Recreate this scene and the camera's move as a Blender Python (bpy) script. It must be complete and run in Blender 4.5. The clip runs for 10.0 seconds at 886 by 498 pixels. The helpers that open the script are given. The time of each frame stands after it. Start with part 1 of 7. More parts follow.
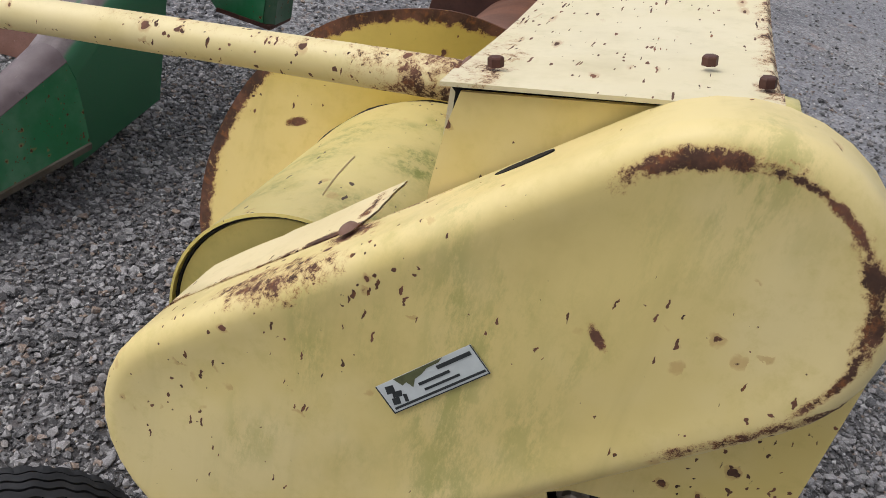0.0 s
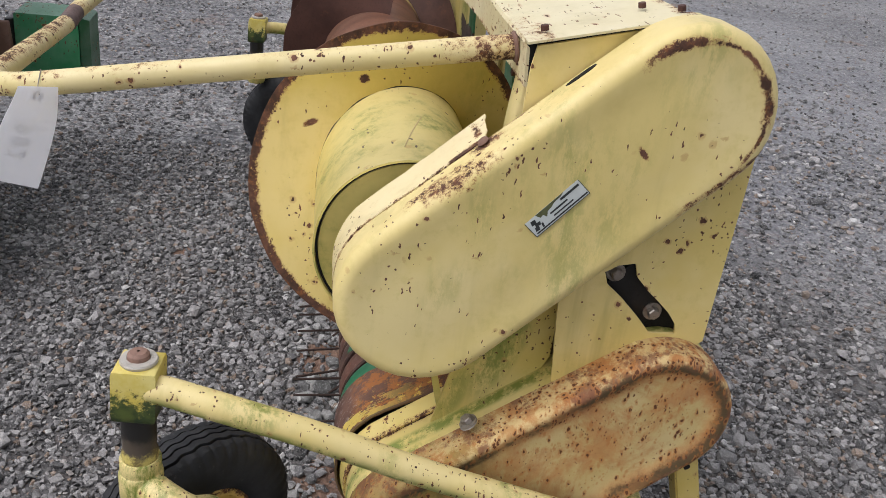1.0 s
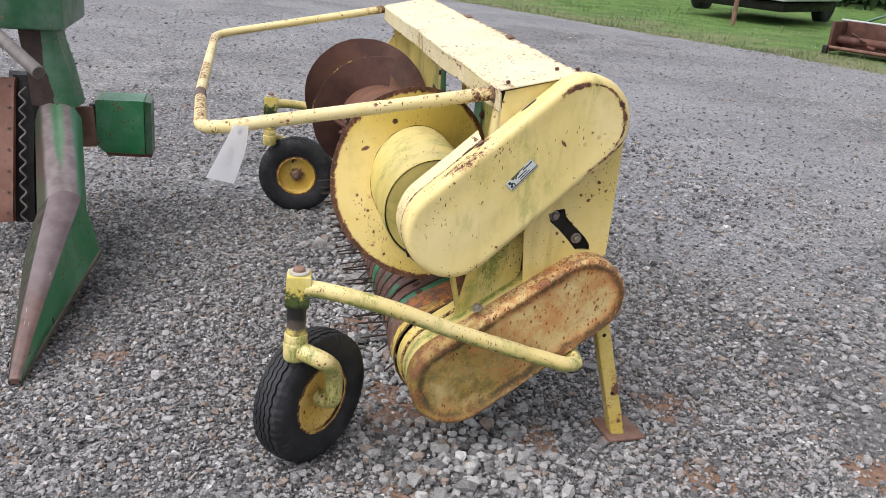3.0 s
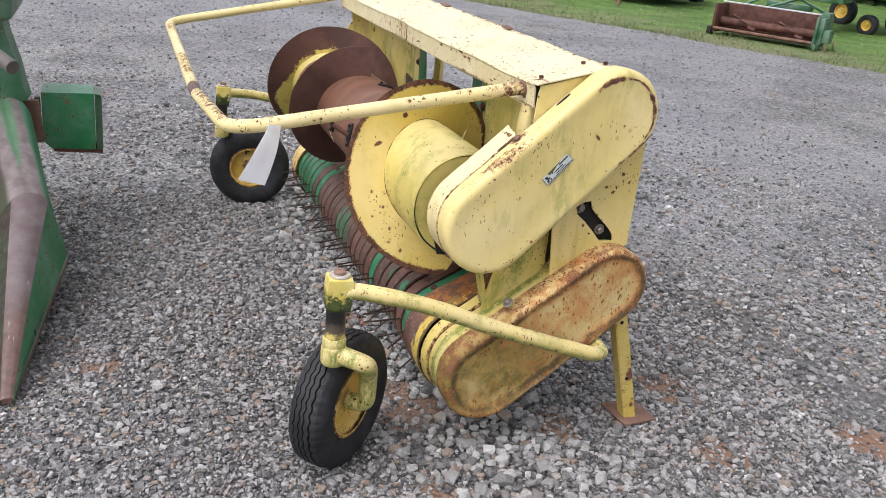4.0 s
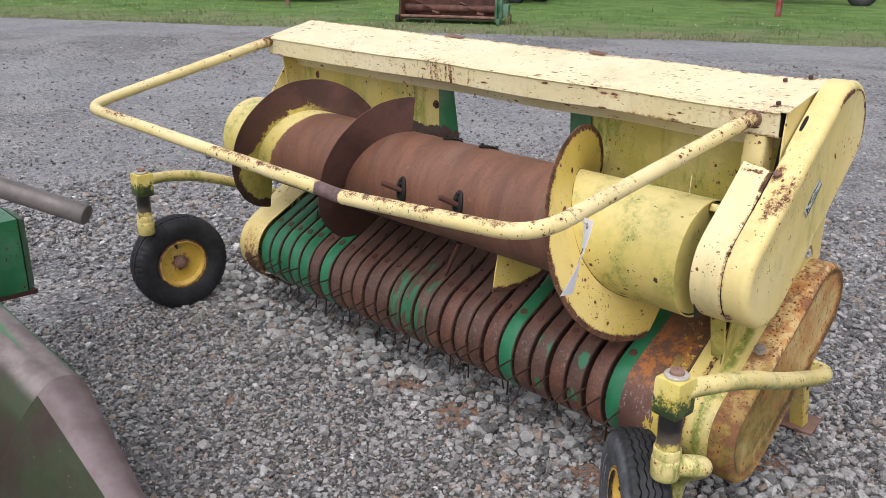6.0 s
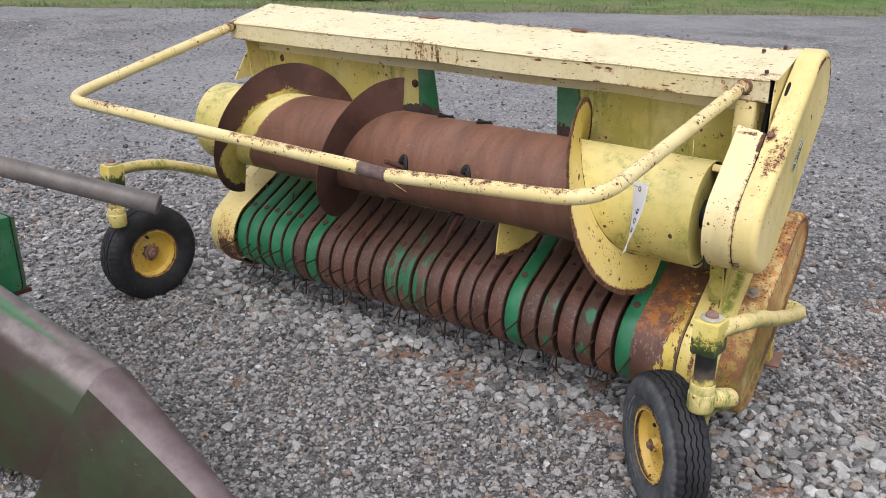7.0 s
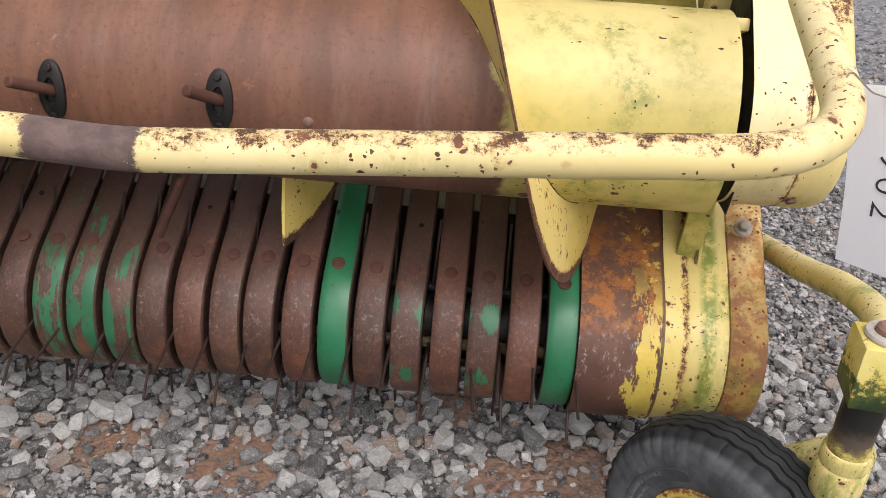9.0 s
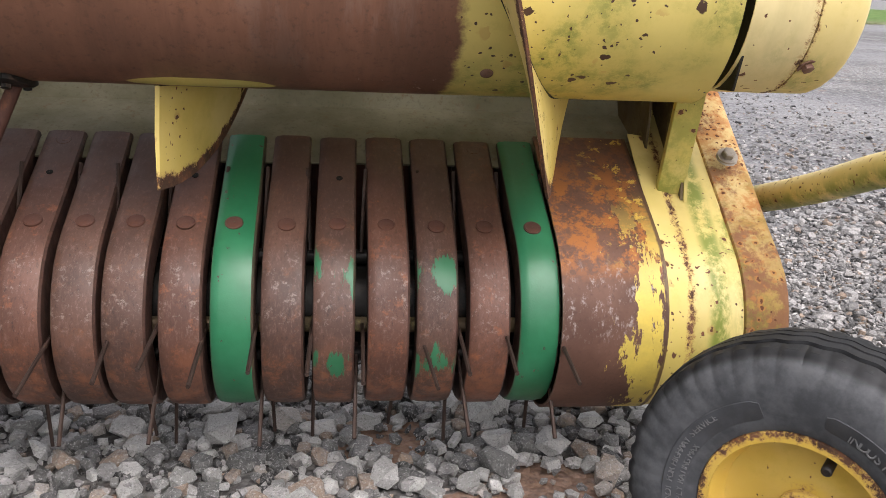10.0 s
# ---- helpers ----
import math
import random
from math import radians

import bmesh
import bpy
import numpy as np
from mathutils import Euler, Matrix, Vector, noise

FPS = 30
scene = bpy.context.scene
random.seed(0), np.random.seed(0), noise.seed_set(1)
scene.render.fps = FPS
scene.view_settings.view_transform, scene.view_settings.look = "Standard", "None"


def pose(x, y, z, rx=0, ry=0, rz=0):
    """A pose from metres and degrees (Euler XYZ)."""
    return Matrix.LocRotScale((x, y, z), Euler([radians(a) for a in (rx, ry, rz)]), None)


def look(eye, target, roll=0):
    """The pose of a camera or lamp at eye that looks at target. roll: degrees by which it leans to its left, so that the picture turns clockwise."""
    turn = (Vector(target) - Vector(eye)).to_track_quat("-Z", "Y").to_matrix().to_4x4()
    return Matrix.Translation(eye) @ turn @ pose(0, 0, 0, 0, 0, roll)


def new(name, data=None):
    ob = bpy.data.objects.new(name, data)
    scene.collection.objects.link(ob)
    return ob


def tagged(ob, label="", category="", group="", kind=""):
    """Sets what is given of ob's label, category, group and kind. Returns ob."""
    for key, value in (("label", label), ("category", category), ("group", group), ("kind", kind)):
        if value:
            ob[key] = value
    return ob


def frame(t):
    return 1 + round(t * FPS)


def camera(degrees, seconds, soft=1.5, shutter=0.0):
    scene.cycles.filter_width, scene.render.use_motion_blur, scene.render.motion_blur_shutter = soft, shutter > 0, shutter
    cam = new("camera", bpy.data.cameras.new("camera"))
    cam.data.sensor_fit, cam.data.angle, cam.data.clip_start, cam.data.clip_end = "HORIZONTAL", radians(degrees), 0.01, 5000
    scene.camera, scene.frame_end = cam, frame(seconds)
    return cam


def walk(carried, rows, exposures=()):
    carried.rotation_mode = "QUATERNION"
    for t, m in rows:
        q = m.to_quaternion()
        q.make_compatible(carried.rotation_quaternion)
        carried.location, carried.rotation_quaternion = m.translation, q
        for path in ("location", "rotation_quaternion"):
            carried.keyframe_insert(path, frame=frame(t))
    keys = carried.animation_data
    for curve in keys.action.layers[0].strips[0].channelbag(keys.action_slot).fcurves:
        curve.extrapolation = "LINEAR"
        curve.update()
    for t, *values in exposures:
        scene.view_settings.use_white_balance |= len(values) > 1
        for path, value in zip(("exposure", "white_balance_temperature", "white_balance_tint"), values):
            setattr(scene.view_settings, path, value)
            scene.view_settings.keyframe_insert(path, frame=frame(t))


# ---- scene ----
cam = camera(53.8, 10.0, soft=0.6)
PATH = [
    (0, (0.656, 0.057, 1.366), (-1.041, -0.259, 0.356), 14.1),
    (0.1, (0.705, -0.007, 1.344), (-1.023, -0.211, 0.359), 14.6),
    (0.2, (0.734, -0.044, 1.338), (-1.007, -0.201, 0.366), 13.7),
    (0.3, (0.782, -0.102, 1.34), (-0.973, -0.177, 0.384), 12.7),
    (0.4, (0.851, -0.17, 1.344), (-0.924, -0.162, 0.42), 10.7),
    (0.5, (0.903, -0.239, 1.369), (-0.864, -0.137, 0.438), 10.3),
    (0.7, (1.018, -0.273, 1.37), (-0.76, -0.153, 0.462), 8.8),
    (1, (1.229, -0.373, 1.396), (-0.547, -0.078, 0.524), 7.1),
    (1.5, (1.566, -0.466, 1.479), (-0.213, -0.106, 0.639), 6.2),
    (2, (1.958, -0.632, 1.497), (0.14, -0.241, 0.76), 4.8),
    (2.5, (2.231, -0.703, 1.535), (0.41, -0.292, 0.815), 5.1),
    (2.7, (2.31, -0.714, 1.535), (0.487, -0.301, 0.823), 5.1),
    (3.8, (2.232, -1.082, 1.565), (0.469, -0.437, 0.874), 5.6),
    (4, (2.154, -1.178, 1.54), (0.424, -0.472, 0.827), 6.1),
    (4.5, (1.827, -1.507, 1.538), (0.189, -0.592, 0.847), 5.3),
    (5, (1.515, -1.861, 1.55), (0.016, -0.719, 0.881), 3.3),
    (5.5, (1.215, -2.061, 1.54), (-0.177, -0.791, 0.872), 2.7),
    (5.7, (1.081, -2.102, 1.533), (-0.297, -0.817, 0.862), 1.6),
    (6.8, (0.72, -2.606, 1.591), (-0.356, -1.08, 0.875), 0.4),
    (7, (0.672, -2.621, 1.576), (-0.396, -1.094, 0.85), 0.3),
    (7.5, (0.435, -2.477, 1.499), (-0.509, -0.893, 0.725), 1.2),
    (8, (0.153, -2.138, 1.438), (-0.458, -0.446, 0.563), 1.0),
    (8.5, (-0.185, -1.866, 1.39), (-0.447, -0.13, 0.432), 0.6),
    (9, (-0.414, -1.553, 1.227), (-0.507, 0.182, 0.237), 3.5),
    (9.5, (-0.503, -1.391, 0.897), (-0.418, 0.485, 0.21), 4.4),
    (10, (-0.529, -1.365, 0.74), (-0.299, 0.532, 0.146), 2.8),
]
walk(cam, [(t, look(eye, target, roll)) for t, eye, target, roll in PATH], exposures=[(0, 0.0, 6350, 14), (0.5, 0.07, 6350, 14), (1, 0.1, 6350, 14), (1.5, 0.12, 6350, 14), (2, 0.35, 6350, 14), (2.5, 0.52, 6350, 14), (4, 0.55, 6350, 14), (5.5, 0.38, 6350, 14), (7, 0.33, 6350, 14), (8, 0.2, 6350, 13), (8.5, 0.39, 6450, 14), (9.5, 0.52, 6800, 16), (10, 0.86, 6650, 15)])

# ---- light ----
world = bpy.data.worlds.new("overcast_sky")
scene.world = world
world.use_nodes = True
wt = world.node_tree
sky = wt.nodes.new("ShaderNodeTexSky")
sky.sky_type, sky.sun_disc = "NISHITA", False
sky.sun_elevation, sky.sun_rotation = radians(56), radians(158)
sky.air_density, sky.dust_density, sky.ozone_density = 1.0, 4.0, 1.0
pale = wt.nodes.new("ShaderNodeHueSaturation")
pale.inputs["Saturation"].default_value = 0.22
wt.links.new(sky.outputs["Color"], pale.inputs["Color"])
wt.links.new(pale.outputs["Color"], wt.nodes["Background"].inputs["Color"])
wt.nodes["Background"].inputs["Strength"].default_value = 0.175
sun_data = bpy.data.lights.new("sun", "SUN")
sun_data.energy, sun_data.angle, sun_data.color = 0.6, radians(50), (1.0, 0.985, 0.95)
sun = new("sun", sun_data)
sun.rotation_euler = (radians(34), 0, radians(22))

# ---- node helpers ----


class Graph:
    """A small wrapper that builds a material's nodes."""

    def __init__(self, name):
        self.mat = bpy.data.materials.new(name)
        self.mat.use_nodes = True
        self.t = self.mat.node_tree
        self.bsdf = self.t.nodes["Principled BSDF"]
        self.pos = self.t.nodes.new("ShaderNodeTexCoord").outputs["Object"]

    def put(self, socket, value):
        if isinstance(value, bpy.types.NodeSocket):
            self.t.links.new(value, socket)
        elif isinstance(value, (tuple, list)):
            socket.default_value = (*value, 1.0) if len(value) == 3 and socket.type == "RGBA" else value
        else:
            socket.default_value = value

    def scaled(self, sx, sy, sz, vec=None):
        n = self.t.nodes.new("ShaderNodeMapping")
        self.put(n.inputs["Vector"], vec or self.pos)
        n.inputs["Scale"].default_value = (sx, sy, sz)
        return n.outputs["Vector"]

    def turned(self, rx, ry, rz, scale, vec=None):
        n = self.t.nodes.new("ShaderNodeMapping")
        self.put(n.inputs["Vector"], vec or self.pos)
        n.inputs["Rotation"].default_value = (radians(rx), radians(ry), radians(rz))
        n.inputs["Scale"].default_value = scale
        return n.outputs["Vector"]

    def blob(self, c, d, long, wide, soft=0.95):
        """A soft oval stain round c, long along d."""
        d = Vector(d).normalized()
        v = self.t.nodes.new("ShaderNodeVectorMath")
        v.operation = "SUBTRACT"
        self.put(v.inputs[0], self.pos)
        v.inputs[1].default_value = c
        dot = self.t.nodes.new("ShaderNodeVectorMath")
        dot.operation = "DOT_PRODUCT"
        self.put(dot.inputs[0], v.outputs[0])
        dot.inputs[1].default_value = d
        full = self.t.nodes.new("ShaderNodeVectorMath")
        full.operation = "LENGTH"
        self.put(full.inputs[0], v.outputs[0])
        a = dot.outputs["Value"]
        l2 = self.math("MULTIPLY", full.outputs["Value"], full.outputs["Value"])
        a2 = self.math("MULTIPLY", a, a)
        e = self.math("ADD", self.math("DIVIDE", a2, long * long), self.math("DIVIDE", self.math("SUBTRACT", l2, a2), wide * wide))
        return self.step(e, 1.0 - soft, 1.0 + soft, 1.0, 0.0)

    def shifted(self, vec, scale, amount):
        """Coordinates pushed about by fine noise, for ragged outlines."""
        n = self.t.nodes.new("ShaderNodeTexNoise")
        self.put(n.inputs["Vector"], vec)
        n.inputs["Scale"].default_value = scale
        n.inputs["Detail"].default_value = 4.0
        m = self.t.nodes.new("ShaderNodeVectorMath")
        m.operation = "MULTIPLY_ADD"
        self.put(m.inputs[0], n.outputs["Color"])
        m.inputs[1].default_value = (amount,) * 3
        self.put(m.inputs[2], vec)
        return m.outputs[0]

    def spots(self, vec, scale, share, size, clump=None, soft=0.03):
        """Scattered spots of all sizes up to size (in cells), in a share of the cells."""
        n = self.t.nodes.new("ShaderNodeTexVoronoi")
        self.put(n.inputs["Vector"], vec)
        n.inputs["Scale"].default_value = scale
        r = self.axes(n.outputs["Color"])[0]
        if clump is not None:
            r = self.math("ADD", r, self.math("MULTIPLY", clump, 0.34))
        k = self.math("MULTIPLY", self.math("DIVIDE", self.math("SUBTRACT", r, 1.0 - share), share), size)
        k = self.math("MINIMUM", k, size)
        return self.math("MULTIPLY", self.step(self.math("SUBTRACT", n.outputs["Distance"], k), -soft, soft, 1.0, 0.0), self.step(k, 0.0, 0.04))

    def spine(self, c0, c1):
        """Distance, seen along X, from the segment c0-c1."""
        s = self.axes()
        dy, dz = c1[0] - c0[0], c1[1] - c0[1]
        l = math.hypot(dy, dz)
        dy, dz = dy / l, dz / l
        py, pz = self.math("SUBTRACT", s[1], c0[0]), self.math("SUBTRACT", s[2], c0[1])
        t = self.math("ADD", self.math("MULTIPLY", py, dy), self.math("MULTIPLY", pz, dz))
        t = self.math("MINIMUM", self.math("MAXIMUM", t, 0.0), l)
        qy = self.math("SUBTRACT", py, self.math("MULTIPLY", t, dy))
        qz = self.math("SUBTRACT", pz, self.math("MULTIPLY", t, dz))
        return self.math("SQRT", self.math("ADD", self.math("MULTIPLY", qy, qy), self.math("MULTIPLY", qz, qz)))

    def axle(self, c, d):
        """Distance from the line through c along d."""
        v = self.t.nodes.new("ShaderNodeVectorMath")
        v.operation = "SUBTRACT"
        self.put(v.inputs[0], self.pos)
        v.inputs[1].default_value = c
        x = self.t.nodes.new("ShaderNodeVectorMath")
        x.operation = "CROSS_PRODUCT"
        self.put(x.inputs[0], v.outputs[0])
        x.inputs[1].default_value = d
        n = self.t.nodes.new("ShaderNodeVectorMath")
        n.operation = "LENGTH"
        self.put(n.inputs[0], x.outputs[0])
        return n.outputs["Value"]

    def most(self, *values):
        out = values[0]
        for v in values[1:]:
            out = self.math("MAXIMUM", out, v)
        return out

    def noise(self, scale, detail=4.0, rough=0.6, vec=None, twist=0.0):
        n = self.t.nodes.new("ShaderNodeTexNoise")
        self.put(n.inputs["Vector"], vec or self.pos)
        n.inputs["Scale"].default_value = scale
        n.inputs["Detail"].default_value = detail
        n.inputs["Roughness"].default_value = rough
        n.inputs["Distortion"].default_value = twist
        return n.outputs["Fac"]

    def cells(self, scale, out="Distance", vec=None, feature="F1"):
        n = self.t.nodes.new("ShaderNodeTexVoronoi")
        n.feature = feature
        self.put(n.inputs["Vector"], vec or self.pos)
        n.inputs["Scale"].default_value = scale
        return n.outputs[out]

    def math(self, op, a, b=0.0):
        n = self.t.nodes.new("ShaderNodeMath")
        n.operation = op
        self.put(n.inputs[0], a)
        self.put(n.inputs[1], b)
        return n.outputs[0]

    def step(self, v, lo, hi, to0=0.0, to1=1.0):
        n = self.t.nodes.new("ShaderNodeMapRange")
        n.interpolation_type = "SMOOTHSTEP"
        self.put(n.inputs["Value"], v)
        for key, value in (("From Min", lo), ("From Max", hi), ("To Min", to0), ("To Max", to1)):
            n.inputs[key].default_value = value
        return n.outputs["Result"]

    def mix(self, fac, a, b):
        n = self.t.nodes.new("ShaderNodeMix")
        n.data_type = "RGBA"
        self.put(n.inputs[0], fac)
        self.put(n.inputs[6], a)
        self.put(n.inputs[7], b)
        return n.outputs[2]

    def axes(self, vec=None):
        n = self.t.nodes.new("ShaderNodeSeparateXYZ")
        self.put(n.inputs[0], vec or self.pos)
        return n.outputs

    def radius(self, cy, cz):
        """Distance from a line along X through (cy, cz)."""
        s = self.axes()
        dy, dz = self.math("SUBTRACT", s[1], cy), self.math("SUBTRACT", s[2], cz)
        return self.math("SQRT", self.math("ADD", self.math("MULTIPLY", dy, dy), self.math("MULTIPLY", dz, dz)))

    def near(self, x, y, z, r0, r1):
        """1 within r0 of a point, 0 beyond r1."""
        n = self.t.nodes.new("ShaderNodeVectorMath")
        n.operation = "DISTANCE"
        self.put(n.inputs[0], self.pos)
        n.inputs[1].default_value = (x, y, z)
        return self.step(n.outputs["Value"], r0, r1, 1.0, 0.0)

    def chance(self, island=False):
        if island:
            return self.t.nodes.new("ShaderNodeNewGeometry").outputs["Random Per Island"]
        return self.t.nodes.new("ShaderNodeObjectInfo").outputs["Random"]

    def normal(self):
        return self.t.nodes.new("ShaderNodeNewGeometry").outputs["Normal"]

    def up(self):
        return self.axes(self.normal())[2]

    def bump(self, height, strength=0.3, distance=0.002):
        n = self.t.nodes.new("ShaderNodeBump")
        n.inputs["Strength"].default_value = strength
        n.inputs["Distance"].default_value = distance
        self.put(n.inputs["Height"], height)
        self.put(self.bsdf.inputs["Normal"], n.outputs["Normal"])

    def done(self, color, rough, metal=0.0, spec=0.5):
        self.put(self.bsdf.inputs["Base Color"], color)
        self.put(self.bsdf.inputs["Roughness"], rough)
        self.put(self.bsdf.inputs["Metallic"], metal)
        self.put(self.bsdf.inputs["Specular IOR Level"], spec)
        return self.mat


DARK_RUST, WARM_RUST, RED_RUST = (0.060, 0.030, 0.018), (0.36, 0.13, 0.035), (0.17, 0.075, 0.045)


def rust_color(g):
    a = g.mix(g.step(g.noise(22, 5, 0.65), 0.38, 0.68), DARK_RUST, RED_RUST)
    return g.mix(g.step(g.noise(70, 6, 0.75), 0.50, 0.70, 0, 0.55), a, WARM_RUST)


def paint(name, base, chips=0.5, patches=0.5, moss=0.3, extra=None, rough=0.45, stretch=(1, 1, 1), streaks=0.3, top_pale=0.35, algae=None, bare=None, steel=(0.155, 0.105, 0.095)):
    """Old enamel on sheet steel: faded, paler on upward faces, chipped, rusting, with algae and run marks. extra gives
    a further rust mask.
    """
    g = Graph(name)
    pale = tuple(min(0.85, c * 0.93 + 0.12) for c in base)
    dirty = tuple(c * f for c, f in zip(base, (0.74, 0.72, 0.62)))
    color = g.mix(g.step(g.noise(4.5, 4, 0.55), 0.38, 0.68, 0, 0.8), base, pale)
    color = g.mix(g.step(g.up(), 0.15, 0.95, 0, top_pale), color, tuple(min(0.85, c * 0.9 + 0.2) for c in base))
    color = g.mix(g.step(g.noise(3.1, 6, 0.7), 0.50, 0.74, 0, 0.6), color, dirty)
    color = g.mix(g.step(g.noise(26, 6, 0.75), 0.50, 0.72, 0, 0.35), color, tuple(c * f for c, f in zip(base, (0.78, 0.80, 0.66))))
    run = g.noise(10, 5, 0.65, g.scaled(1, 1, 0.10))
    color = g.mix(g.step(run, 0.54, 0.74, 0, streaks), color, tuple(c * f for c, f in zip(base, (0.52, 0.54, 0.42))))
    wide = g.step(g.noise(6.0, 3, 0.55, g.scaled(1, 1, 0.45)), 0.58 - 0.13 * moss, 0.72 - 0.10 * moss)
    green = g.math("MULTIPLY", wide, g.step(g.noise(42, 7, 0.8, g.scaled(1, 1, 0.35)), 0.42, 0.60))
    if moss > 0.95:
        damp = g.math("MULTIPLY", g.step(g.up(), 0.25, -0.55, 0, 0.9), g.step(g.noise(16, 7, 0.75), 0.36, 0.56))
        green = g.math("MAXIMUM", green, damp)
    if algae:
        green = g.math("MAXIMUM", green, g.math("MULTIPLY", algae(g), g.step(g.noise(30, 7, 0.78, g.scaled(1, 1, 0.5)), 0.36, 0.56)))
    color = g.mix(g.math("MULTIPLY", green, moss), color, (0.20, 0.24, 0.045))
    vec = g.scaled(*stretch)
    ragged = g.shifted(vec, 150, 0.0075)
    clump = g.math("MULTIPLY", g.math("SUBTRACT", g.noise(5.5, 4, 0.65), 0.5), 1.5)
    fine = g.spots(ragged, 190, 0.02 + 0.15 * chips, 0.38, clump)
    stroke = g.spots(g.turned(38, 0, 0, (1, 3.2, 0.8), ragged), 74, 0.015 + 0.12 * chips, 0.34, clump)
    blot = g.spots(ragged, 80, 0.005 + 0.05 * chips, 0.36, clump)
    stain = g.math("MULTIPLY", g.spots(ragged, 80, 0.005 + 0.05 * chips, 0.6, clump, 0.16), 0.45)
    fine = g.most(fine, stroke, blot)
    big = g.noise(11, 8, 0.72, vec)
    patch = g.step(big, 0.79 - 0.14 * patches, 0.81 - 0.14 * patches)
    halo = g.math("MAXIMUM", stain, g.step(big, 0.72 - 0.14 * patches, 0.82 - 0.14 * patches, 0, 0.55))
    if extra:
        more = extra(g)
        edge = g.math("ADD", more, g.math("MULTIPLY", g.math("SUBTRACT", g.noise(40, 10, 0.88), 0.5), 4.2))
        patch = g.math("MAXIMUM", patch, g.math("MULTIPLY", g.step(edge, 0.5, 0.58), g.step(more, 0.02, 0.1)))
        halo = g.math("MAXIMUM", halo, g.math("MULTIPLY", g.step(edge, 0.15, 0.6, 0, 0.75), g.step(more, 0.02, 0.1)))
    color = g.mix(halo, color, (0.42, 0.21, 0.07))
    rust = g.math("MAXIMUM", fine, patch)
    color = g.mix(rust, color, rust_color(g))
    if bare:
        open_steel = g.step(bare(g), 0.5, 0.62)
        color = g.mix(open_steel, color, g.mix(g.step(g.noise(30, 6, 0.75), 0.38, 0.66), tuple(c * 0.6 for c in steel), steel))
        rust = g.math("MAXIMUM", rust, g.math("MULTIPLY", open_steel, 0.7))
    height = g.math("SUBTRACT", g.math("MULTIPLY", g.noise(160, 3, 0.6), g.math("ADD", rust, 0.15)), g.math("MULTIPLY", rust, 1.3))
    height = g.math("ADD", height, g.math("MULTIPLY", g.noise(9, 3, 0.5), 2.2))
    g.bump(height, 0.5, 0.0016)
    g.rust = rust
    tone = g.mix(g.step(g.noise(7, 5, 0.6), 0.35, 0.7), (rough - 0.06,) * 3, (rough + 0.12,) * 3)
    return g.done(color, g.mix(rust, tone, (0.88,) * 3), 0.0, 0.42)


YELLOW = (0.665, 0.535, 0.20)


def flight_rust(g):
    r = g.radius(-0.215, 0.752)
    spot = g.most(g.blob((-0.409, -0.393, 0.848), (0, 0.8, 0.4), 0.018, 0.007), g.blob((-0.409, -0.36, 0.872), (0, 0.7, 0.7), 0.030, 0.0022), g.blob((-0.463, -0.29, 0.93), (0, 0.9, 0.1), 0.012, 0.008))
    return g.most(g.step(r, 0.262, 0.281), spot)


def guard_rust(g):
    """Rust along the pressed shoulder of the upper end, at the torn corner and the lower seam."""
    s = g.axes()
    ring = g.math("ABSOLUTE", g.math("SUBTRACT", g.radius(0.145, 1.069), 0.1055))
    wide = g.most(g.blob((0.1, 0.10, 1.162), (0, 1, 0.3), 0.062, 0.03), g.blob((0.1, 0.243, 1.105), (0, 0.35, -1), 0.045, 0.03))
    arc = g.math("MULTIPLY", g.step(ring, 0.001, 0.013, 0.8, 0), wide)
    thin = g.math("MULTIPLY", g.step(ring, 0.0005, 0.006, 0.62, 0), g.step(g.math("ADD", s[1], s[2]), 1.20, 1.26))
    a = g.blob((0.085, -0.185, 0.938), (0.15, 0.74, 0.67), 0.075, 0.022)
    b = g.blob((0.052, -0.136, 0.995), (0.1, 0.7, 0.6), 0.030, 0.014)
    c = g.blob((0.106, 0.082, 1.010), (0, 0.6, -0.7), 0.013, 0.005)
    low = g.math("MULTIPLY", g.step(g.math("ABSOLUTE", g.math("SUBTRACT", g.math("SUBTRACT", g.math("MULTIPLY", s[1], 0.675), g.math("MULTIPLY", s[2], 0.738)), -0.577)), 0.002, 0.010, 0.6, 0), g.step(s[2], 0.90, 0.97))
    seam = g.math("MULTIPLY", g.step(s[0], 0.046, 0.038, 0, 0.42), g.step(s[1], 0.0, -0.12))
    return g.most(seam, arc, thin, g.math("MULTIPLY", a, 0.62), g.math("MULTIPLY", b, 0.75), c, low)


def bar_rust(g):
    s = g.axes()
    top = g.math("MULTIPLY", g.step(g.noise(3.5, 2, 0.5), 0.36, 0.56), g.step(g.up(), 0.2, 0.9, 0, 0.46))
    top = g.math("MULTIPLY", top, g.step(s[1], -0.72, -0.84, 0.25, 1.0))
    ends = g.step(s[1], -0.24, -0.09, 0, 0.56)
    return g.math("MAXIMUM", top, ends)


def bar_bare(g):
    """The buckled place, rubbed to brown steel."""
    return g.math("ADD", g.near(-0.748, -0.91, 0.93, 0.015, 0.095), g.math("MULTIPLY", g.math("SUBTRACT", g.noise(45, 6, 0.8), 0.5), 0.9))


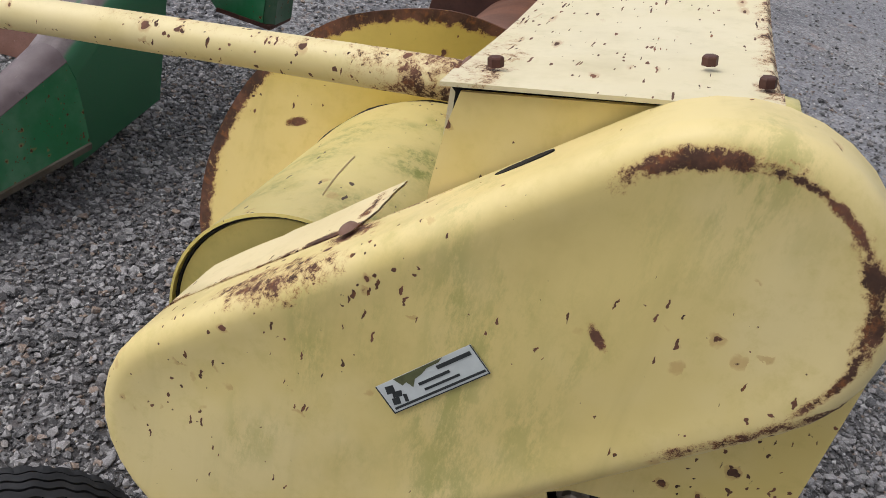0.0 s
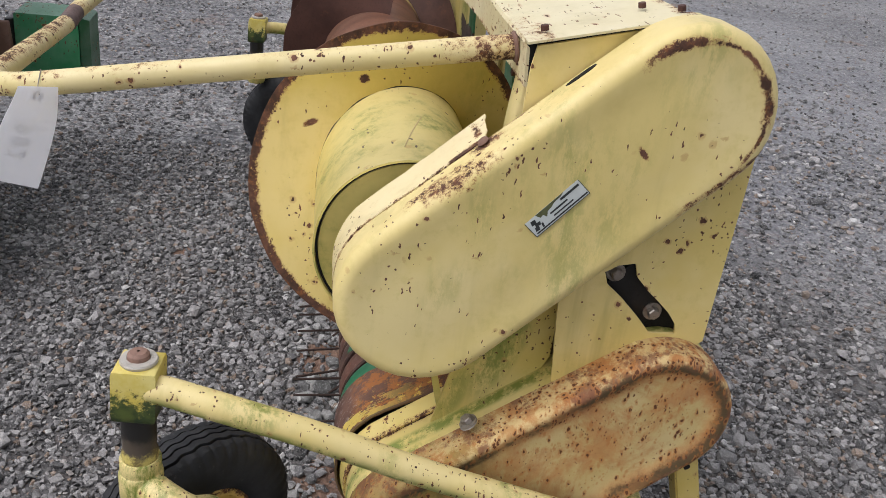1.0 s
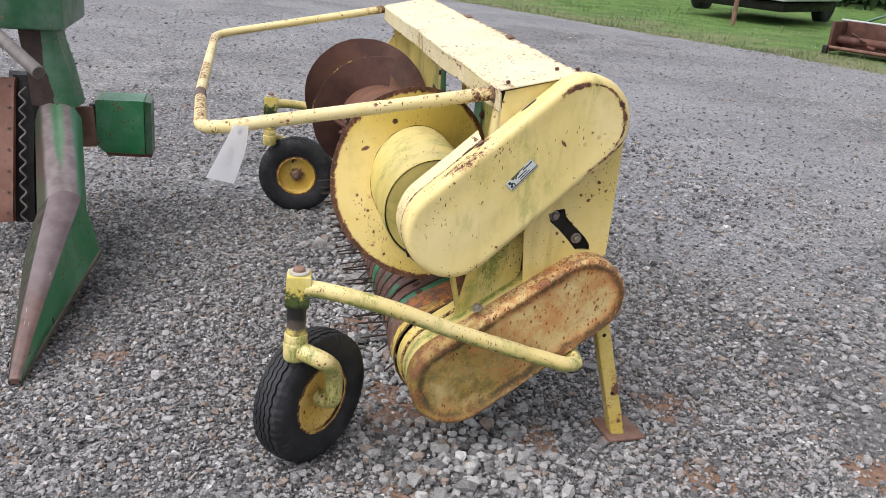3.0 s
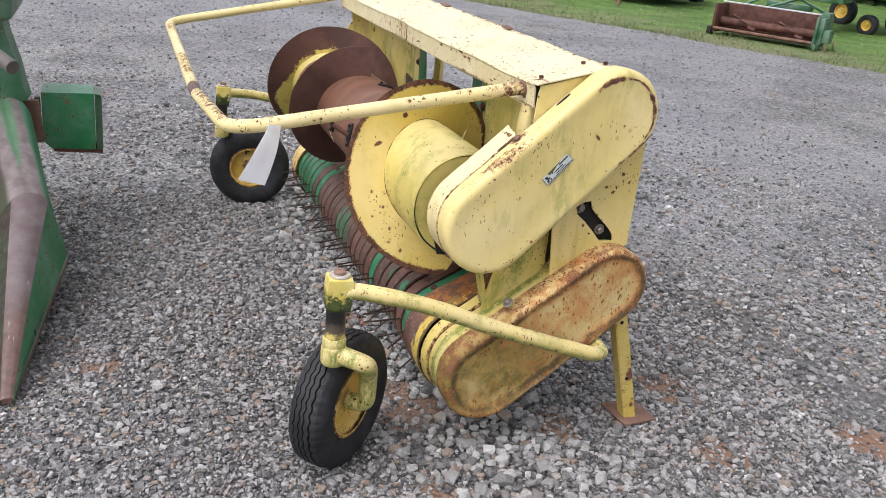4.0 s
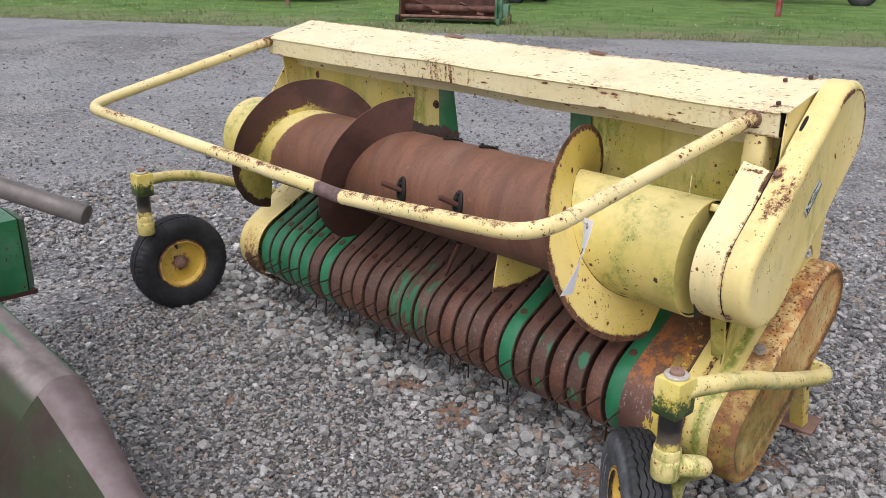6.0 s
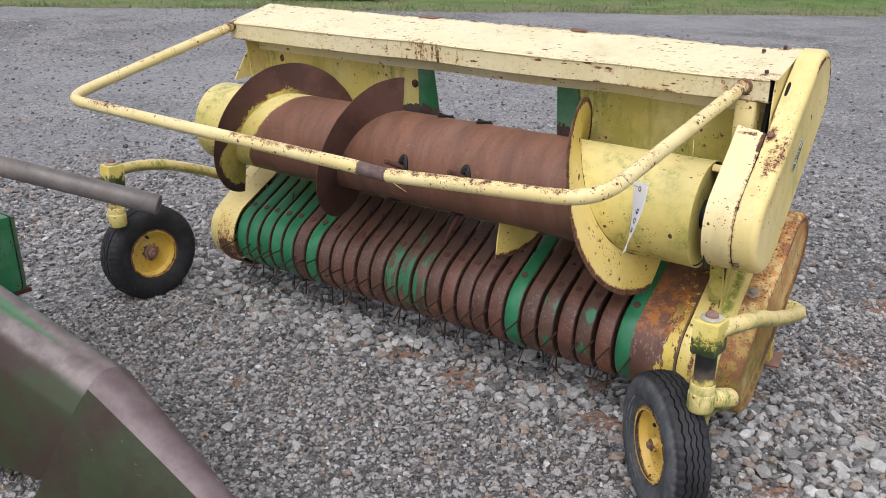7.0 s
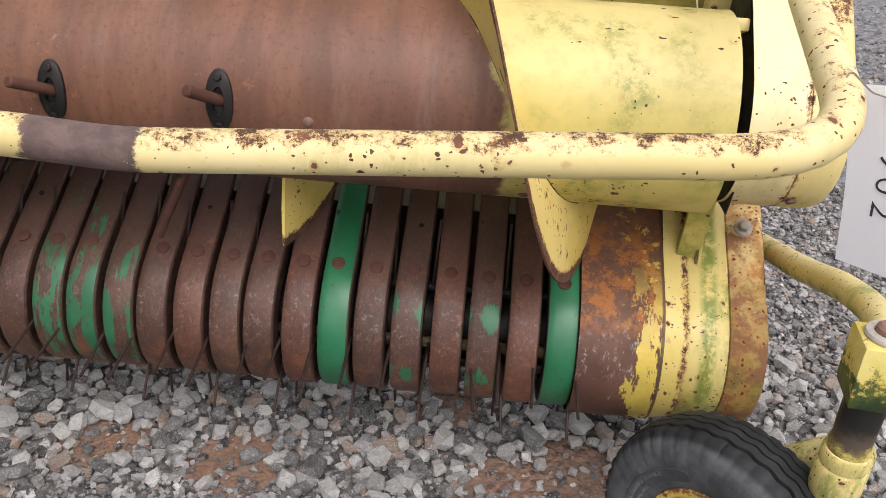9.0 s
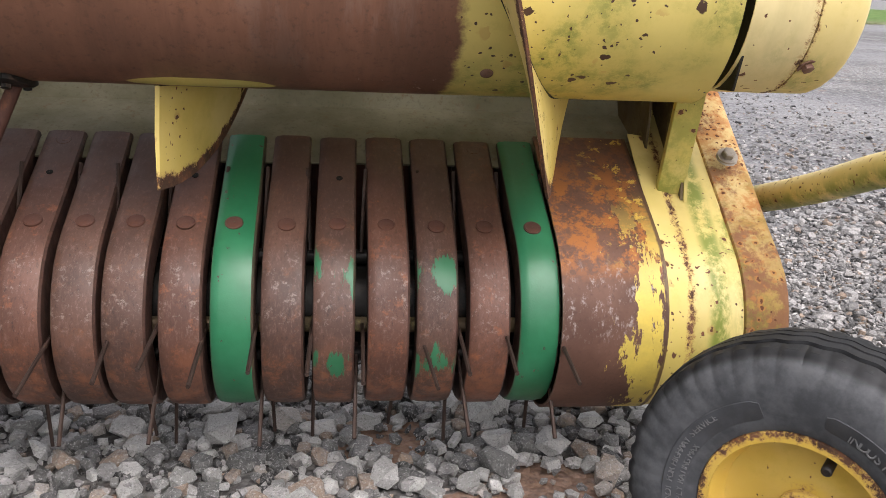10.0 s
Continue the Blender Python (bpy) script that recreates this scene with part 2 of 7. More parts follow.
def hood_rust(g):
    s = g.axes()
    edge = g.step(g.math("ABSOLUTE", g.math("SUBTRACT", s[1], -0.082)), 0.0, 0.02, 0.08, 0)
    lip = g.math("MULTIPLY", g.math("MULTIPLY", g.step(s[2], 1.078, 1.068, 0, 0.45), g.step(s[1], -0.062, -0.075)), g.step(g.noise(3.2, 3, 0.6), 0.46, 0.60))
    rear = g.step(s[1], 0.125, 0.15, 0, 0.5)
    drip = g.step(g.noise(34, 4, 0.7, g.scaled(1, 1, 0.12)), 0.46, 0.60)
    spot = g.math("MULTIPLY", g.blob((-1.20, -0.088, 1.095), (1, 0, 0), 0.17, 0.05), drip)
    near = g.blob((-0.05, -0.075, 1.13), (1, 0, 0.2), 0.13, 0.03)
    return g.most(edge, lip, rear, g.math("MULTIPLY", spot, 0.62), g.math("MULTIPLY", near, 0.22))


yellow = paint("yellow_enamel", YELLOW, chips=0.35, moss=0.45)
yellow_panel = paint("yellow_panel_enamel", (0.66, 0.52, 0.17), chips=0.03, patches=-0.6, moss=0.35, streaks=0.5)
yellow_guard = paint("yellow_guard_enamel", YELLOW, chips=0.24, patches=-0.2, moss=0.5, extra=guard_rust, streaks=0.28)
yellow_hood = paint("yellow_hood_enamel", (0.63, 0.555, 0.325), chips=0.8, patches=0.15, moss=0.1, extra=hood_rust, stretch=(0.35, 1.3, 1.3), streaks=0.15, top_pale=0.45)
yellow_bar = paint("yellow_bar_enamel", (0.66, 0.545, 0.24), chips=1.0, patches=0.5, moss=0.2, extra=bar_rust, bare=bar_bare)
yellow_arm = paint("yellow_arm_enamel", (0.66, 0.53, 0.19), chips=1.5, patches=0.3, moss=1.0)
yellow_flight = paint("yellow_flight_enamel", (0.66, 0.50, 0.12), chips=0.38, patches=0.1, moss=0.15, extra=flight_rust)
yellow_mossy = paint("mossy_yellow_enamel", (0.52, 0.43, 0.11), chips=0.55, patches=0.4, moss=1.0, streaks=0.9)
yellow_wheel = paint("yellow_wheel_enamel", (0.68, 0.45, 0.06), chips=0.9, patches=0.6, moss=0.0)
green = paint("green_enamel", (0.025, 0.20, 0.075), chips=0.35, patches=0.25, moss=0.0, rough=0.36)
green_dull = paint("dull_green_enamel", (0.022, 0.105, 0.045), chips=0.4, patches=0.45, moss=0.1, rough=0.4)


def worn_steel(name, a, b, c, rough=0.62, metal=0.15, grain=(1, 1, 1)):
    """Rusted bare steel with polished and scaled areas."""
    g = Graph(name)
    vec = g.scaled(*grain)
    color = g.mix(g.step(g.noise(7, 6, 0.6, vec), 0.35, 0.68), a, b)
    color = g.mix(g.step(g.noise(38, 5, 0.7, vec), 0.56, 0.74, 0, 0.75), color, c)
    color = g.mix(g.step(g.noise(140, 3, 0.7, vec), 0.5, 0.8, 0, 0.5), color, tuple(x * 0.45 for x in a))
    scratch = g.math("MULTIPLY", g.step(g.noise(90, 3, 0.7, g.scaled(0.5, 1, 1)), 0.66, 0.72, 0, 0.6), g.step(g.noise(5, 2), 0.52, 0.66))
    color = g.mix(scratch, color, (0.42, 0.34, 0.30))
    g.bump(g.noise(120, 5, 0.7, vec), 0.35, 0.001)
    return g.done(color, g.step(g.noise(16, 4), 0.3, 0.7, rough - 0.14, rough + 0.16), metal, 0.4)


def auger_skin():
    """The auger tube: rusty in the middle, yellow enamel left at both ends with a ragged limit."""
    g = Graph("rusty_auger_tube")
    s = g.axes()
    base = g.mix(g.step(g.noise(6, 6, 0.65, g.scaled(2.6, 0.6, 0.6)), 0.35, 0.68), (0.125, 0.056, 0.033), (0.195, 0.088, 0.052))
    hoop = g.scaled(1, 0.10, 0.10)
    base = g.mix(g.step(g.noise(70, 5, 0.75, hoop), 0.50, 0.70, 0, 0.16), base, (0.06, 0.028, 0.020))
    base = g.mix(g.step(g.noise(55, 5, 0.75, hoop), 0.55, 0.75, 0, 0.18), base, (0.23, 0.105, 0.06))
    base = g.mix(g.step(g.noise(42, 5, 0.7), 0.57, 0.72, 0, 0.5), base, (0.22, 0.09, 0.042))
    base = g.mix(g.step(g.noise(120, 3, 0.7), 0.5, 0.78, 0, 0.55), base, (0.05, 0.022, 0.016))
    smear = g.math("MULTIPLY", g.step(g.noise(24, 6, 0.72, g.scaled(1, 0.2, 0.2)), 0.50, 0.66, 0, 0.22), g.step(g.noise(3.4, 4, 0.6), 0.42, 0.60))
    base = g.mix(smear, base, (0.25, 0.185, 0.155))
    flake = g.math("MULTIPLY", g.step(g.noise(75, 4, 0.7, g.scaled(1, 0.6, 0.6)), 0.655, 0.70, 0, 0.7), g.step(g.noise(4.2, 2), 0.54, 0.66))
    base = g.mix(flake, base, (0.45, 0.37, 0.33))
    bloom = g.most(*[g.near(x, -0.215 + 0.158 * math.cos(radians(a)), 0.752 + 0.158 * math.sin(radians(a)), 0.03, 0.085) for x, a in ((-1.065, 170), (-0.815, 168), (-0.925, 255))], g.near(-0.685, -0.215 - 0.158, 0.747, 0.014, 0.026))
    base = g.mix(g.math("MULTIPLY", bloom, g.step(g.noise(45, 6, 0.8), 0.54, 0.66, 0, 0.5)), base, (0.34, 0.15, 0.07))
    wob = g.math("MULTIPLY", g.math("SUBTRACT", g.noise(9, 6, 0.7), 0.5), 0.07)
    edge = g.math("ADD", s[0], wob)
    # at the far end the enamel keeps to the foot of the flighting, which winds round the tube
    turn = g.math("ADD", g.math("ARCTAN2", g.math("SUBTRACT", 0.752, s[2]), g.math("SUBTRACT", -0.215, s[1])), math.pi)
    foot = g.math("ADD", g.math("MULTIPLY", g.math("SUBTRACT", turn, radians(175)), -0.525 / (2 * math.pi)), -1.863 + 0.085)
    far = g.step(g.math("SUBTRACT", edge, foot), 0.006, -0.006)
    strip = g.blob((-0.70, -0.215 + 0.158 * math.cos(radians(250)), 0.752 + 0.158 * math.sin(radians(250))), (1, 0, 0), 0.085, 0.022)
    near_foot = g.math("ADD", g.math("MULTIPLY", g.math("SUBTRACT", turn, radians(187)), 0.5 / (2 * math.pi)), -0.365)
    keep = g.most(g.step(g.math("SUBTRACT", edge, g.math("MINIMUM", near_foot, -0.402)), -0.006, 0.006), far, g.step(g.math("ADD", strip, g.math("MULTIPLY", wob, 8.0)), 0.45, 0.55))
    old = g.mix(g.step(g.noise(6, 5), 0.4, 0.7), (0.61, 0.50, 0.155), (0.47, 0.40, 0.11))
    # the enamel is paler on upward faces
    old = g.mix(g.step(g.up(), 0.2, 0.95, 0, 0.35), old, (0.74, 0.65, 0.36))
    old = g.mix(g.step(g.noise(26, 6, 0.75), 0.50, 0.72, 0, 0.5), old, (0.44, 0.37, 0.10))
    old = g.mix(g.math("MULTIPLY", g.step(g.noise(6, 3), 0.48, 0.66), g.step(g.noise(40, 6, 0.8), 0.42, 0.62, 0, 0.9)), old, (0.2, 0.23, 0.05))
    ragged = g.shifted(g.pos, 150, 0.0075)
    clump = g.math("MULTIPLY", g.math("SUBTRACT", g.noise(5.5, 4, 0.65), 0.5), 1.5)
    old = g.mix(g.math("MULTIPLY", g.spots(ragged, 60, 0.05, 0.6, clump, 0.15), 0.4), old, (0.42, 0.21, 0.07))
    chip = g.most(g.spots(ragged, 190, 0.07, 0.38, clump), g.spots(ragged, 80, 0.012, 0.40, clump), g.spots(g.turned(20, 0, 0, (1, 3, 0.8), ragged), 50, 0.05, 0.36, clump))
    old = g.mix(chip, old, DARK_RUST)
    color = g.mix(keep, base, old)
    g.bump(g.math("ADD", g.noise(110, 5, 0.7), g.math("MULTIPLY", keep, 0.5)), 0.3, 0.001)
    return g.done(color, g.mix(keep, (0.52,) * 3, (0.42,) * 3), 0.0, 0.5)


auger_mat = auger_skin()


def far_flight_skin():
    """Dark rusted flighting with yellow enamel left along the foot of its last turn."""
    g = Graph("rusty_far_flight")
    s, r = g.axes(), g.radius(-0.215, 0.752)
    base = g.mix(g.step(g.noise(7, 6, 0.6), 0.35, 0.68), (0.066, 0.030, 0.023), (0.115, 0.054, 0.040))
    base = g.mix(g.step(g.noise(38, 5, 0.7), 0.56, 0.74, 0, 0.6), base, (0.16, 0.065, 0.035))
    base = g.mix(g.step(g.noise(140, 3, 0.7), 0.5, 0.8, 0, 0.5), base, (0.032, 0.015, 0.011))
    edge = g.math("ADD", r, g.math("MULTIPLY", g.math("SUBTRACT", g.noise(17, 7, 0.75), 0.5), 0.11))
    lim = g.step(s[2], 0.80, 0.66, 0.172, 0.242)
    keep = g.math("MULTIPLY", g.step(g.math("SUBTRACT", edge, lim), 0.004, -0.004), g.step(s[0], -1.70, -1.76))
    color = g.mix(keep, base, g.mix(g.step(g.noise(20, 5, 0.7), 0.4, 0.65), (0.58, 0.46, 0.12), (0.42, 0.33, 0.08)))
    g.bump(g.noise(120, 5, 0.7), 0.35, 0.001)
    return g.done(color, g.mix(keep, (0.66,) * 3, (0.45,) * 3), 0.0, 0.42)


far_flight_mat = far_flight_skin()
rust_dark = worn_steel("dark_rusty_steel", (0.07, 0.03, 0.022), (0.125, 0.055, 0.038), (0.18, 0.07, 0.035), 0.7)
trough_mat = worn_steel("dirty_trough_sheet", (0.15, 0.14, 0.085), (0.25, 0.235, 0.165), (0.17, 0.10, 0.05), 0.7, 0.0)
rust_plate = worn_steel("rusty_plate", (0.15, 0.080, 0.055), (0.25, 0.15, 0.115), (0.3, 0.13, 0.06), 0.8, 0.0)
black_steel = worn_steel("greasy_black_steel", (0.012, 0.011, 0.010), (0.022, 0.02, 0.018), (0.06, 0.035, 0.02), 0.5, 0.3)
washer_steel = worn_steel("pale_worn_washer", (0.36, 0.33, 0.29), (0.52, 0.49, 0.44), (0.22, 0.13, 0.08), 0.45, 0.3)
bolt_steel = worn_steel("weathered_bolt_steel", (0.20, 0.17, 0.14), (0.36, 0.33, 0.29), (0.16, 0.08, 0.05), 0.45, 0.7)
brown_worn = worn_steel("worn_brown_snout", (0.070, 0.046, 0.044), (0.128, 0.090, 0.090), (0.048, 0.029, 0.026), 0.48, 0.1)
pipe_grey = worn_steel("weathered_grey_pipe", (0.105, 0.092, 0.086), (0.18, 0.16, 0.148), (0.06, 0.048, 0.042), 0.5, 0.2)


def shared_skin(name, top, amount, scale=1.0, base=None, rough=0.5, zones=()):
    """Paint left in ragged islands on rusted steel; each piece differs."""
    g = Graph(name)
    n = g.t.nodes.new("ShaderNodeVectorMath")
    n.operation = "ADD"
    g.put(n.inputs[0], g.pos)
    o = g.t.nodes.new("ShaderNodeCombineXYZ")
    g.put(o.inputs[0], g.math("MULTIPLY", g.chance(), 37.0))
    g.put(n.inputs[1], o.outputs[0])
    vec = n.outputs[0]
    a, b, c = base or ((0.066, 0.034, 0.025), (0.110, 0.055, 0.039), (0.17, 0.070, 0.034))
    steel = g.mix(g.step(g.noise(8, 5, 0.6, vec), 0.35, 0.68), a, b)
    steel = g.mix(g.step(g.noise(40, 5, 0.7, vec), 0.54, 0.72, 0, 0.7), steel, c)
    steel = g.mix(g.step(g.noise(130, 3, 0.7, vec), 0.5, 0.8, 0, 0.5), steel, (0.05, 0.024, 0.018))
    s = g.axes()
    # pale wear specks at mid height, which also paint in the sheen there
    worn = g.math("MULTIPLY", g.step(g.math("ABSOLUTE", g.math("SUBTRACT", s[2], 0.335)), 0.02, 0.075, 1, 0), g.step(g.noise(95, 5, 0.8, vec), 0.54, 0.68, 0, 0.6))
    steel = g.mix(worn, steel, (0.29, 0.235, 0.20))
    fine = g.noise(210, 5, 0.8, g.scaled(1, 0.4, 0.4, vec))
    steel = g.mix(g.step(fine, 0.52, 0.66, 0, 0.5), steel, (0.19, 0.115, 0.09))
    steel = g.mix(g.step(fine, 0.44, 0.34, 0, 0.6), steel, (0.030, 0.016, 0.012))
    lower = g.math("MULTIPLY", g.step(s[2], 0.30, 0.22), g.step(g.noise(24, 6, 0.75, vec), 0.46, 0.62, 0, 0.6))
    steel = g.mix(lower, steel, (0.25, 0.095, 0.045))
    steel = g.mix(g.step(s[2], 0.40, 0.46, 0, 0.5), steel, (0.085, 0.048, 0.04))
    n1 = g.noise(13 * scale, 7, 0.72, g.scaled(3.2, 0.6, 0.6, vec) if zones else g.scaled(1.6, 0.75, 0.75, vec))
    if zones:
        kept = g.most(*[g.step(g.math("ABSOLUTE", g.math("SUBTRACT", s[2], z)), 0.0, w * 1.6, 0.02, -0.3) for z, w in zones])
        n1 = g.math("ADD", n1, kept)
    left = g.step(n1, 0.79 - 0.62 * amount, 0.83 - 0.62 * amount)
    chips = g.step(g.noise(60, 4, 0.65, vec), 0.66, 0.69)
    left = g.math("MULTIPLY", left, g.math("SUBTRACT", 1.0, chips))
    # the folded sides carry no paint and a darker brown
    fold = g.step(g.math("ABSOLUTE", g.axes(g.normal())[0]), 0.55, 0.85)
    left = g.math("MULTIPLY", left, g.math("SUBTRACT", 1.0, fold))
    steel = g.mix(fold, steel, g.mix(g.step(g.noise(60, 5, 0.7, vec), 0.4, 0.65), (0.040, 0.020, 0.015), (0.085, 0.042, 0.030)))
    pt = g.mix(g.step(g.noise(9, 4, 0.6, vec), 0.35, 0.7), top, tuple(x * 1.35 + 0.01 for x in top))
    color = g.mix(left, steel, pt)
    g.bump(g.math("ADD", g.math("MULTIPLY", g.noise(130, 4, 0.7, vec), 0.6), g.math("MULTIPLY", left, 0.6)), 0.35, 0.001)
    return g.done(color, g.mix(left, g.mix(g.step(g.noise(18, 5, 0.7, vec), 0.35, 0.65), (0.42,) * 3, (0.64,) * 3), (rough - 0.14,) * 3), 0.0, 0.48)


band_green = shared_skin("green_painted_band", (0.013, 0.125, 0.054), 0.76)
band_worn = shared_skin("worn_green_band", (0.020, 0.125, 0.056), 0.50, 0.9, zones=((0.362, 0.036), (0.248, 0.040)))
band_streaked = shared_skin("streaked_green_band", (0.020, 0.115, 0.052), 0.54, 1.1, zones=((0.315, 0.16),))
band_rust = shared_skin("rusty_band", (0.3, 0.2, 0.15), 0.1)
band_red = shared_skin("red_rust_band", (0.3, 0.2, 0.15), 0.1, 1.0, ((0.085, 0.038, 0.026), (0.140, 0.060, 0.039), (0.31, 0.110, 0.045)))


def end_drum_skin():
    """Rust with a bright orange bloom above and yellow flakes towards the outer end."""
    g = Graph("flaking_end_drum")
    s = g.axes()
    base = g.mix(g.step(g.noise(8, 5, 0.6), 0.35, 0.68), (0.092, 0.044, 0.030), (0.15, 0.076, 0.052))
    base = g.mix(g.step(g.noise(130, 3, 0.7), 0.5, 0.8, 0, 0.5), base, (0.05, 0.024, 0.018))
    bloom = g.math("MULTIPLY", g.math("MULTIPLY", g.step(s[2], 0.35, 0.39), g.step(s[2], 0.50, 0.44, 0.25, 1.0)), g.step(g.noise(26, 8, 0.78), 0.46, 0.56, 0, 0.88))
    base = g.mix(bloom, base, (0.36, 0.13, 0.03))
    e = g.math("ADD", g.math("MULTIPLY", g.math("ADD", s[0], 0.152), 8.0), g.math("MULTIPLY", g.math("SUBTRACT", g.noise(20, 7, 0.72, g.scaled(1.9, 0.7, 0.55)), 0.5), 2.7))
    worn = g.math("MULTIPLY", g.step(g.math("ABSOLUTE", g.math("SUBTRACT", s[2], 0.33)), 0.02, 0.07, 1, 0), g.step(g.noise(60, 6, 0.8, g.scaled(1.4, 1, 0.8)), 0.52, 0.66, 0, 0.8))
    base = g.mix(worn, base, (0.38, 0.33, 0.31))
    keep = g.math("MULTIPLY", g.step(e, 0.22, 0.24), g.step(s[2], 0.46, 0.36))
    keep = g.math("MULTIPLY", keep, g.math("SUBTRACT", 1.0, g.spots(g.shifted(g.pos, 150, 0.0075), 60, 0.15, 0.40)))
    flake = g.math("MULTIPLY", g.step(g.noise(38, 7, 0.75), 0.57, 0.60), g.step(s[2], 0.36, 0.42))
    base = g.mix(g.math("MULTIPLY", flake, g.step(s[0], -0.20, -0.12)), base, (0.58, 0.38, 0.07))
    color = g.mix(keep, base, g.mix(g.step(g.noise(14, 5, 0.7), 0.4, 0.65), (0.66, 0.50, 0.10), (0.54, 0.41, 0.09)))
    seam = g.step(g.math("ADD", s[0], g.math("MULTIPLY", g.math("SUBTRACT", g.noise(30, 5, 0.7), 0.5), 0.008)), -0.0945, -0.0915, 0, 0.9)
    color = g.mix(seam, color, (0.085, 0.045, 0.028))
    g.bump(g.math("ADD", g.noise(130, 4, 0.7), g.math("MULTIPLY", keep, 0.7)), 0.35, 0.001)
    return g.done(color, g.mix(keep, (0.66,) * 3, (0.42,) * 3), 0.0, 0.42)


def lower_guard_skin():
    """Thin cream paint rusting through from the back: orange towards the rim, dark pits, an olive lower end."""
    g = Graph("rusting_lower_guard")
    s = g.axes()
    d = g.math("ADD", g.spine((-0.155, 0.268), (0.222, 0.543)), g.math("MULTIPLY", g.math("SUBTRACT", g.noise(15, 7, 0.75), 0.5), 0.05))
    along = g.math("ADD", s[1], s[2])
    cream = g.mix(g.step(g.noise(7, 6, 0.65), 0.35, 0.7), (0.56, 0.44, 0.205), (0.47, 0.35, 0.135))
    orange = g.mix(g.step(g.noise(18, 6, 0.7), 0.4, 0.7), (0.46, 0.205, 0.065), (0.34, 0.13, 0.045))
    color = g.mix(g.step(g.noise(6.5, 7, 0.72, None, 0.4), 0.45, 0.60, 0, 0.7), cream, orange)
    color = g.mix(g.math("MULTIPLY", g.step(d, 0.066, 0.104), g.step(along, 0.25, 0.72, 0.5, 0.95)), color, orange)
    olive = g.math("MULTIPLY", g.step(along, 0.52, 0.22), g.step(g.noise(9, 6, 0.7), 0.34, 0.58, 0.35, 0.95))
    color = g.mix(olive, color, g.mix(g.step(g.noise(30, 5, 0.7), 0.4, 0.65), (0.29, 0.21, 0.05), (0.15, 0.115, 0.032)))
    streak = g.math("MULTIPLY", g.step(g.math("ABSOLUTE", g.math("SUBTRACT", along, 0.30)), 0.02, 0.09, 1, 0), g.step(g.noise(11, 7, 0.75), 0.46, 0.60, 0, 0.85))
    color = g.mix(streak, color, orange)
    groove = g.math("MULTIPLY", g.step(g.math("ABSOLUTE", g.math("SUBTRACT", d, 0.104)), 0.002, 0.018, 1, 0), g.step(g.noise(8, 5, 0.7), 0.34, 0.52, 0, 0.92))
    groove = g.math("MAXIMUM", groove, g.math("MULTIPLY", g.step(g.math("ABSOLUTE", g.math("SUBTRACT", d, 0.106)), 0.004, 0.016, 0.9, 0), g.step(along, 0.45, 0.72)))
    color = g.mix(groove, color, (0.065, 0.052, 0.026))
    rim = g.math("MULTIPLY", g.math("MULTIPLY", g.step(d, 0.108, 0.120), g.step(along, 0.05, 0.40)), g.step(g.noise(20, 7, 0.75), 0.42, 0.58, 0, 0.8))
    color = g.mix(rim, color, (0.62, 0.49, 0.235))
    dark = g.math("MULTIPLY", g.step(d, 0.10, 0.118), g.step(g.noise(17, 7, 0.75), 0.47, 0.58, 0, 0.85))
    color = g.mix(dark, color, (0.20, 0.085, 0.045))
    ragged = g.shifted(g.pos, 150, 0.0075)
    clump = g.math("SUBTRACT", g.step(along, 0.25, 0.75, 0.0, 0.55), g.step(g.noise(6, 3, 0.6), 0.3, 0.7, 0.55, 0.0))
    long = g.turned(0, 0, 0, (1.0, 1.5, 0.75), ragged)
    halo = g.math("MULTIPLY", g.spots(long, 85, 0.85, 0.62, clump, 0.15), 0.6)
    color = g.mix(halo, color, (0.40, 0.16, 0.045))
    pits = g.most(g.spots(long, 85, 0.8, 0.34, clump), g.spots(long, 140, 0.35, 0.36, clump))
    color = g.mix(pits, color, (0.12, 0.045, 0.018))
    g.bump(g.math("ADD", g.noise(60, 5, 0.7), g.math("MULTIPLY", pits, -0.8)), 0.5, 0.002)
    return g.done(color, 0.75, 0.0, 0.3)


drum_mat, lower_mat = end_drum_skin(), lower_guard_skin()


def plain(name, color, rough, var=0.25, scale=30, metal=0.0):
    g = Graph(name)
    dark = tuple(c * (1 - var) for c in color)
    out = g.mix(g.step(g.noise(scale, 5, 0.65), 0.3, 0.7), dark, color)
    out = g.mix(g.step(g.noise(scale * 0.17, 3, 0.6), 0.5, 0.8, 0, 0.5), out, tuple(c * (1 - 1.6 * var) for c in color))
    g.bump(g.noise(scale * 4, 4, 0.7), 0.2, 0.001)
    return g.done(out, rough, metal, 0.4)


def rubber_skin(c=(0, 0, 0), axis=(1, 0, 0), side=0.0):
    g = Graph("weathered_rubber")
    out = g.mix(g.step(g.noise(14, 5, 0.65), 0.35, 0.7), (0.013, 0.0138, 0.0155), (0.030, 0.031, 0.034))
    out = g.mix(g.step(g.noise(60, 5, 0.75), 0.60, 0.76, 0, 0.5), out, (0.085, 0.082, 0.08))
    v = g.t.nodes.new("ShaderNodeVectorMath")
    v.operation = "DOT_PRODUCT"
    g.put(v.inputs[0], g.pos)
    v.inputs[1].default_value = axis
    outer = g.step(v.outputs["Value"], Vector(c).dot(axis) - 0.02, Vector(c).dot(axis) - 0.035)
    out = g.mix(g.math("MULTIPLY", g.step(g.axle(c, axis), 0.196, 0.186, 0, side), outer), out, g.mix(g.step(g.noise(22, 6, 0.7), 0.35, 0.65), (0.066, 0.070, 0.077), (0.135, 0.140, 0.150)))
    g.bump(g.noise(240, 3, 0.7), 0.25, 0.0006)
    return g.done(out, 0.66, 0.0, 0.35)


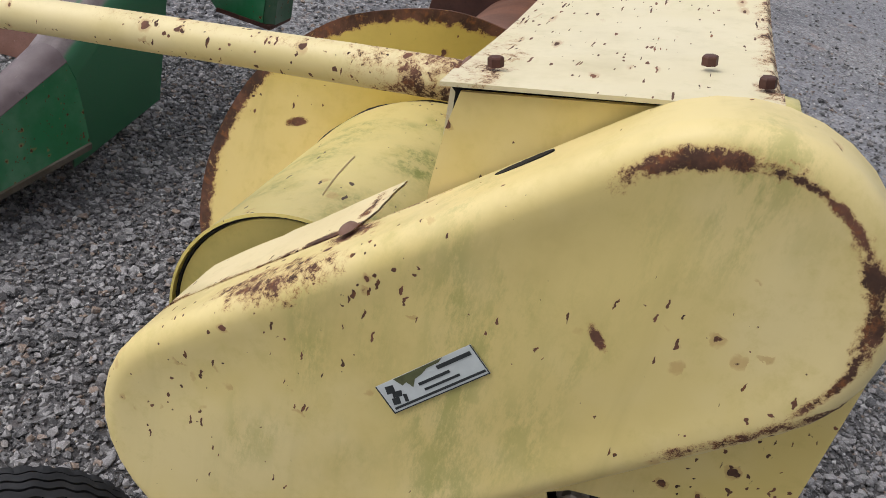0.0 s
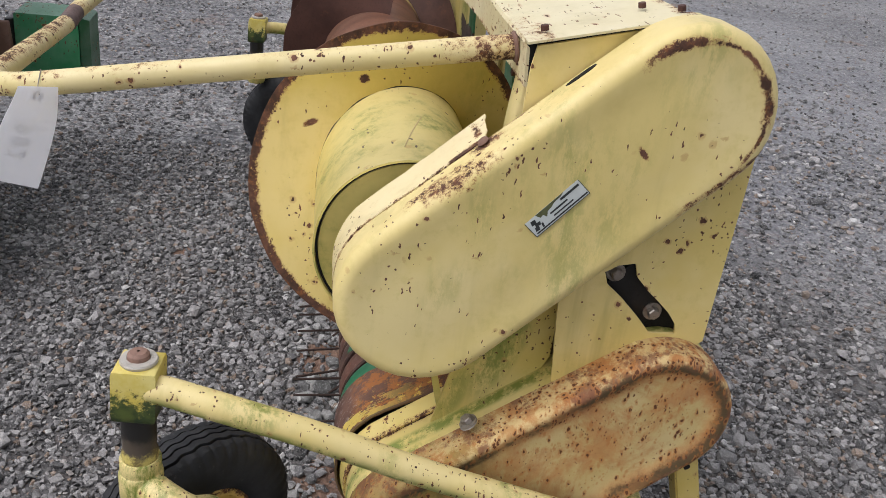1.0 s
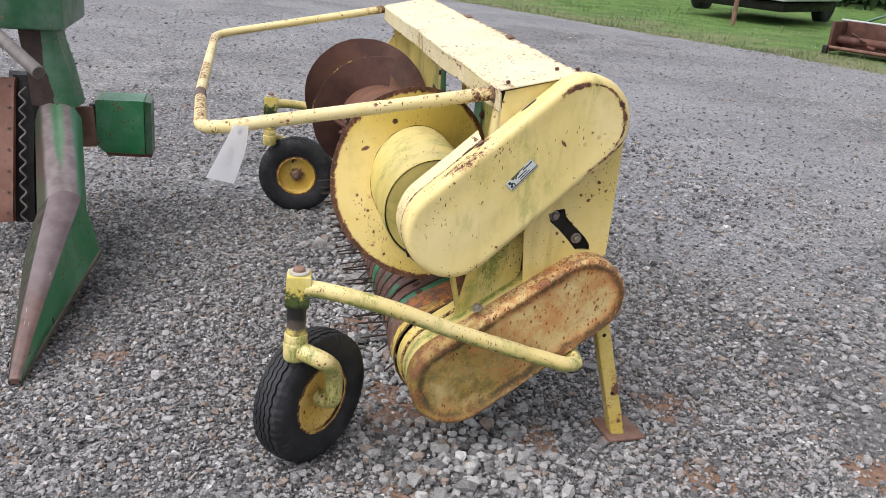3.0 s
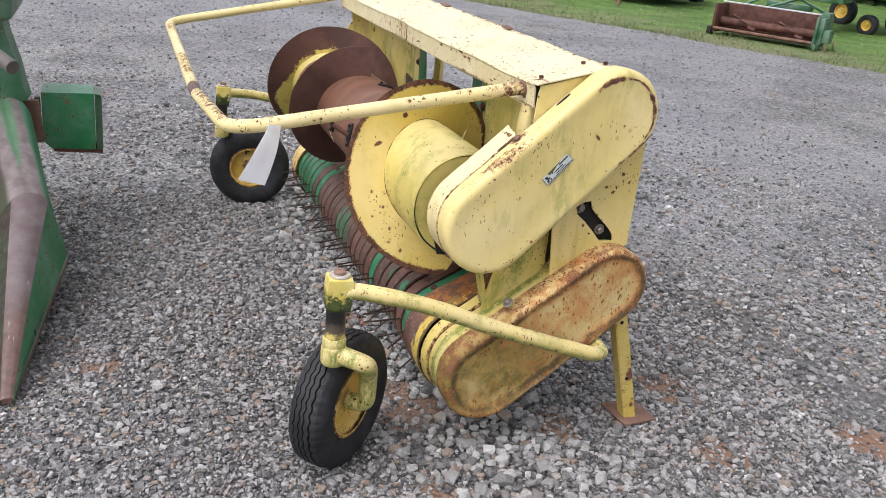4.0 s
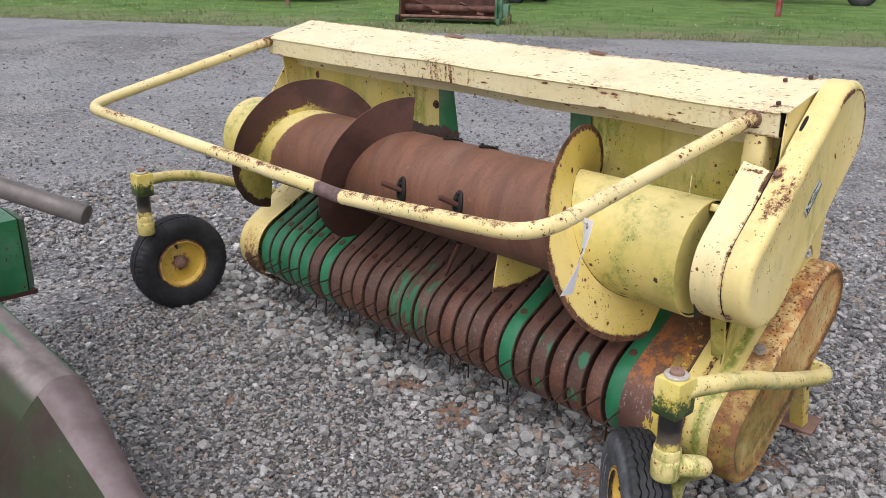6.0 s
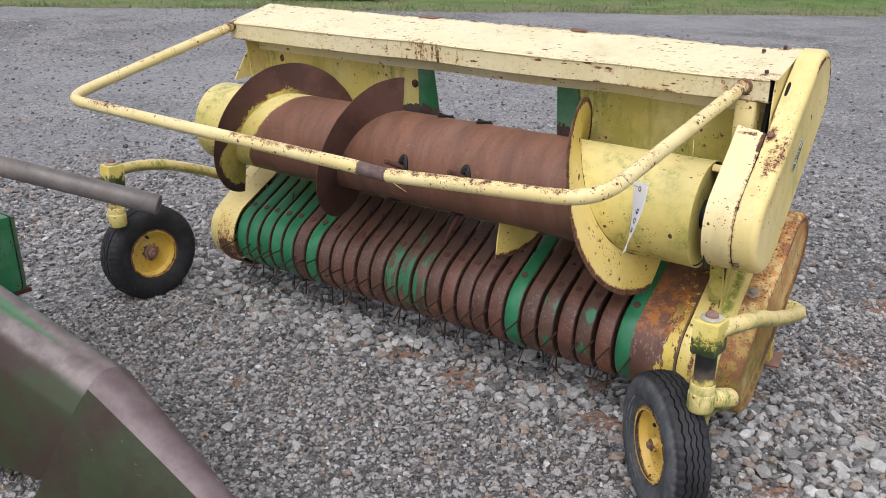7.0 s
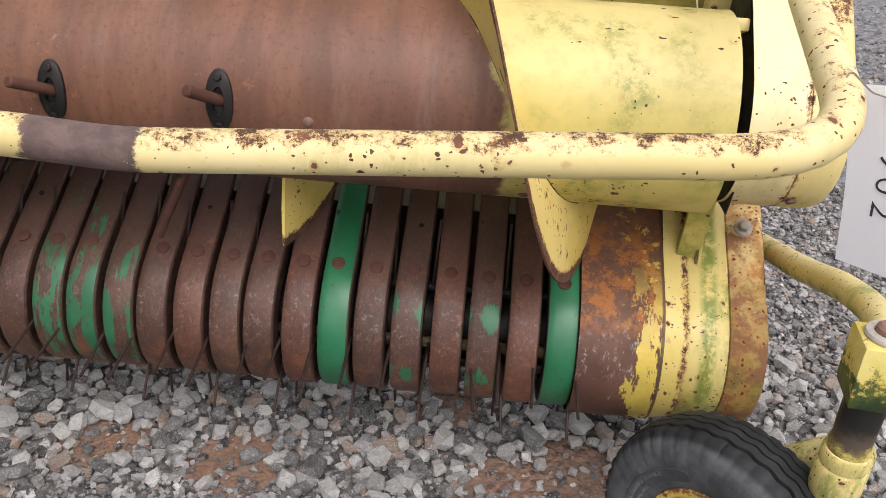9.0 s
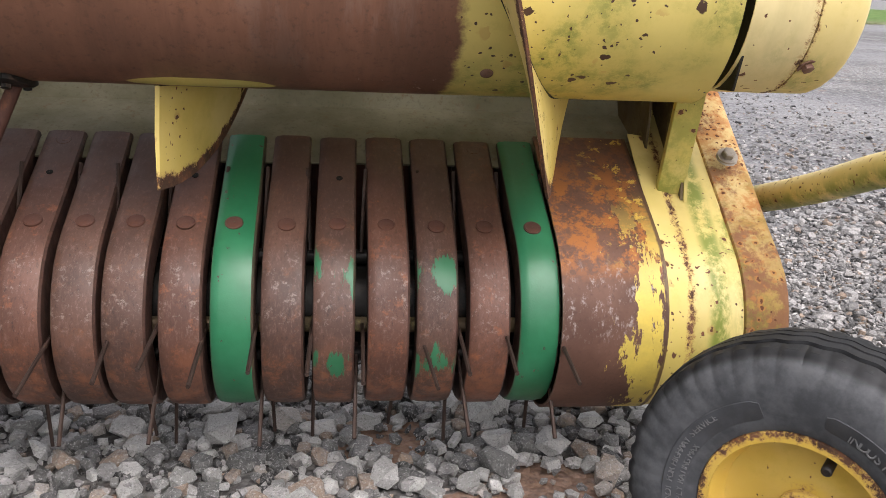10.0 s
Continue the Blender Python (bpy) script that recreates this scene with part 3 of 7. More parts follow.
rubber = rubber_skin()
def card_skin():
    """Thin white card that lets some light through."""
    mat = plain("white_card", (0.93, 0.93, 0.95), 0.6, 0.03, 12)
    nt = mat.node_tree
    out = next(n for n in nt.nodes if n.type == "OUTPUT_MATERIAL")
    solid = out.inputs["Surface"].links[0].from_socket
    thin, mixed = nt.nodes.new("ShaderNodeBsdfTranslucent"), nt.nodes.new("ShaderNodeMixShader")
    thin.inputs["Color"].default_value = (0.95, 0.95, 0.97, 1)
    mixed.inputs[0].default_value = 0.52
    nt.links.new(solid, mixed.inputs[1])
    nt.links.new(thin.outputs[0], mixed.inputs[2])
    nt.links.new(mixed.outputs[0], out.inputs["Surface"])
    return mat


paper = card_skin()
ink = plain("black_marker_ink", (0.03, 0.03, 0.035), 0.5)
decal_white = plain("aged_white_decal", (0.56, 0.60, 0.58), 0.45, 0.12, 40)
decal_dark = plain("dark_decal_ink", (0.03, 0.035, 0.035), 0.5)
# near black that stands in for the shade inside holes, slots and gaps
void = plain("opening_shade", (0.010, 0.009, 0.008), 0.9)
soil_red = (0.235, 0.120, 0.062)


# where red clay shows through: x, y, reach
CLAY = ((-0.17, -0.30, 0.12), (-0.66, -1.23, 0.10), (-0.16, 0.71, 0.14), (0.26, 0.63, 0.12), (0.0, 0.17, 0.10), (-1.14, -0.29, 0.11), (-0.86, -0.31, 0.12), (-1.48, -0.80, 0.055), (-0.34, -0.31, 0.12), (0.24, -0.32, 0.09), (0.30, 1.22, 0.13), (-0.44, -0.08, 0.10), (-0.22, -0.21, 0.10))


def gravel_skin():
    """Crushed limestone over clay: pebbles in two sizes, clay showing, finer and bluer where it is driven on."""
    g = Graph("gravel_ground")
    c1 = g.cells(52, "Color")
    d1 = g.cells(52)
    d2 = g.cells(120)
    v1 = g.axes(c1)[0]
    v2 = g.axes(g.cells(120, "Color"))[1]
    col = g.mix(g.step(v1, 0.0, 1.0), (0.030, 0.030, 0.031), (0.26, 0.26, 0.256))
    col2 = g.mix(g.step(v2, 0.0, 1.0), (0.034, 0.034, 0.035), (0.34, 0.338, 0.33))
    coarse = g.step(g.noise(0.9, 3, 0.6), 0.42, 0.58)
    col = g.mix(coarse, col2, col)
    col = g.mix(g.step(g.axes(c1)[2], 0.93, 0.96, 0, 0.6), col, (0.55, 0.54, 0.52))
    col = g.mix(g.step(g.axes(c1)[1], 0.88, 0.95, 0, 0.6), col, (0.24, 0.16, 0.12))
    # gaps between the pebbles: their shade is painted in as dark colour
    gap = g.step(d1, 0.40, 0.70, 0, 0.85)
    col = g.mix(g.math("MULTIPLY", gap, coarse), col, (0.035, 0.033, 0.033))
    spots = g.most(*[g.blob((x, y, 0), (0.9, 0.3, 0), r * 0.9, r * 0.7) for x, y, r in CLAY])
    clay = g.math("MULTIPLY", g.step(g.math("ADD", spots, g.math("MULTIPLY", g.math("SUBTRACT", g.noise(9, 6, 0.7), 0.5), 1.5)), 0.33, 0.66), 0.8)
    clay = g.math("MAXIMUM", clay, g.math("MULTIPLY", g.step(g.noise(2.3, 5, 0.65), 0.62, 0.72), 0.5))
    col = g.mix(clay, col, soil_red)
    col = g.mix(g.step(g.noise(0.23, 4, 0.6), 0.38, 0.62, 0.15, 0.6), col, (0.255, 0.26, 0.28))
    col = g.mix(g.step(g.noise(0.5, 6, 0.7), 0.58, 0.72, 0, 0.22), col, (0.19, 0.165, 0.155))
    streak = g.math("MULTIPLY", g.step(g.noise(0.8, 5, 0.7, g.turned(0, 0, 32, (0.5, 2.2, 1))), 0.64, 0.70, 0, 0.6), g.step(g.axes()[1], 1.8, 3.5))
    col = g.mix(streak, col, (0.05, 0.05, 0.054))
    speck = g.noise(17, 8, 0.85)
    col = g.mix(g.step(speck, 0.50, 0.66, 0, 0.6), col, (0.40, 0.395, 0.385))
    col = g.mix(g.step(g.noise(75, 4, 0.85), 0.58, 0.70, 0, 0.55), col, (0.46, 0.455, 0.44))
    col = g.mix(g.step(speck, 0.48, 0.36, 0, 0.8), col, (0.035, 0.035, 0.036))
    col = g.mix(g.math("MULTIPLY", clay, 0.8), col, g.mix(g.step(g.noise(40, 6, 0.8), 0.42, 0.62), soil_red, (0.165, 0.088, 0.050)))
    # brown soil round the header, darkened to paint the shade between loose stones
    soil_gap_shade = g.math("MULTIPLY", g.near(-0.7, 0.0, 0.0, 0.8, 2.3), g.step(clay, 0.2, 0.5, 0.66, 0.0))
    col = g.mix(soil_gap_shade, col, g.mix(g.step(g.noise(30, 5, 0.7), 0.4, 0.65), (0.034, 0.029, 0.025), (0.074, 0.062, 0.053)))
    h = g.math("ADD", g.math("MULTIPLY", g.math("SUBTRACT", 1.0, d1), g.math("ADD", coarse, 0.3)), g.math("MULTIPLY", g.math("SUBTRACT", 1.0, d2), 0.45))
    g.bump(h, 0.9, 0.008)
    return g.done(col, 0.72, 0.0, 0.35)


def stone_skin(name, low, high, tint):
    """Crushed limestone: each stone near one grey, a few dark, rusty or chalky, dust on top."""
    g = Graph(name)
    r = g.chance(True)
    col = g.mix(g.step(r, 0.0, 0.86), low, high)
    col = g.mix(g.step(r, 0.06, 0.05), col, tuple(c * 0.42 for c in low))
    col = g.mix(g.step(r, 0.87, 0.91), col, tint)
    col = g.mix(g.step(r, 0.975, 0.98), col, (0.58, 0.575, 0.56))
    col = g.mix(g.step(g.noise(60, 6, 0.75), 0.40, 0.66, 0, 0.6), col, tuple(c * 0.50 for c in high))
    col = g.mix(g.step(g.noise(260, 3, 0.7), 0.52, 0.68, 0, 0.5), col, tuple(min(0.6, c * 1.45) for c in high))
    col = g.mix(g.step(g.noise(330, 4, 0.8), 0.46, 0.36, 0, 0.6), col, tuple(c * 0.55 for c in low))
    col = g.mix(g.step(g.noise(4, 4, 0.7), 0.58, 0.74, 0, 0.3), col, tint)
    g.bump(g.noise(110, 8, 0.8), 0.8, 0.003)
    return g.done(col, 0.70, 0.0, 0.35)


def grass_skin(name, lo, hi, dry, verge=False):
    g = Graph(name)
    col = g.mix(g.step(g.noise(1.7, 5, 0.65), 0.3, 0.7), lo, hi)
    col = g.mix(g.step(g.noise(0.6, 4, 0.6), 0.55, 0.75, 0, 0.5), col, dry)
    col = g.mix(g.math("MULTIPLY", g.chance(True), 0.5), col, hi)
    if verge:
        s = g.axes()
        w = g.math("ADD", g.math("MULTIPLY", g.math("ADD", s[0], 13.6), -0.527), g.math("MULTIPLY", g.math("SUBTRACT", s[1], 5.9), 0.85))
        bare = g.math("ADD", g.math("MULTIPLY", w, -0.45), g.math("MULTIPLY", g.math("SUBTRACT", g.noise(0.9, 6, 0.7), 0.5), 4.0))
        col = g.mix(g.step(bare, -1.3, 0.5, 0, 0.8), col, g.mix(g.step(g.noise(9, 5, 0.7), 0.4, 0.6), (0.20, 0.19, 0.10), (0.25, 0.215, 0.16)))
        col = g.mix(g.step(g.noise(14, 6, 0.8), 0.62, 0.72, 0, 0.6), col, (0.30, 0.32, 0.20))
        col = g.mix(g.step(g.noise(1.1, 5, 0.7), 0.52, 0.66, 0, 0.5), col, (0.045, 0.095, 0.03))
    g.bump(g.noise(40, 4, 0.8), 0.8, 0.03)
    return g.done(col, 0.8, 0.0, 0.2)


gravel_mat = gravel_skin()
stone_mat = stone_skin("crushed_stone", (0.046, 0.047, 0.049), (0.395, 0.385, 0.378), (0.28, 0.205, 0.15))
heap_mat = stone_skin("pale_crushed_stone", (0.070, 0.070, 0.068), (0.46, 0.456, 0.44), (0.25, 0.185, 0.14))
tine_steel = worn_steel("dark_tine_steel", (0.030, 0.018, 0.014), (0.055, 0.032, 0.024), (0.12, 0.055, 0.03), 0.6, 0.2)
grass_mat = grass_skin("grass", (0.068, 0.132, 0.030), (0.145, 0.240, 0.064), (0.23, 0.225, 0.115), True)
leaf_mat = grass_skin("dark_foliage", (0.012, 0.03, 0.010), (0.03, 0.065, 0.02), (0.03, 0.04, 0.015))
red_paint = paint("faded_red_enamel", (0.24, 0.03, 0.03), chips=0.6, patches=0.6, moss=0.0)
white_paint = plain("grey_white_panel", (0.55, 0.57, 0.58), 0.5, 0.2, 8)

# ---- mesh helpers ----


def finish(name, bm, mat, parent=None, label="", angle=38, matrix=None):
    bmesh.ops.recalc_face_normals(bm, faces=bm.faces[:])
    me = bpy.data.meshes.new(name)
    bm.to_mesh(me)
    bm.free()
    me.polygons.foreach_set("use_smooth", [True] * len(me.polygons))
    me.set_sharp_from_angle(angle=radians(angle))
    me.materials.append(mat)
    ob = new(name, me)
    if matrix is not None:
        ob.matrix_basis = matrix
    if parent is not None:
        ob.parent = parent
        ob.matrix_parent_inverse = base_inverse(parent)
    return tagged(ob, label)


def base_inverse(ob):
    m = Matrix.Identity(4)
    while ob is not None:
        m = ob.matrix_parent_inverse @ ob.matrix_basis @ m if ob.parent is None else ob.matrix_parent_inverse @ ob.matrix_basis @ m
        ob = ob.parent
    return m.inverted()


def part(name, bm, mat, parent, label="", angle=38):
    """Links a bmesh, drawn in world metres, as one mesh object under a thing or a part."""
    return finish(name, bm, mat, parent, label, angle)


def thing(name, at, label, category, group=""):
    ob = new(name)
    ob.location = at
    ob.empty_display_size = 0.2
    return tagged(ob, label, category, group)


def shared(name, me, parent, matrix, label=""):
    ob = new(name, me)
    ob.matrix_basis = matrix
    ob.parent = parent
    ob.matrix_parent_inverse = base_inverse(parent)
    return tagged(ob, label)


def mesh_of(name, bm, mat, angle=38):
    bmesh.ops.recalc_face_normals(bm, faces=bm.faces[:])
    me = bpy.data.meshes.new(name)
    bm.to_mesh(me)
    bm.free()
    me.polygons.foreach_set("use_smooth", [True] * len(me.polygons))
    me.set_sharp_from_angle(angle=radians(angle))
    me.materials.append(mat)
    return me


def loft(rings, cap0=True, cap1=True, bm=None, wrap=False, closed=True):
    """Skins a row of rings of equal length."""
    bm = bm or bmesh.new()
    rows = [[bm.verts.new(p) for p in ring] for ring in rings]
    n = len(rows[0])
    pairs = list(zip(rows, rows[1:])) + ([(rows[-1], rows[0])] if wrap else [])
    for a, b in pairs:
        for i in range(n if closed else n - 1):
            j = (i + 1) % n
            bm.faces.new((a[i], a[j], b[j], b[i]))
    if not wrap and closed:
        if cap0:
            bm.faces.new(rows[0][::-1])
        if cap1:
            bm.faces.new(rows[-1])
    return bm


def box(bm, c, size, bevel=0.0, turn=None):
    made = bmesh.ops.create_cube(bm, size=1.0)["verts"]
    m = Matrix.Translation(c) @ (turn or Matrix.Identity(4)) @ Matrix.Diagonal((*size, 1))
    bmesh.ops.transform(bm, matrix=m, verts=made)
    if bevel:
        edges = list({e for v in made for e in v.link_edges})
        bmesh.ops.bevel(bm, geom=edges, offset=bevel, segments=2, affect="EDGES", profile=0.5)
    return bm


def circle(c, u, v, r, n):
    return [c + u * (r * math.cos(2 * math.pi * i / n)) + v * (r * math.sin(2 * math.pi * i / n)) for i in range(n)]


def basis(d):
    d = d.normalized()
    u = d.orthogonal().normalized()
    return u, d.cross(u)


def rod(bm, p0, p1, r, n=16, bevel=0.0, r1=None):
    p0, p1 = Vector(p0), Vector(p1)
    d = (p1 - p0).normalized()
    u, v = basis(d)
    r1 = r if r1 is None else r1
    rings = [circle(p0, u, v, r, n), circle(p1, u, v, r1, n)]
    if bevel:
        rings = [circle(p0, u, v, r - bevel, n), circle(p0 + d * bevel, u, v, r, n), circle(p1 - d * bevel, u, v, r1, n), circle(p1, u, v, r1 - bevel, n)]
    return loft(rings, bm=bm)


def filleted(points, bend, steps=7):
    pts = [Vector(p) for p in points]
    out = [pts[0]]
    for a, b, c in zip(pts, pts[1:], pts[2:]):
        u, w = (a - b), (c - b)
        k = min(bend, 0.45 * u.length, 0.45 * w.length)
        s, e = b + u.normalized() * k, b + w.normalized() * k
        out += [(1 - t) ** 2 * s + 2 * t * (1 - t) * b + t * t * e for t in (i / steps for i in range(steps + 1))]
    return out + [pts[-1]]


def pipe(points, r, bend=0.06, n=18, bm=None, cap=True, dent=0.0, subdivide=0.05):
    """A round bar along a bent line, with soft corners and a slightly uneven skin."""
    path = filleted(points, bend)
    fine = [path[0]]
    for a, b in zip(path, path[1:]):
        k = max(1, int((b - a).length / subdivide))
        fine += [a.lerp(b, (i + 1) / k) for i in range(k)]
    rings, u = [], None
    for i, p in enumerate(fine):
        d = (fine[min(i + 1, len(fine) - 1)] - fine[max(i - 1, 0)]).normalized()
        u = basis(d)[0] if u is None else (u - d * u.dot(d)).normalized()
        v = d.cross(u)
        k = r * (1 + dent * noise.noise(p * 9))
        rings.append(circle(p, u, v, k, n))
    return loft(rings, cap, cap, bm)


def lathe(profile, m, n=48, bm=None, cap=False):
    """Turns (radius, height) pairs round the local z axis of m."""
    rings = []
    for r, h in profile:
        rings.append([m @ Vector((r * math.cos(2 * math.pi * i / n), r * math.sin(2 * math.pi * i / n), h)) for i in range(n)])
    return loft(rings, cap, cap, bm)


def along_x(profile, x0, x1, bm=None, steps=1, wobble=0.0):
    """Extrudes a closed (y, z) outline along x."""
    rings = []
    for k in range(steps + 1):
        x = x0 + (x1 - x0) * k / steps
        rings.append([Vector((x, y + wobble * noise.noise((x * 3, y * 5, 1)), z + wobble * noise.noise((x * 3, z * 5, 7)))) for y, z in profile])
    return loft(rings, bm=bm)


def sheet(line, thick, x0, x1, bm=None, steps=1, wobble=0.0):
    """A bent sheet of steel: an open (y, z) line with thickness, extruded along x."""
    pts = [Vector((0, y, z)) for y, z in line]
    nor = []
    for i in range(len(pts)):
        d = (pts[min(i + 1, len(pts) - 1)] - pts[max(i - 1, 0)]).normalized()
        nor.append(Vector((0, -d.z, d.y)))
    back = [p - q * thick for p, q in zip(pts, nor)]
    return along_x([(p.y, p.z) for p in pts] + [(p.y, p.z) for p in reversed(back)], x0, x1, bm, steps, wobble)


def plate(outer, holes, x, thick, bm=None):
    """A flat plate in the y-z plane at x, with holes through it."""
    bm = bm or bmesh.new()
    edges, loops = [], []
    for loop in [outer] + holes:
        vs = [bm.verts.new((x, y, z)) for y, z in loop]
        loops.append(vs)
        edges += [bm.edges.new((vs[i], vs[(i + 1) % len(vs)])) for i in range(len(vs))]
    faces = [f for f in bmesh.ops.triangle_fill(bm, edges=edges, use_beauty=True)["geom"] if isinstance(f, bmesh.types.BMFace)]
    made = bmesh.ops.extrude_face_region(bm, geom=faces)["geom"]
    bmesh.ops.translate(bm, vec=(-thick, 0, 0), verts=[g for g in made if isinstance(g, bmesh.types.BMVert)])
    return bm


def hex_bolt(bm, p, axis, r=0.010, h=0.008, washer=True):
    p, d = Vector(p), Vector(axis).normalized()
    u, v = basis(d)
    if washer:
        loft([circle(p, u, v, r * 1.55, 18), circle(p + d * 0.002, u, v, r * 1.55, 18)], bm=bm)
    a = p + d * 0.002
    return loft([circle(a, u, v, r, 6), circle(a + d * h * 0.85, u, v, r, 6), circle(a + d * h, u, v, r * 0.82, 6)], bm=bm)


def dome(bm, p, axis, r, h, n=12):
    p, d = Vector(p), Vector(axis).normalized()
    u, v = basis(d)
    rings = [circle(p + d * (h * math.sin(a)), u, v, r * math.cos(a) + 1e-4, n) for a in (0, 0.45, 0.9, 1.3)]
    return loft(rings, bm=bm)


def stadium(c0, r0, c1, r1, inset=0.0, arc=16, straight=8):
    """A closed outline round two circles (first the side above, seen from +x)."""
    r0, r1 = r0 - inset, r1 - inset
    dy, dz = c1[0] - c0[0], c1[1] - c0[1]
    phi, span = math.atan2(dz, dy), math.acos((r0 - r1) / math.hypot(dy, dz))
    a1 = [phi - span + 2 * span * i / arc for i in range(arc + 1)]
    a0 = [phi + span + (2 * math.pi - 2 * span) * i / arc for i in range(arc + 1)]
    top = [(c1[0] + r1 * math.cos(a), c1[1] + r1 * math.sin(a)) for a in a1]
    low = [(c0[0] + r0 * math.cos(a), c0[1] + r0 * math.sin(a)) for a in a0]

    def between(p, q):
        return [(p[0] + (q[0] - p[0]) * k / straight, p[1] + (q[1] - p[1]) * k / straight) for k in range(1, straight)]

    return top + between(top[-1], low[0]) + low + between(low[-1], top[0])


def guard(c0, r0, c1, r1, back, face, curve, dish=0.0, bulge=0.0):
    """A pressed chain guard: deep rim, rounded shoulder, flat or dished face."""
    rows = [(0.004, back + 0.0), (0.0, back + 0.002), (0.0, (back + face - curve) / 2)]
    rows += [(curve * (1 - math.cos(a)), face - curve * (1 - math.sin(a))) for a in (i * math.pi / 12 for i in range(7))]
    rows += [(curve + 0.012, face - dish * 0.5), (curve + 0.03, face - dish), (curve + 0.06, face - dish + bulge), (min(r0, r1) - 0.03, face - dish + bulge), (min(r0, r1) - 0.022, face - dish + bulge)]
    rings = []
    for inset, x in rows:
        ring = []
        for y, z in stadium(c0, r0, c1, r1, inset):
            w = 0.0022 * noise.noise((y * 7, z * 7, x * 7 + face * 31))
            flat = 0.0 if inset > min(r0, r1) - 0.035 else 1.2
            ring.append(Vector((x + w * flat, y + w, z + w)))
        rings.append(ring)
    return loft(rings, cap0=False)


# ---- ground ----
def lot_height(x, y):
    rut = 0.014 * math.exp(-((x + 0.01) ** 2 + (y + 0.57) ** 2) / 0.06)
    return 0.006 * noise.noise((x * 1.6, y * 1.6, 3.0)) + 0.004 * noise.noise((x * 5, y * 5, 9.0)) - rut


def ground_sheet():
    near = [i * 0.1 for i in range(-45, 46)]
    xs = [-400, -90, -30, -14, -8, -6] + [-1.0 + v for v in near] + [5, 8, 14, 30, 90, 400]
    ys = [-400, -90, -30, -14, -8, -6] + [v for v in near] + [6, 8, 14, 30, 90, 400]
    bm = bmesh.new()
    rows = [[bm.verts.new((x, y, lot_height(x, y))) for x in xs] for y in ys]
    for a, b in zip(rows, rows[1:]):
        for i in range(len(xs) - 1):
            bm.faces.new((a[i], a[i + 1], b[i + 1], b[i]))
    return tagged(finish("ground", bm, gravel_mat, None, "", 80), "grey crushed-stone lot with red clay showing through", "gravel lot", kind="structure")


ground_sheet()


def lawn_sheet():
    """The grass beyond the lot, with a ragged near edge."""
    bm = bmesh.new()
    d, nrm = Vector((0.85, 0.527, 0)), Vector((-0.527, 0.85, 0))
    start = Vector((-13.6, 5.9, 0.012))
    rows = []
    for k in range(-140, 260):
        p = start + d * (k * 0.25)
        e = 0.35 * noise.noise((k * 0.13, 2, 0)) + 0.22 * noise.noise((k * 0.7, 5, 0))
        rows.append([bm.verts.new(p + nrm * (e + w) + Vector((0, 0, h))) for w, h in ((0, -0.01), (0.25, 0.015), (1.5, 0.03), (6, 0.03), (16, 0.05), (80, 0.4))])
    for a, b in zip(rows, rows[1:]):
        for i in range(5):
            bm.faces.new((a[i], b[i], b[i + 1], a[i + 1]))
    return tagged(finish("lawn", bm, grass_mat, None, "", 80), "mown green grass verge with dry patches", "grass", kind="structure")


lawn_sheet()

# ---- the hay pickup ----
AY, AZ = -0.215, 0.752          # the auger's axis
RY, RZ, RR = -0.16, 0.275, 0.14  # the tine reel's axis and the bands' bend
pickup = thing("hay_pickup_header", (-1.1, 0.0, 0.0), "old yellow hay pickup header with rusty auger, standing on gravel", "hay pickup")


def build_hood():
    prof = [(-0.087, 1.126), (-0.092, 1.130), (-0.089, 1.1355), (0.146, 1.190), (0.152, 1.185), (0.156, 1.115), (0.06, 1.012), (0.033, 1.014), (0.029, 1.066), (-0.072, 1.063), (-0.083, 1.067)]
    hood = part("hood_beam", along_x(prof, -2.185, 0.016, steps=60, wobble=0.006), yellow_hood, pickup, "pale yellow sheet-steel hood beam with chipped paint")
    for p in ((-0.004, -0.060, 1.1465), (-0.062, 0.097, 1.181), (-0.012, 0.139, 1.1905)):
        bm = bmesh.new()
        hex_bolt(bm, Vector(p) - Vector((0, 0, 0.001)), (0, -0.24, 0.97), 0.0066, 0.008, False)
        part("bolt", bm, rust_dark, hood, "rusty hexagon bolt")
    # black plate on the solid end paints the shade of a hollow beam
    cy, cz = 0.03, 1.11
    bm = bmesh.new()
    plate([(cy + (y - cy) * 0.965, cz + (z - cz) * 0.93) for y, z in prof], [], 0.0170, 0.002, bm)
    part("open_end_shade", bm, void, hood, "black plate painting the shade in the beam's open end")
    for x, w in ((-1.33, 0.07), (-0.70, 0.05)):
        bm = bmesh.new()
        box(bm, (x, 0.139, 1.193), (w, 0.022, 0.0035), 0.001, pose(0, 0, 0, 14, 4, 3))
        box(bm, (x + w * 0.5, 0.135, 1.193), (w * 0.6, 0.014, 0.003), 0.0008, pose(0, 0, 0, 14, -6, -5))
        part("tab", bm, rust_plate, hood, "bent rusty tab on the rear edge")
    bm = bmesh.new()
    sheet([(-0.092, 1.1375), (0.05, 1.1705), (0.150, 1.1935)], 0.0035, 0.0, 0.039, bm)
    part("end_flange", bm, yellow_hood, hood, "folded end flange")
    bm = bmesh.new()
    box(bm, (0.015, 0.155, 1.178), (0.03, 0.014, 0.03), 0.002)
    part("corner_bracket", bm, yellow_mossy, hood)


build_hood()


rust_grime = worn_steel("grimy_rusted_sheet", (0.085, 0.06, 0.035), (0.15, 0.11, 0.055), (0.30, 0.26, 0.08), 0.75, 0.0)


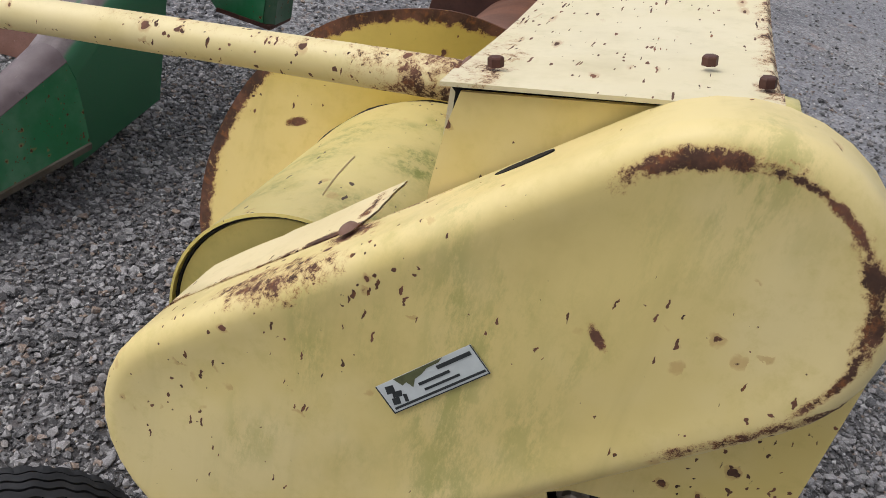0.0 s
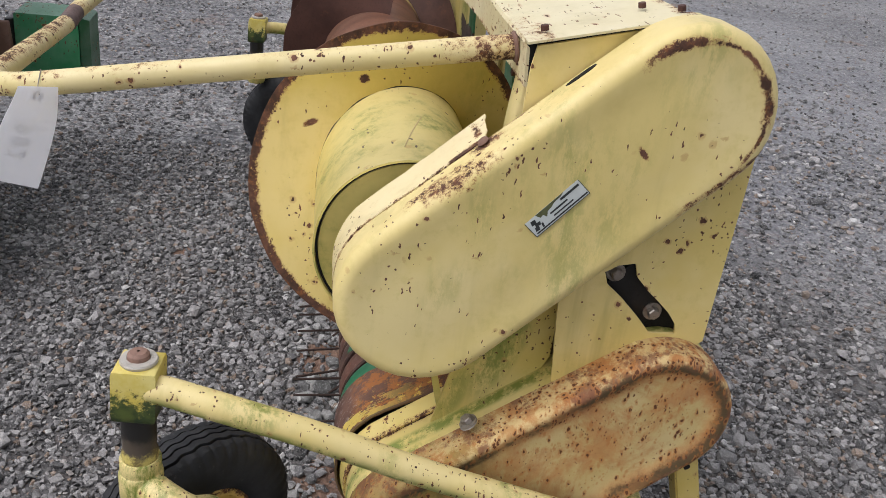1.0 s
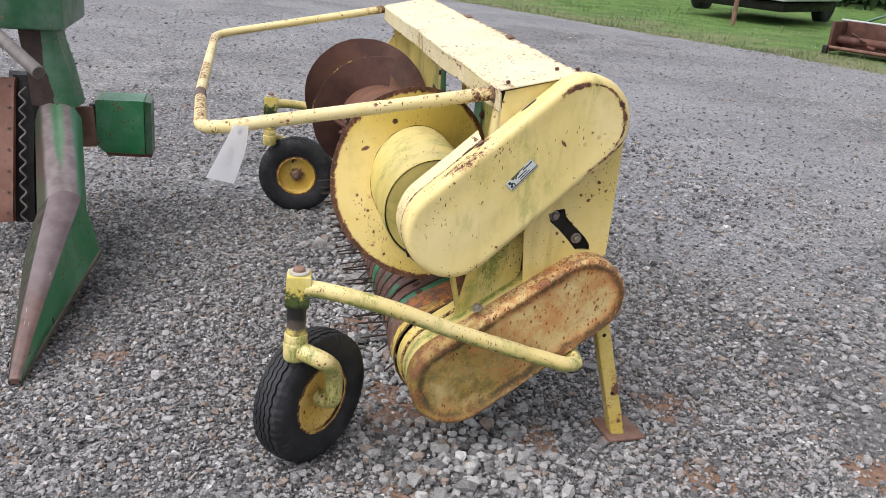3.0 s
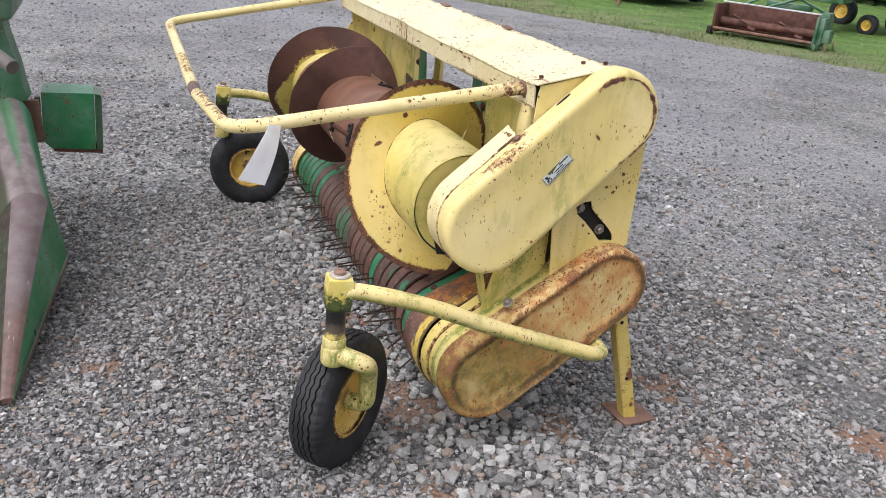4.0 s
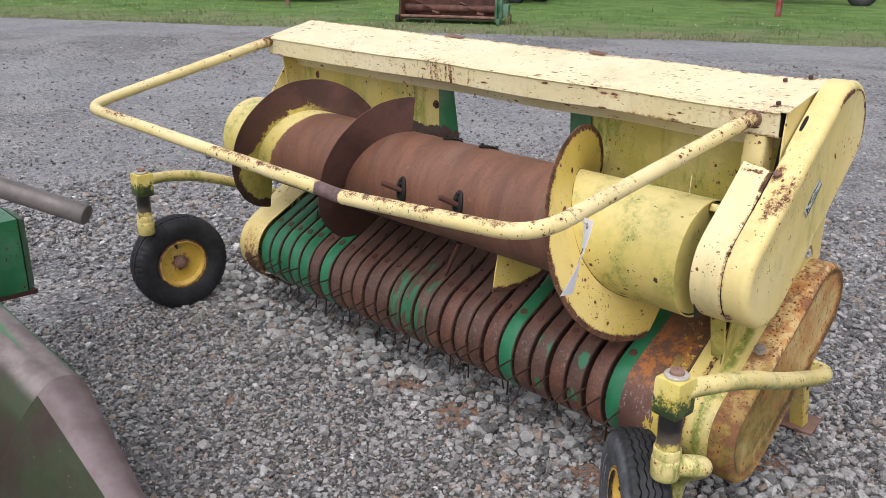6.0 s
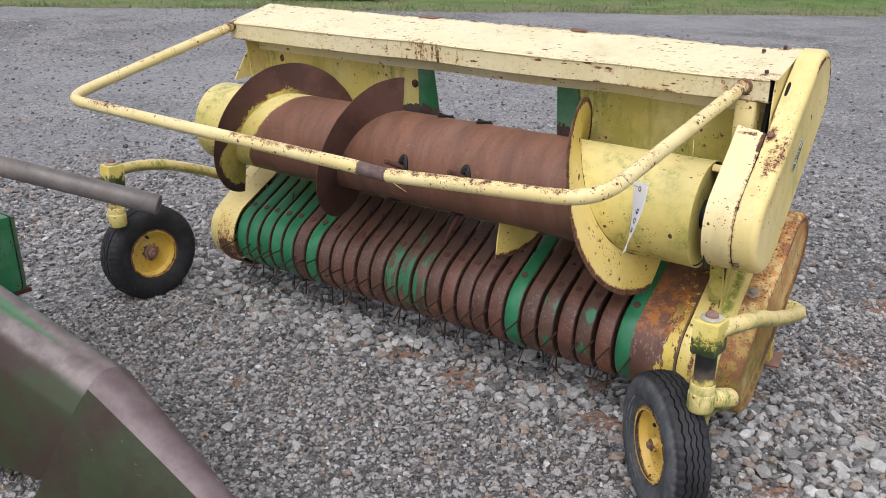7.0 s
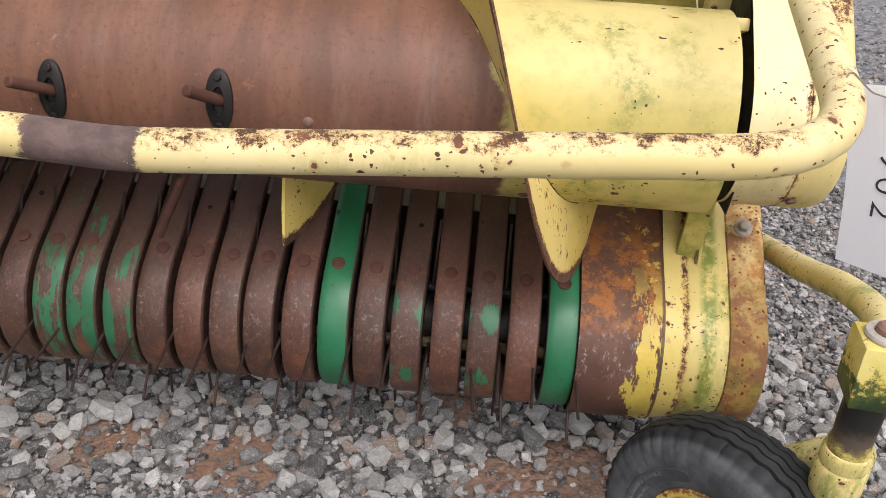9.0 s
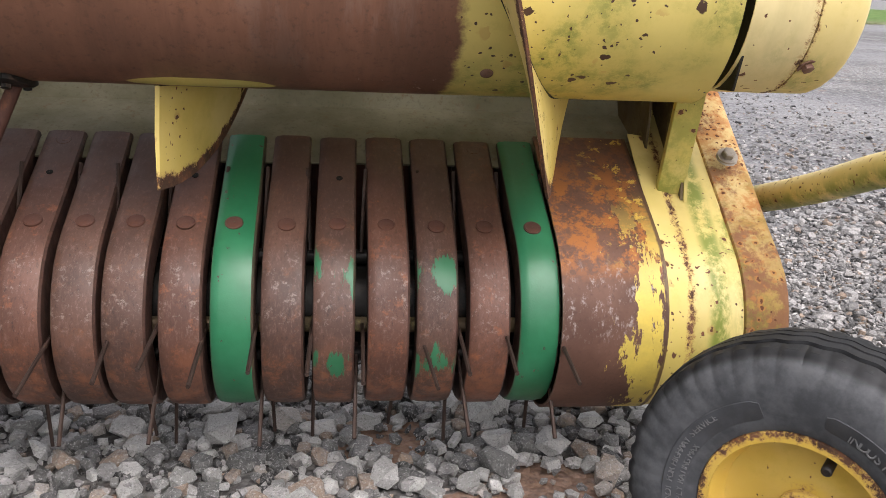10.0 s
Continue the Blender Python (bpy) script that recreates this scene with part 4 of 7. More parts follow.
def gusset_algae(g):
    return g.most(g.blob((-0.02, -0.045, 0.605), (0, 0.35, 1), 0.10, 0.035), g.math("MULTIPLY", g.blob((-0.02, -0.115, 0.50), (0, 0.35, 1), 0.06, 0.02), 0.7))


gusset_mat = paint("stained_gusset_enamel", (0.60, 0.48, 0.13), chips=0.6, patches=0.2, moss=0.95, streaks=0.5, algae=gusset_algae)


def build_end_panels():
    hole = [(0.092, 0.782), (0.112, 0.795), (0.14, 0.80), (0.148, 0.775), (0.17, 0.752), (0.19, 0.735), (0.215, 0.712), (0.232, 0.690), (0.235, 0.672), (0.19, 0.672), (0.165, 0.70), (0.13, 0.735), (0.10, 0.76)]
    outer = [(-0.076, 1.132), (0.145, 1.185), (0.29, 1.10), (0.288, 0.66), (0.24, 0.62), (0.13, 0.56), (0.040, 0.548), (0.036, 0.60), (0.026, 0.70), (0.02, 0.83), (-0.082, 0.96), (-0.083, 1.05), (-0.081, 1.10)]
    near = part("end_panel", plate(outer, [hole], 0.032, 0.005), yellow_panel, pickup, "yellow end plate with a torn opening")
    # black bracket behind the bolts, made large enough to darken the opening
    bm = bmesh.new()
    box(bm, (0.004, 0.165, 0.733), (0.012, 0.11, 0.25), 0.003, pose(0, 0, 0, -44, 0, 0))
    part("bracket", bm, black_steel, near, "black bearing bracket, enlarged to darken the torn opening")
    for y, z in ((0.118, 0.772), (0.196, 0.702)):
        bm = bmesh.new()
        hex_bolt(bm, (0.010, y, z), (1, 0, 0), 0.0105, 0.012)
        part("bolt", bm, bolt_steel, near, "weathered hexagon bolt")
    gusset = [(-0.150, 0.437), (-0.125, 0.55), (-0.10, 0.68), (0.045, 0.72), (0.045, 0.585), (0.02, 0.53)]
    part("gusset", plate(gusset, [], -0.02, 0.005), gusset_mat, pickup, "yellow gusset plate with a dark mossy streak")
    # added black backing that paints the opening's shaded inside
    part("opening_shade_plate", plate([(0.06, 0.84), (0.13, 0.84), (0.27, 0.70), (0.27, 0.63), (0.20, 0.63), (0.06, 0.74)], [], -0.004, 0.003), black_steel, near, "black plate added to paint the shade behind the opening")
    # thin plate added for the inner face: grime together with painted shade
    part("gusset_dark_face", plate([(y * 0.98, 0.565 + (z - 0.565) * 0.98) for y, z in gusset], [], -0.0255, 0.004), rust_grime, pickup, "inner side of the gusset, grimy and painted darker for its shade")
    part("trough_end", plate([(-0.065, 0.470), (0.085, 0.525), (0.105, 0.56), (0.10, 0.74), (-0.02, 0.74), (-0.066, 0.62)], [], -0.060, 0.004), rust_grime, pickup, "grimy rusty trough end")
    # black plate and sheet added to give the cavity by the upright its shade
    part("cavity_shade_plate", plate([(0.0, 1.075), (0.045, 1.02), (0.045, 0.80), (-0.02, 0.80), (-0.03, 0.95)], [], 0.004, 0.012), black_steel, pickup, "black plate added to darken the cavity by the upright")
    bm = bmesh.new()
    box(bm, (0.009, 0.046, 0.93), (0.044, 0.006, 0.25), 0.001)
    part("cavity_shade_sheet", bm, black_steel, pickup)
    bm = bmesh.new()
    sheet([(-0.155, 0.430), (0.02, 0.545), (0.17, 0.655)], 0.004, -0.02, 0.040, bm)
    part("ledge", bm, yellow, pickup)
    bm = bmesh.new()
    rings = []
    for z, y0, half in ((1.066, -0.080, 0.030), (1.02, -0.085, 0.030), (0.98, -0.088, 0.030), (0.90, -0.068, 0.029), (0.82, -0.045, 0.027)):
        ring = [Vector((-0.046 + half, y0 + 0.055, z))]
        for i in range(9):
            a = math.pi * i / 8
            ring.append(Vector((-0.046 + half * math.copysign(abs(math.cos(a)) ** 0.45, math.cos(a)), y0 + 0.016 - 0.016 * math.sin(a) ** 0.6, z)))
        rings.append(ring + [Vector((-0.046 - half, y0 + 0.055, z))])
    loft(rings, bm=bm)
    part("upright", bm, yellow, pickup)
    far = [(-0.050, 1.135), (0.14, 1.185), (0.25, 1.05), (0.25, 0.60), (0.04, 0.52), (-0.02, 0.60), (0.0, 0.80)]
    part("end_panel", plate(far, [], -2.150, 0.005), yellow, pickup, "yellow end plate")
    bm = bmesh.new()
    plate([(-0.10, 0.90), (0.0, 1.04), (0.03, 1.03), (0.02, 0.90)], [], -2.165, 0.006, bm)
    part("gusset", bm, yellow, pickup)


build_end_panels()


def back_marks(g):
    return g.blob((-2.03, 0.048, 0.985), (0, 0, 1), 0.016, 0.011)


def back_scorch(g):
    """The lower inner corner, burnt and rubbed to dark steel."""
    s = g.axes()
    w = g.math("MULTIPLY", g.math("SUBTRACT", g.noise(14, 6, 0.7), 0.5), 0.09)
    return g.math("MULTIPLY", g.step(g.math("ADD", s[2], w), 0.885, 0.865), g.step(g.math("ADD", s[0], w), -1.52, -1.48))


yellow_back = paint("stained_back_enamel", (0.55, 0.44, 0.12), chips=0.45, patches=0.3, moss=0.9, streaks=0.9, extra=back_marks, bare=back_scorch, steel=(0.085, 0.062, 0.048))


def post_wear(g):
    s = g.axes()
    return g.step(g.math("ADD", s[2], g.math("MULTIPLY", g.math("SUBTRACT", g.noise(12, 6, 0.7), 0.5), 0.16)), 0.885, 0.865)


post_green = paint("worn_green_post", (0.022, 0.125, 0.050), chips=0.3, patches=0.2, moss=0.0, rough=0.4, bare=post_wear, steel=(0.085, 0.05, 0.04))


def build_back():
    bm = bmesh.new()
    sheet([(0.048, 1.044), (0.052, 0.86), (0.078, 0.70), (0.10, 0.60)], 0.003, -2.145, -1.30, bm, 12, 0.006)
    part("back_panel", bm, yellow_back, pickup, "mossy yellow back sheet with a burnt-black lower corner")
    bm = bmesh.new()
    sheet([(0.048, 1.044), (0.052, 0.86), (0.078, 0.70), (0.10, 0.60)], 0.003, -0.645, -0.012, bm, 10, 0.006)
    part("back_panel", bm, yellow_mossy, pickup, "mossy yellow back sheet")
    for top, foot in (((-1.306, -1.238), (-1.306, -1.175)), ((-0.716, -0.642), (-0.705, -0.575))):
        bm = bmesh.new()
        rows = []
        for z, y in ((1.045, 0.036), (0.95, 0.039), (0.86, 0.042), (0.70, 0.070), (0.60, 0.092)):
            t = (1.045 - z) / 0.445
            x0, x1 = top[0] + (foot[0] - top[0]) * t, top[1] + (foot[1] - top[1]) * t
            rows.append([Vector((x0, y, z)), Vector((x1, y, z)), Vector((x1, y + 0.005, z)), Vector((x0, y + 0.005, z))])
        loft(rows, bm=bm)
        post = part("post", bm, post_green, pickup, "tapered green-painted post, its foot rusted brown")
        for x, z in (((top[0] - 0.02, 0.955),) if top[0] < -1.0 else ((top[1] + 0.028, 0.93),)):
            bm = bmesh.new()
            hex_bolt(bm, (x, 0.046, z), (0, -1, 0), 0.010, 0.010)
            part("bolt", bm, rust_dark, post, "dark rusty bolt")
    bm = bmesh.new()
    box(bm, (-1.495, 0.20, 0.80), (0.075, 0.02, 0.56), 0.003)
    part("rear_post", bm, yellow, pickup)
    bm = bmesh.new()
    sheet([(0.10, 0.605), (0.105, 0.56), (0.085, 0.525), (0.03, 0.508), (-0.035, 0.480), (-0.060, 0.462)], 0.004, -2.13, -0.06, bm, 20, 0.004)
    part("trough", bm, trough_mat, pickup, "dirty trough sheet under the auger")


build_back()


def helix(a0, a1, x_of, r0, r1, thick, steps, taper=0.0):
    """A screw flight; its end may taper to the tube over so many degrees."""
    rings, full = [], r1
    for i in range(steps + 1):
        a = radians(a0 + (a1 - a0) * i / steps)
        if taper:
            k = max(0.0, 1.0 - (a1 - math.degrees(a)) / taper)
            r1 = full - (full - r0) * 0.97 * k
        x = x_of(math.degrees(a))
        rag = 0.0025 * noise.noise((x * 11, a * 4, 2))
        cy, cz = math.cos(a), math.sin(a)
        lo, hi = r0 - 0.004, r1 + rag
        mid = (lo + hi) / 2
        bow = 0.003 * noise.noise((a * 2, x * 3, 5))
        rings.append([Vector((x + dx, AY + r * cy, AZ + r * cz)) for r, dx in ((lo, -thick), (mid, bow - thick), (hi, -thick * 0.6), (hi, thick * 0.6), (mid, bow + thick), (lo, thick))])
    return loft(rings)


def build_auger():
    turn = Matrix(((0, 0, 1, 0), (1, 0, 0, AY), (0, 1, 0, AZ), (0, 0, 0, 1)))
    prof = [(0.06, -2.128), (0.146, -2.128), (0.157, -2.118), (0.158, -2.10)]
    prof += [(0.158 + 0.0012 * noise.noise((k * 1.7, 3, 1)), -2.05 + 1.93 * k / 40) for k in range(41)]
    prof += [(0.158, -0.085), (0.159, -0.074), (0.1555, -0.073), (0.154, -0.090), (0.1512, -0.090), (0.1500, -0.080), (0.10, -0.081), (0.04, -0.084)]
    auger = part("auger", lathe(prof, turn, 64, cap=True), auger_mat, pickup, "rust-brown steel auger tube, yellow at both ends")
    part("flight", helix(-100, 293, lambda a: -0.360 + (a - 187) / 360 * 0.50, 0.157, 0.288, 0.0028, 96, 19), yellow_flight, auger, "yellow flighting with a rusty rim")
    part("flight", helix(83, 622, lambda a: -1.338 - (a - 175) / 360 * 0.525, 0.157, 0.274, 0.0028, 130), far_flight_mat, auger, "dark rusty flighting")
    # black ring laid in the recess to paint its shade
    bm = bmesh.new()
    lathe([(0.1512, -0.0885), (0.1512, -0.0800), (0.1516, -0.0785), (0.1540, -0.0785), (0.1546, -0.0885)], turn, 64, bm)
    part("end_gap_shade", bm, void, auger, "black ring painting the shade in the gap round the end disc")
    part("weld_seam", helix(-100, 278, lambda a: -0.360 + (a - 187) / 360 * 0.50, 0.157, 0.1592, 0.0048, 90), black_steel, auger, "dark seam at the foot of the flighting")
    bm = bmesh.new()
    rod(bm, (-0.11, AY, AZ), (-0.02, AY, AZ), 0.045, 20)
    part("shaft", bm, black_steel, auger)
    bm = bmesh.new()
    box(bm, (-0.062, AY + 0.02, AZ + 0.135), (0.03, 0.05, 0.02), 0.003, pose(0, 0, 0, -20, 0, 0))
    part("stop", bm, yellow, auger)
    for x, a, lean, long in ((-1.065, 176, 24, 0.075), (-0.815, 174, 24, 0.07), (-0.925, 261, -4, 0.15)):
        c, s = math.cos(radians(a)), math.sin(radians(a))
        p = Vector((x, AY + 0.158 * c, AZ + 0.158 * s))
        d = Vector((-0.45, math.cos(radians(a - lean)), math.sin(radians(a - lean)))).normalized()
        bm = bmesh.new()
        finger_plate(bm, x, a)
        part("finger_guide", bm, black_steel, auger, "black plastic finger guide")
        bm = bmesh.new()
        rod(bm, p - d * 0.02, p + d * long, 0.0088, 12, 0.002)
        part("finger", bm, rust_band_plain, auger, "rusty retracting finger")
    for x, a in ((-1.032, 73), (-0.875, 73), (-1.20, 262)):
        bm = bmesh.new()
        finger_plate(bm, x, a)
        part("finger_guide", bm, black_steel, auger)
    for x, a in ((-0.685, 182), (-0.36, 229), (-0.745, 80)):
        c, s = math.cos(radians(a)), math.sin(radians(a))
        bm = bmesh.new()
        dome(bm, (x, AY + 0.157 * c, AZ + 0.157 * s), (0, c, s), 0.0085, 0.005)
        part("bolt", bm, rust_plate, auger, "rusty cap bolt")


def finger_plate(bm, x, a):
    """An oval guide plate wrapped on the tube, with a raised collar and two bolts."""
    def at(u, w, r):
        t = radians(a + math.degrees(w / 0.158))
        return Vector((x + u, AY + r * math.cos(t), AZ + r * math.sin(t)))
    rings = []
    for k, r in ((1.0, 0.157), (1.0, 0.164), (0.86, 0.166), (0.45, 0.167), (0.40, 0.160), (0.1, 0.158)):
        rings.append([at(0.020 * k * math.cos(i * math.pi / 10), 0.046 * k * math.sin(i * math.pi / 10), r) for i in range(20)])
    loft(rings, bm=bm)
    for w in (-0.034, 0.034):
        p = at(0, w, 0.166)
        hex_bolt(bm, p, p - Vector((x, AY, AZ)), 0.006, 0.005, False)


rust_band_plain = rust_dark
build_auger()


def shell_rust(g):
    return g.most(g.step(g.axes()[0], 0.026, 0.0335, 0, 0.42), g.blob((0.034, -0.16, 0.975), (0, 0.74, 0.67), 0.06, 0.010), g.blob((0.0, -0.145, 0.995), (1, 0, 0), 0.05, 0.010))


yellow_shell = paint("pale_yellow_shell", (0.70, 0.58, 0.29), chips=0.3, patches=0.12, moss=0.3, top_pale=0.5, extra=shell_rust)


def build_upper_guard():
    c0, c1 = (-0.203, 0.746), (0.145, 1.069)
    cover = part("chain_guard", guard(c0, 0.137, c1, 0.127, 0.0365, 0.107, 0.022, 0.003), yellow_guard, pickup, "long yellow chain guard with rust-eaten edges")
    # the inner half wraps the lower end; its upper corner is torn and lifted
    r = 0.1375
    phi = math.atan2(c1[1] - c0[1], c1[0] - c0[0])
    span = math.acos((0.137 - 0.127) / math.hypot(c1[0] - c0[0], c1[1] - c0[1]))
    line = []
    for k in range(15):
        line.append((0.218 * (1 - k / 14), phi + span))
    for k in range(1, 25):
        line.append((0.0, phi + span + (2 * math.pi - 2 * span) * k / 24))
    for k in range(1, 9):
        line.append((0.42 * k / 8, phi - span))

    def skin(x, depth):
        row = []
        for k, (t, a) in enumerate(line):
            tip = max(0.0, (t - 0.11) / 0.108) ** 2 if k < 15 else 0.0
            across = (0.034 - x) / 0.081
            lift = tip * 0.002 * across
            q = r - depth + lift + 0.0012 * noise.noise((x * 40, k * 0.6, 4))
            back = 0.004 * tip * noise.noise((x * 60, 7, 1)) + (0.014 * across if k == 0 else 0.0)
            n, d = (math.cos(a), math.sin(a)), (math.cos(phi + span - math.pi / 2), math.sin(phi + span - math.pi / 2))
            if k >= 15:
                d = (math.cos(phi - span + math.pi / 2), math.sin(phi - span + math.pi / 2))
            row.append(Vector((x, c0[0] + n[0] * q + d[0] * (t + back), c0[1] + n[1] * q + d[1] * (t + back))))
        return row

    xs = (-0.047, -0.04, -0.03, -0.02, -0.01, 0.0, 0.01, 0.02, 0.030, 0.0358)
    bm = bmesh.new()
    loft([skin(x, 0.0) for x in xs] + [skin(x, 0.002) for x in reversed(xs)], bm=bm, wrap=True, closed=False)
    part("inner_shell", bm, yellow_shell, cover, "inner half of the guard with a torn corner")
    # black strip added under the seam so that its gap looks dark
    bm = bmesh.new()
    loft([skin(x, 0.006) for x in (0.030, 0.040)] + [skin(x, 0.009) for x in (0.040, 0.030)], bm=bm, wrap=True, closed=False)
    part("seam_shade", bm, void, cover, "black strip painting the shade in the seam between the two halves")
    bm = bmesh.new()
    plate([(-0.33, 0.72), (-0.30, 0.62), (-0.20, 0.612), (-0.09, 0.66), (0.04, 0.80), (0.02, 0.93), (-0.12, 0.965), (-0.22, 0.885), (-0.30, 0.82)], [], -0.040, 0.003, bm)
    part("inner_plate", bm, black_steel, cover, "black plate closing the inner side of the guard")
    bm = bmesh.new()
    dome(bm, (0.050, -0.138, 0.9925), (0, -0.675, 0.738), 0.0095, 0.006)
    part("bolt", bm, rust_plate, cover, "rusty bolt at the torn corner")
    bm = bmesh.new()
    d = Vector((0, 0.738, 0.675))
    n = Vector((0, -0.675, 0.738))
    c = Vector((0.048, c0[0] + 0.380 * d.y, c0[1] + 0.380 * d.z)) + n * 0.1296
    ring = [c + Vector((1, 0, 0)) * (0.0052 * math.sin(t)) + d * (0.026 * math.copysign(abs(math.cos(t)) ** 0.6, math.cos(t))) for t in (i * math.pi / 8 for i in range(16))]
    loft([[q - n * 0.004 for q in ring], [q + n * 0.0030 for q in ring]], bm=bm)
    part("slot", bm, void, cover, "dark slot")
    bm = bmesh.new()
    hex_bolt(bm, (0.05, -0.30, 0.655), (0.2, -0.6, -0.75), 0.008, 0.006)
    part("bolt", bm, rust_plate, cover)
    build_decal(cover)


decal_torn = plain("torn_olive_decal", (0.11, 0.12, 0.05), 0.7, 0.35, 90)


def build_decal(cover):
    """The torn white dealer sticker: words are bars, the emblem a plain shape."""
    m = Matrix.Translation((0.1050, -0.0285, 0.9185)) @ Matrix(((0, 0, 1, 0), (0.664, -0.748, 0, 0), (0.748, 0.664, 0, 0), (0, 0, 0, 1)))

    def flat(bm, pts, h):
        loft([[m @ Vector((x, y, h - 0.0006)) for x, y in pts], [m @ Vector((x, y, h)) for x, y in pts]], bm=bm)

    bm = bmesh.new()
    flat(bm, [(-0.050, -0.0145), (0.050, -0.0145), (0.050, 0.0145), (-0.050, 0.0145)], 0.0012)
    label = part("sticker", bm, decal_white, cover, "torn white dealer sticker with dark bars")
    bm = bmesh.new()
    flat(bm, [(-0.030, 0.0144), (-0.026, 0.006), (-0.021, 0.0075), (-0.018, 0.001), (-0.012, 0.007), (-0.004, 0.0085), (0.004, 0.0115), (0.016, 0.0118), (0.022, 0.0144)], 0.0016)
    part("torn_patch", bm, decal_torn, label, "olive patch where the sticker is torn")
    bm = bmesh.new()
    for x0, x1, y0, y1 in ((-0.050, 0.050, -0.0145, -0.0136), (0.0492, 0.050, -0.0145, 0.0145), (-0.050, -0.049, -0.0145, 0.0145)):
        flat(bm, [(x0, y0), (x1, y0), (x1, y1), (x0, y1)], 0.0016)
    part("border", bm, decal_dark, label)
    bm = bmesh.new()
    for x0, x1, y0, y1 in ((-0.046, 0.048, -0.0115, -0.0095), (0.012, 0.046, 0.0065, 0.010), (-0.012, 0.020, 0.000, 0.0025), (-0.010, 0.026, -0.006, -0.004)):
        flat(bm, [(x0, y0), (x1, y0), (x1, y1), (x0, y1)], 0.0018)
    for x0, x1, y0, y1 in ((-0.044, -0.034, 0.004, 0.010), (-0.041, -0.030, -0.001, 0.003), (-0.045, -0.036, -0.007, -0.002), (-0.033, -0.028, -0.008, -0.002)):
        flat(bm, [(x0, y0), (x1 - 0.002, y0 - 0.001), (x1, y1), (x0 + 0.002, y1 + 0.001)], 0.0018)
    part("print", bm, decal_dark, label)


build_upper_guard()


def band_line(r, rear=-0.032):
    """The pickup bands' outline: a ramp, then round the front to below."""
    ramp0 = (rear, 0.523 + (rear - 0.02) * 0.48 + (r - RR))
    line = [ramp0]
    a0 = math.atan2(0.9, -0.44)
    for k in range(1, 4):
        e = (RY + r * math.cos(a0), RZ + r * math.sin(a0))
        line.append((ramp0[0] + (e[0] - ramp0[0]) * k / 4, ramp0[1] + (e[1] - ramp0[1]) * k / 4))
    for k in range(19):
        a = a0 + radians(196) * k / 18
        line.append((RY + r * math.cos(a), RZ + r * math.sin(a)))
    return line


def build_lower_end():
    c0, c1 = (-0.155, 0.268), (0.222, 0.543)
    low = part("lower_guard", guard(c0, 0.137, c1, 0.123, 0.030, 0.101, 0.016, 0.010, 0.002), lower_mat, pickup, "rust-stained cream lower chain guard")
    bm = bmesh.new()
    dome(bm, (0.056, -0.098, 0.4955), (0.0, -0.59, 0.81), 0.017, 0.004)
    hex_bolt(bm, (0.056, -0.099, 0.498), (0.0, -0.59, 0.81), 0.0105, 0.010)
    part("bolt", bm, bolt_steel, low, "weathered hexagon bolt")
    bm = bmesh.new()
    rings = []
    for x, i in ((-0.046, 0.012), (-0.046, 0.004), (-0.042, 0.002), (0.026, 0.002), (0.034, 0.006), (0.034, 0.03)):
        rings.append([Vector((x, y, z)) for y, z in stadium(c0, 0.137, c1, 0.123, i)])
    loft(rings, bm=bm)
    part("backing_housing", bm, yellow_low, pickup, "yellow guard housing with green algae")
    bm = bmesh.new()
    front = [stadium(c0, 0.137, c1, 0.123, i, 32, 12) for i in (-0.0085, -0.0075, -0.0035, -0.0015)]
    keep = [k for k in range(len(front[0])) if front[0][k][0] < -0.035]
    rings = [[Vector((x, f[k][0], f[k][1])) for k in keep] for x, f in zip((-0.0875, -0.080, -0.056, -0.0455), front)]
    inner = [[p + (Vector((p.x, c0[0], c0[1])) - p).normalized() * 0.004 for p in r] for r in reversed(rings)]
    loft(rings + inner, bm=bm, wrap=True, closed=False)
    part("end_ring", bm, yellow_ring, pickup, "yellow end ring")
    bm = bmesh.new()
    sheet(band_line(0.147), 0.004, -0.235, -0.0875, bm, 10, 0.003)
    part("end_drum", bm, drum_mat, pickup, "rusty end drum flaking yellow paint")
    bm = bmesh.new()
    box(bm, (-0.0425, -0.150, 0.525), (0.041, 0.012, 0.16), 0.002, pose(0, 0, 0, 14, 0, 0))
    part("strap", bm, yellow_mossy, pickup, "mossy yellow strap")
    # far end
    bm = bmesh.new()
    sheet(band_line(0.150), 0.004, -2.115, -2.015, bm, 4, 0.002)
    part("end_drum", bm, far_drum_mat, pickup, "yellow end drum with a worn brown edge")
    bm = bmesh.new()
    rings = []
    for x, i in ((-2.185, 0.03), (-2.185, 0.006), (-2.178, 0.002), (-2.12, 0.002), (-2.118, 0.012)):
        rings.append([Vector((x, y, z)) for y, z in stadium(c0, 0.140, c1, 0.123, i)])
    loft(rings, bm=bm)
    part("backing_housing", bm, yellow, pickup)


def low_rust(g):
    """Rust creeping along the seam of the end ring."""
    return g.step(g.math("ABSOLUTE", g.math("ADD", g.axes()[0], 0.0465)), 0.002, 0.012, 0.5, 0)


yellow_low = paint("algae_yellow_enamel", (0.62, 0.50, 0.15), chips=0.55, patches=0.15, moss=1.0, extra=low_rust, top_pale=0.1, algae=lambda g: g.step(g.math("ABSOLUTE", g.math("ADD", g.axes()[0], 0.004)), 0.006, 0.022, 1, 0))
yellow_ring = paint("end_ring_enamel", (0.62, 0.49, 0.13), chips=0.7, patches=0.25, moss=0.5, extra=low_rust, top_pale=0.1)
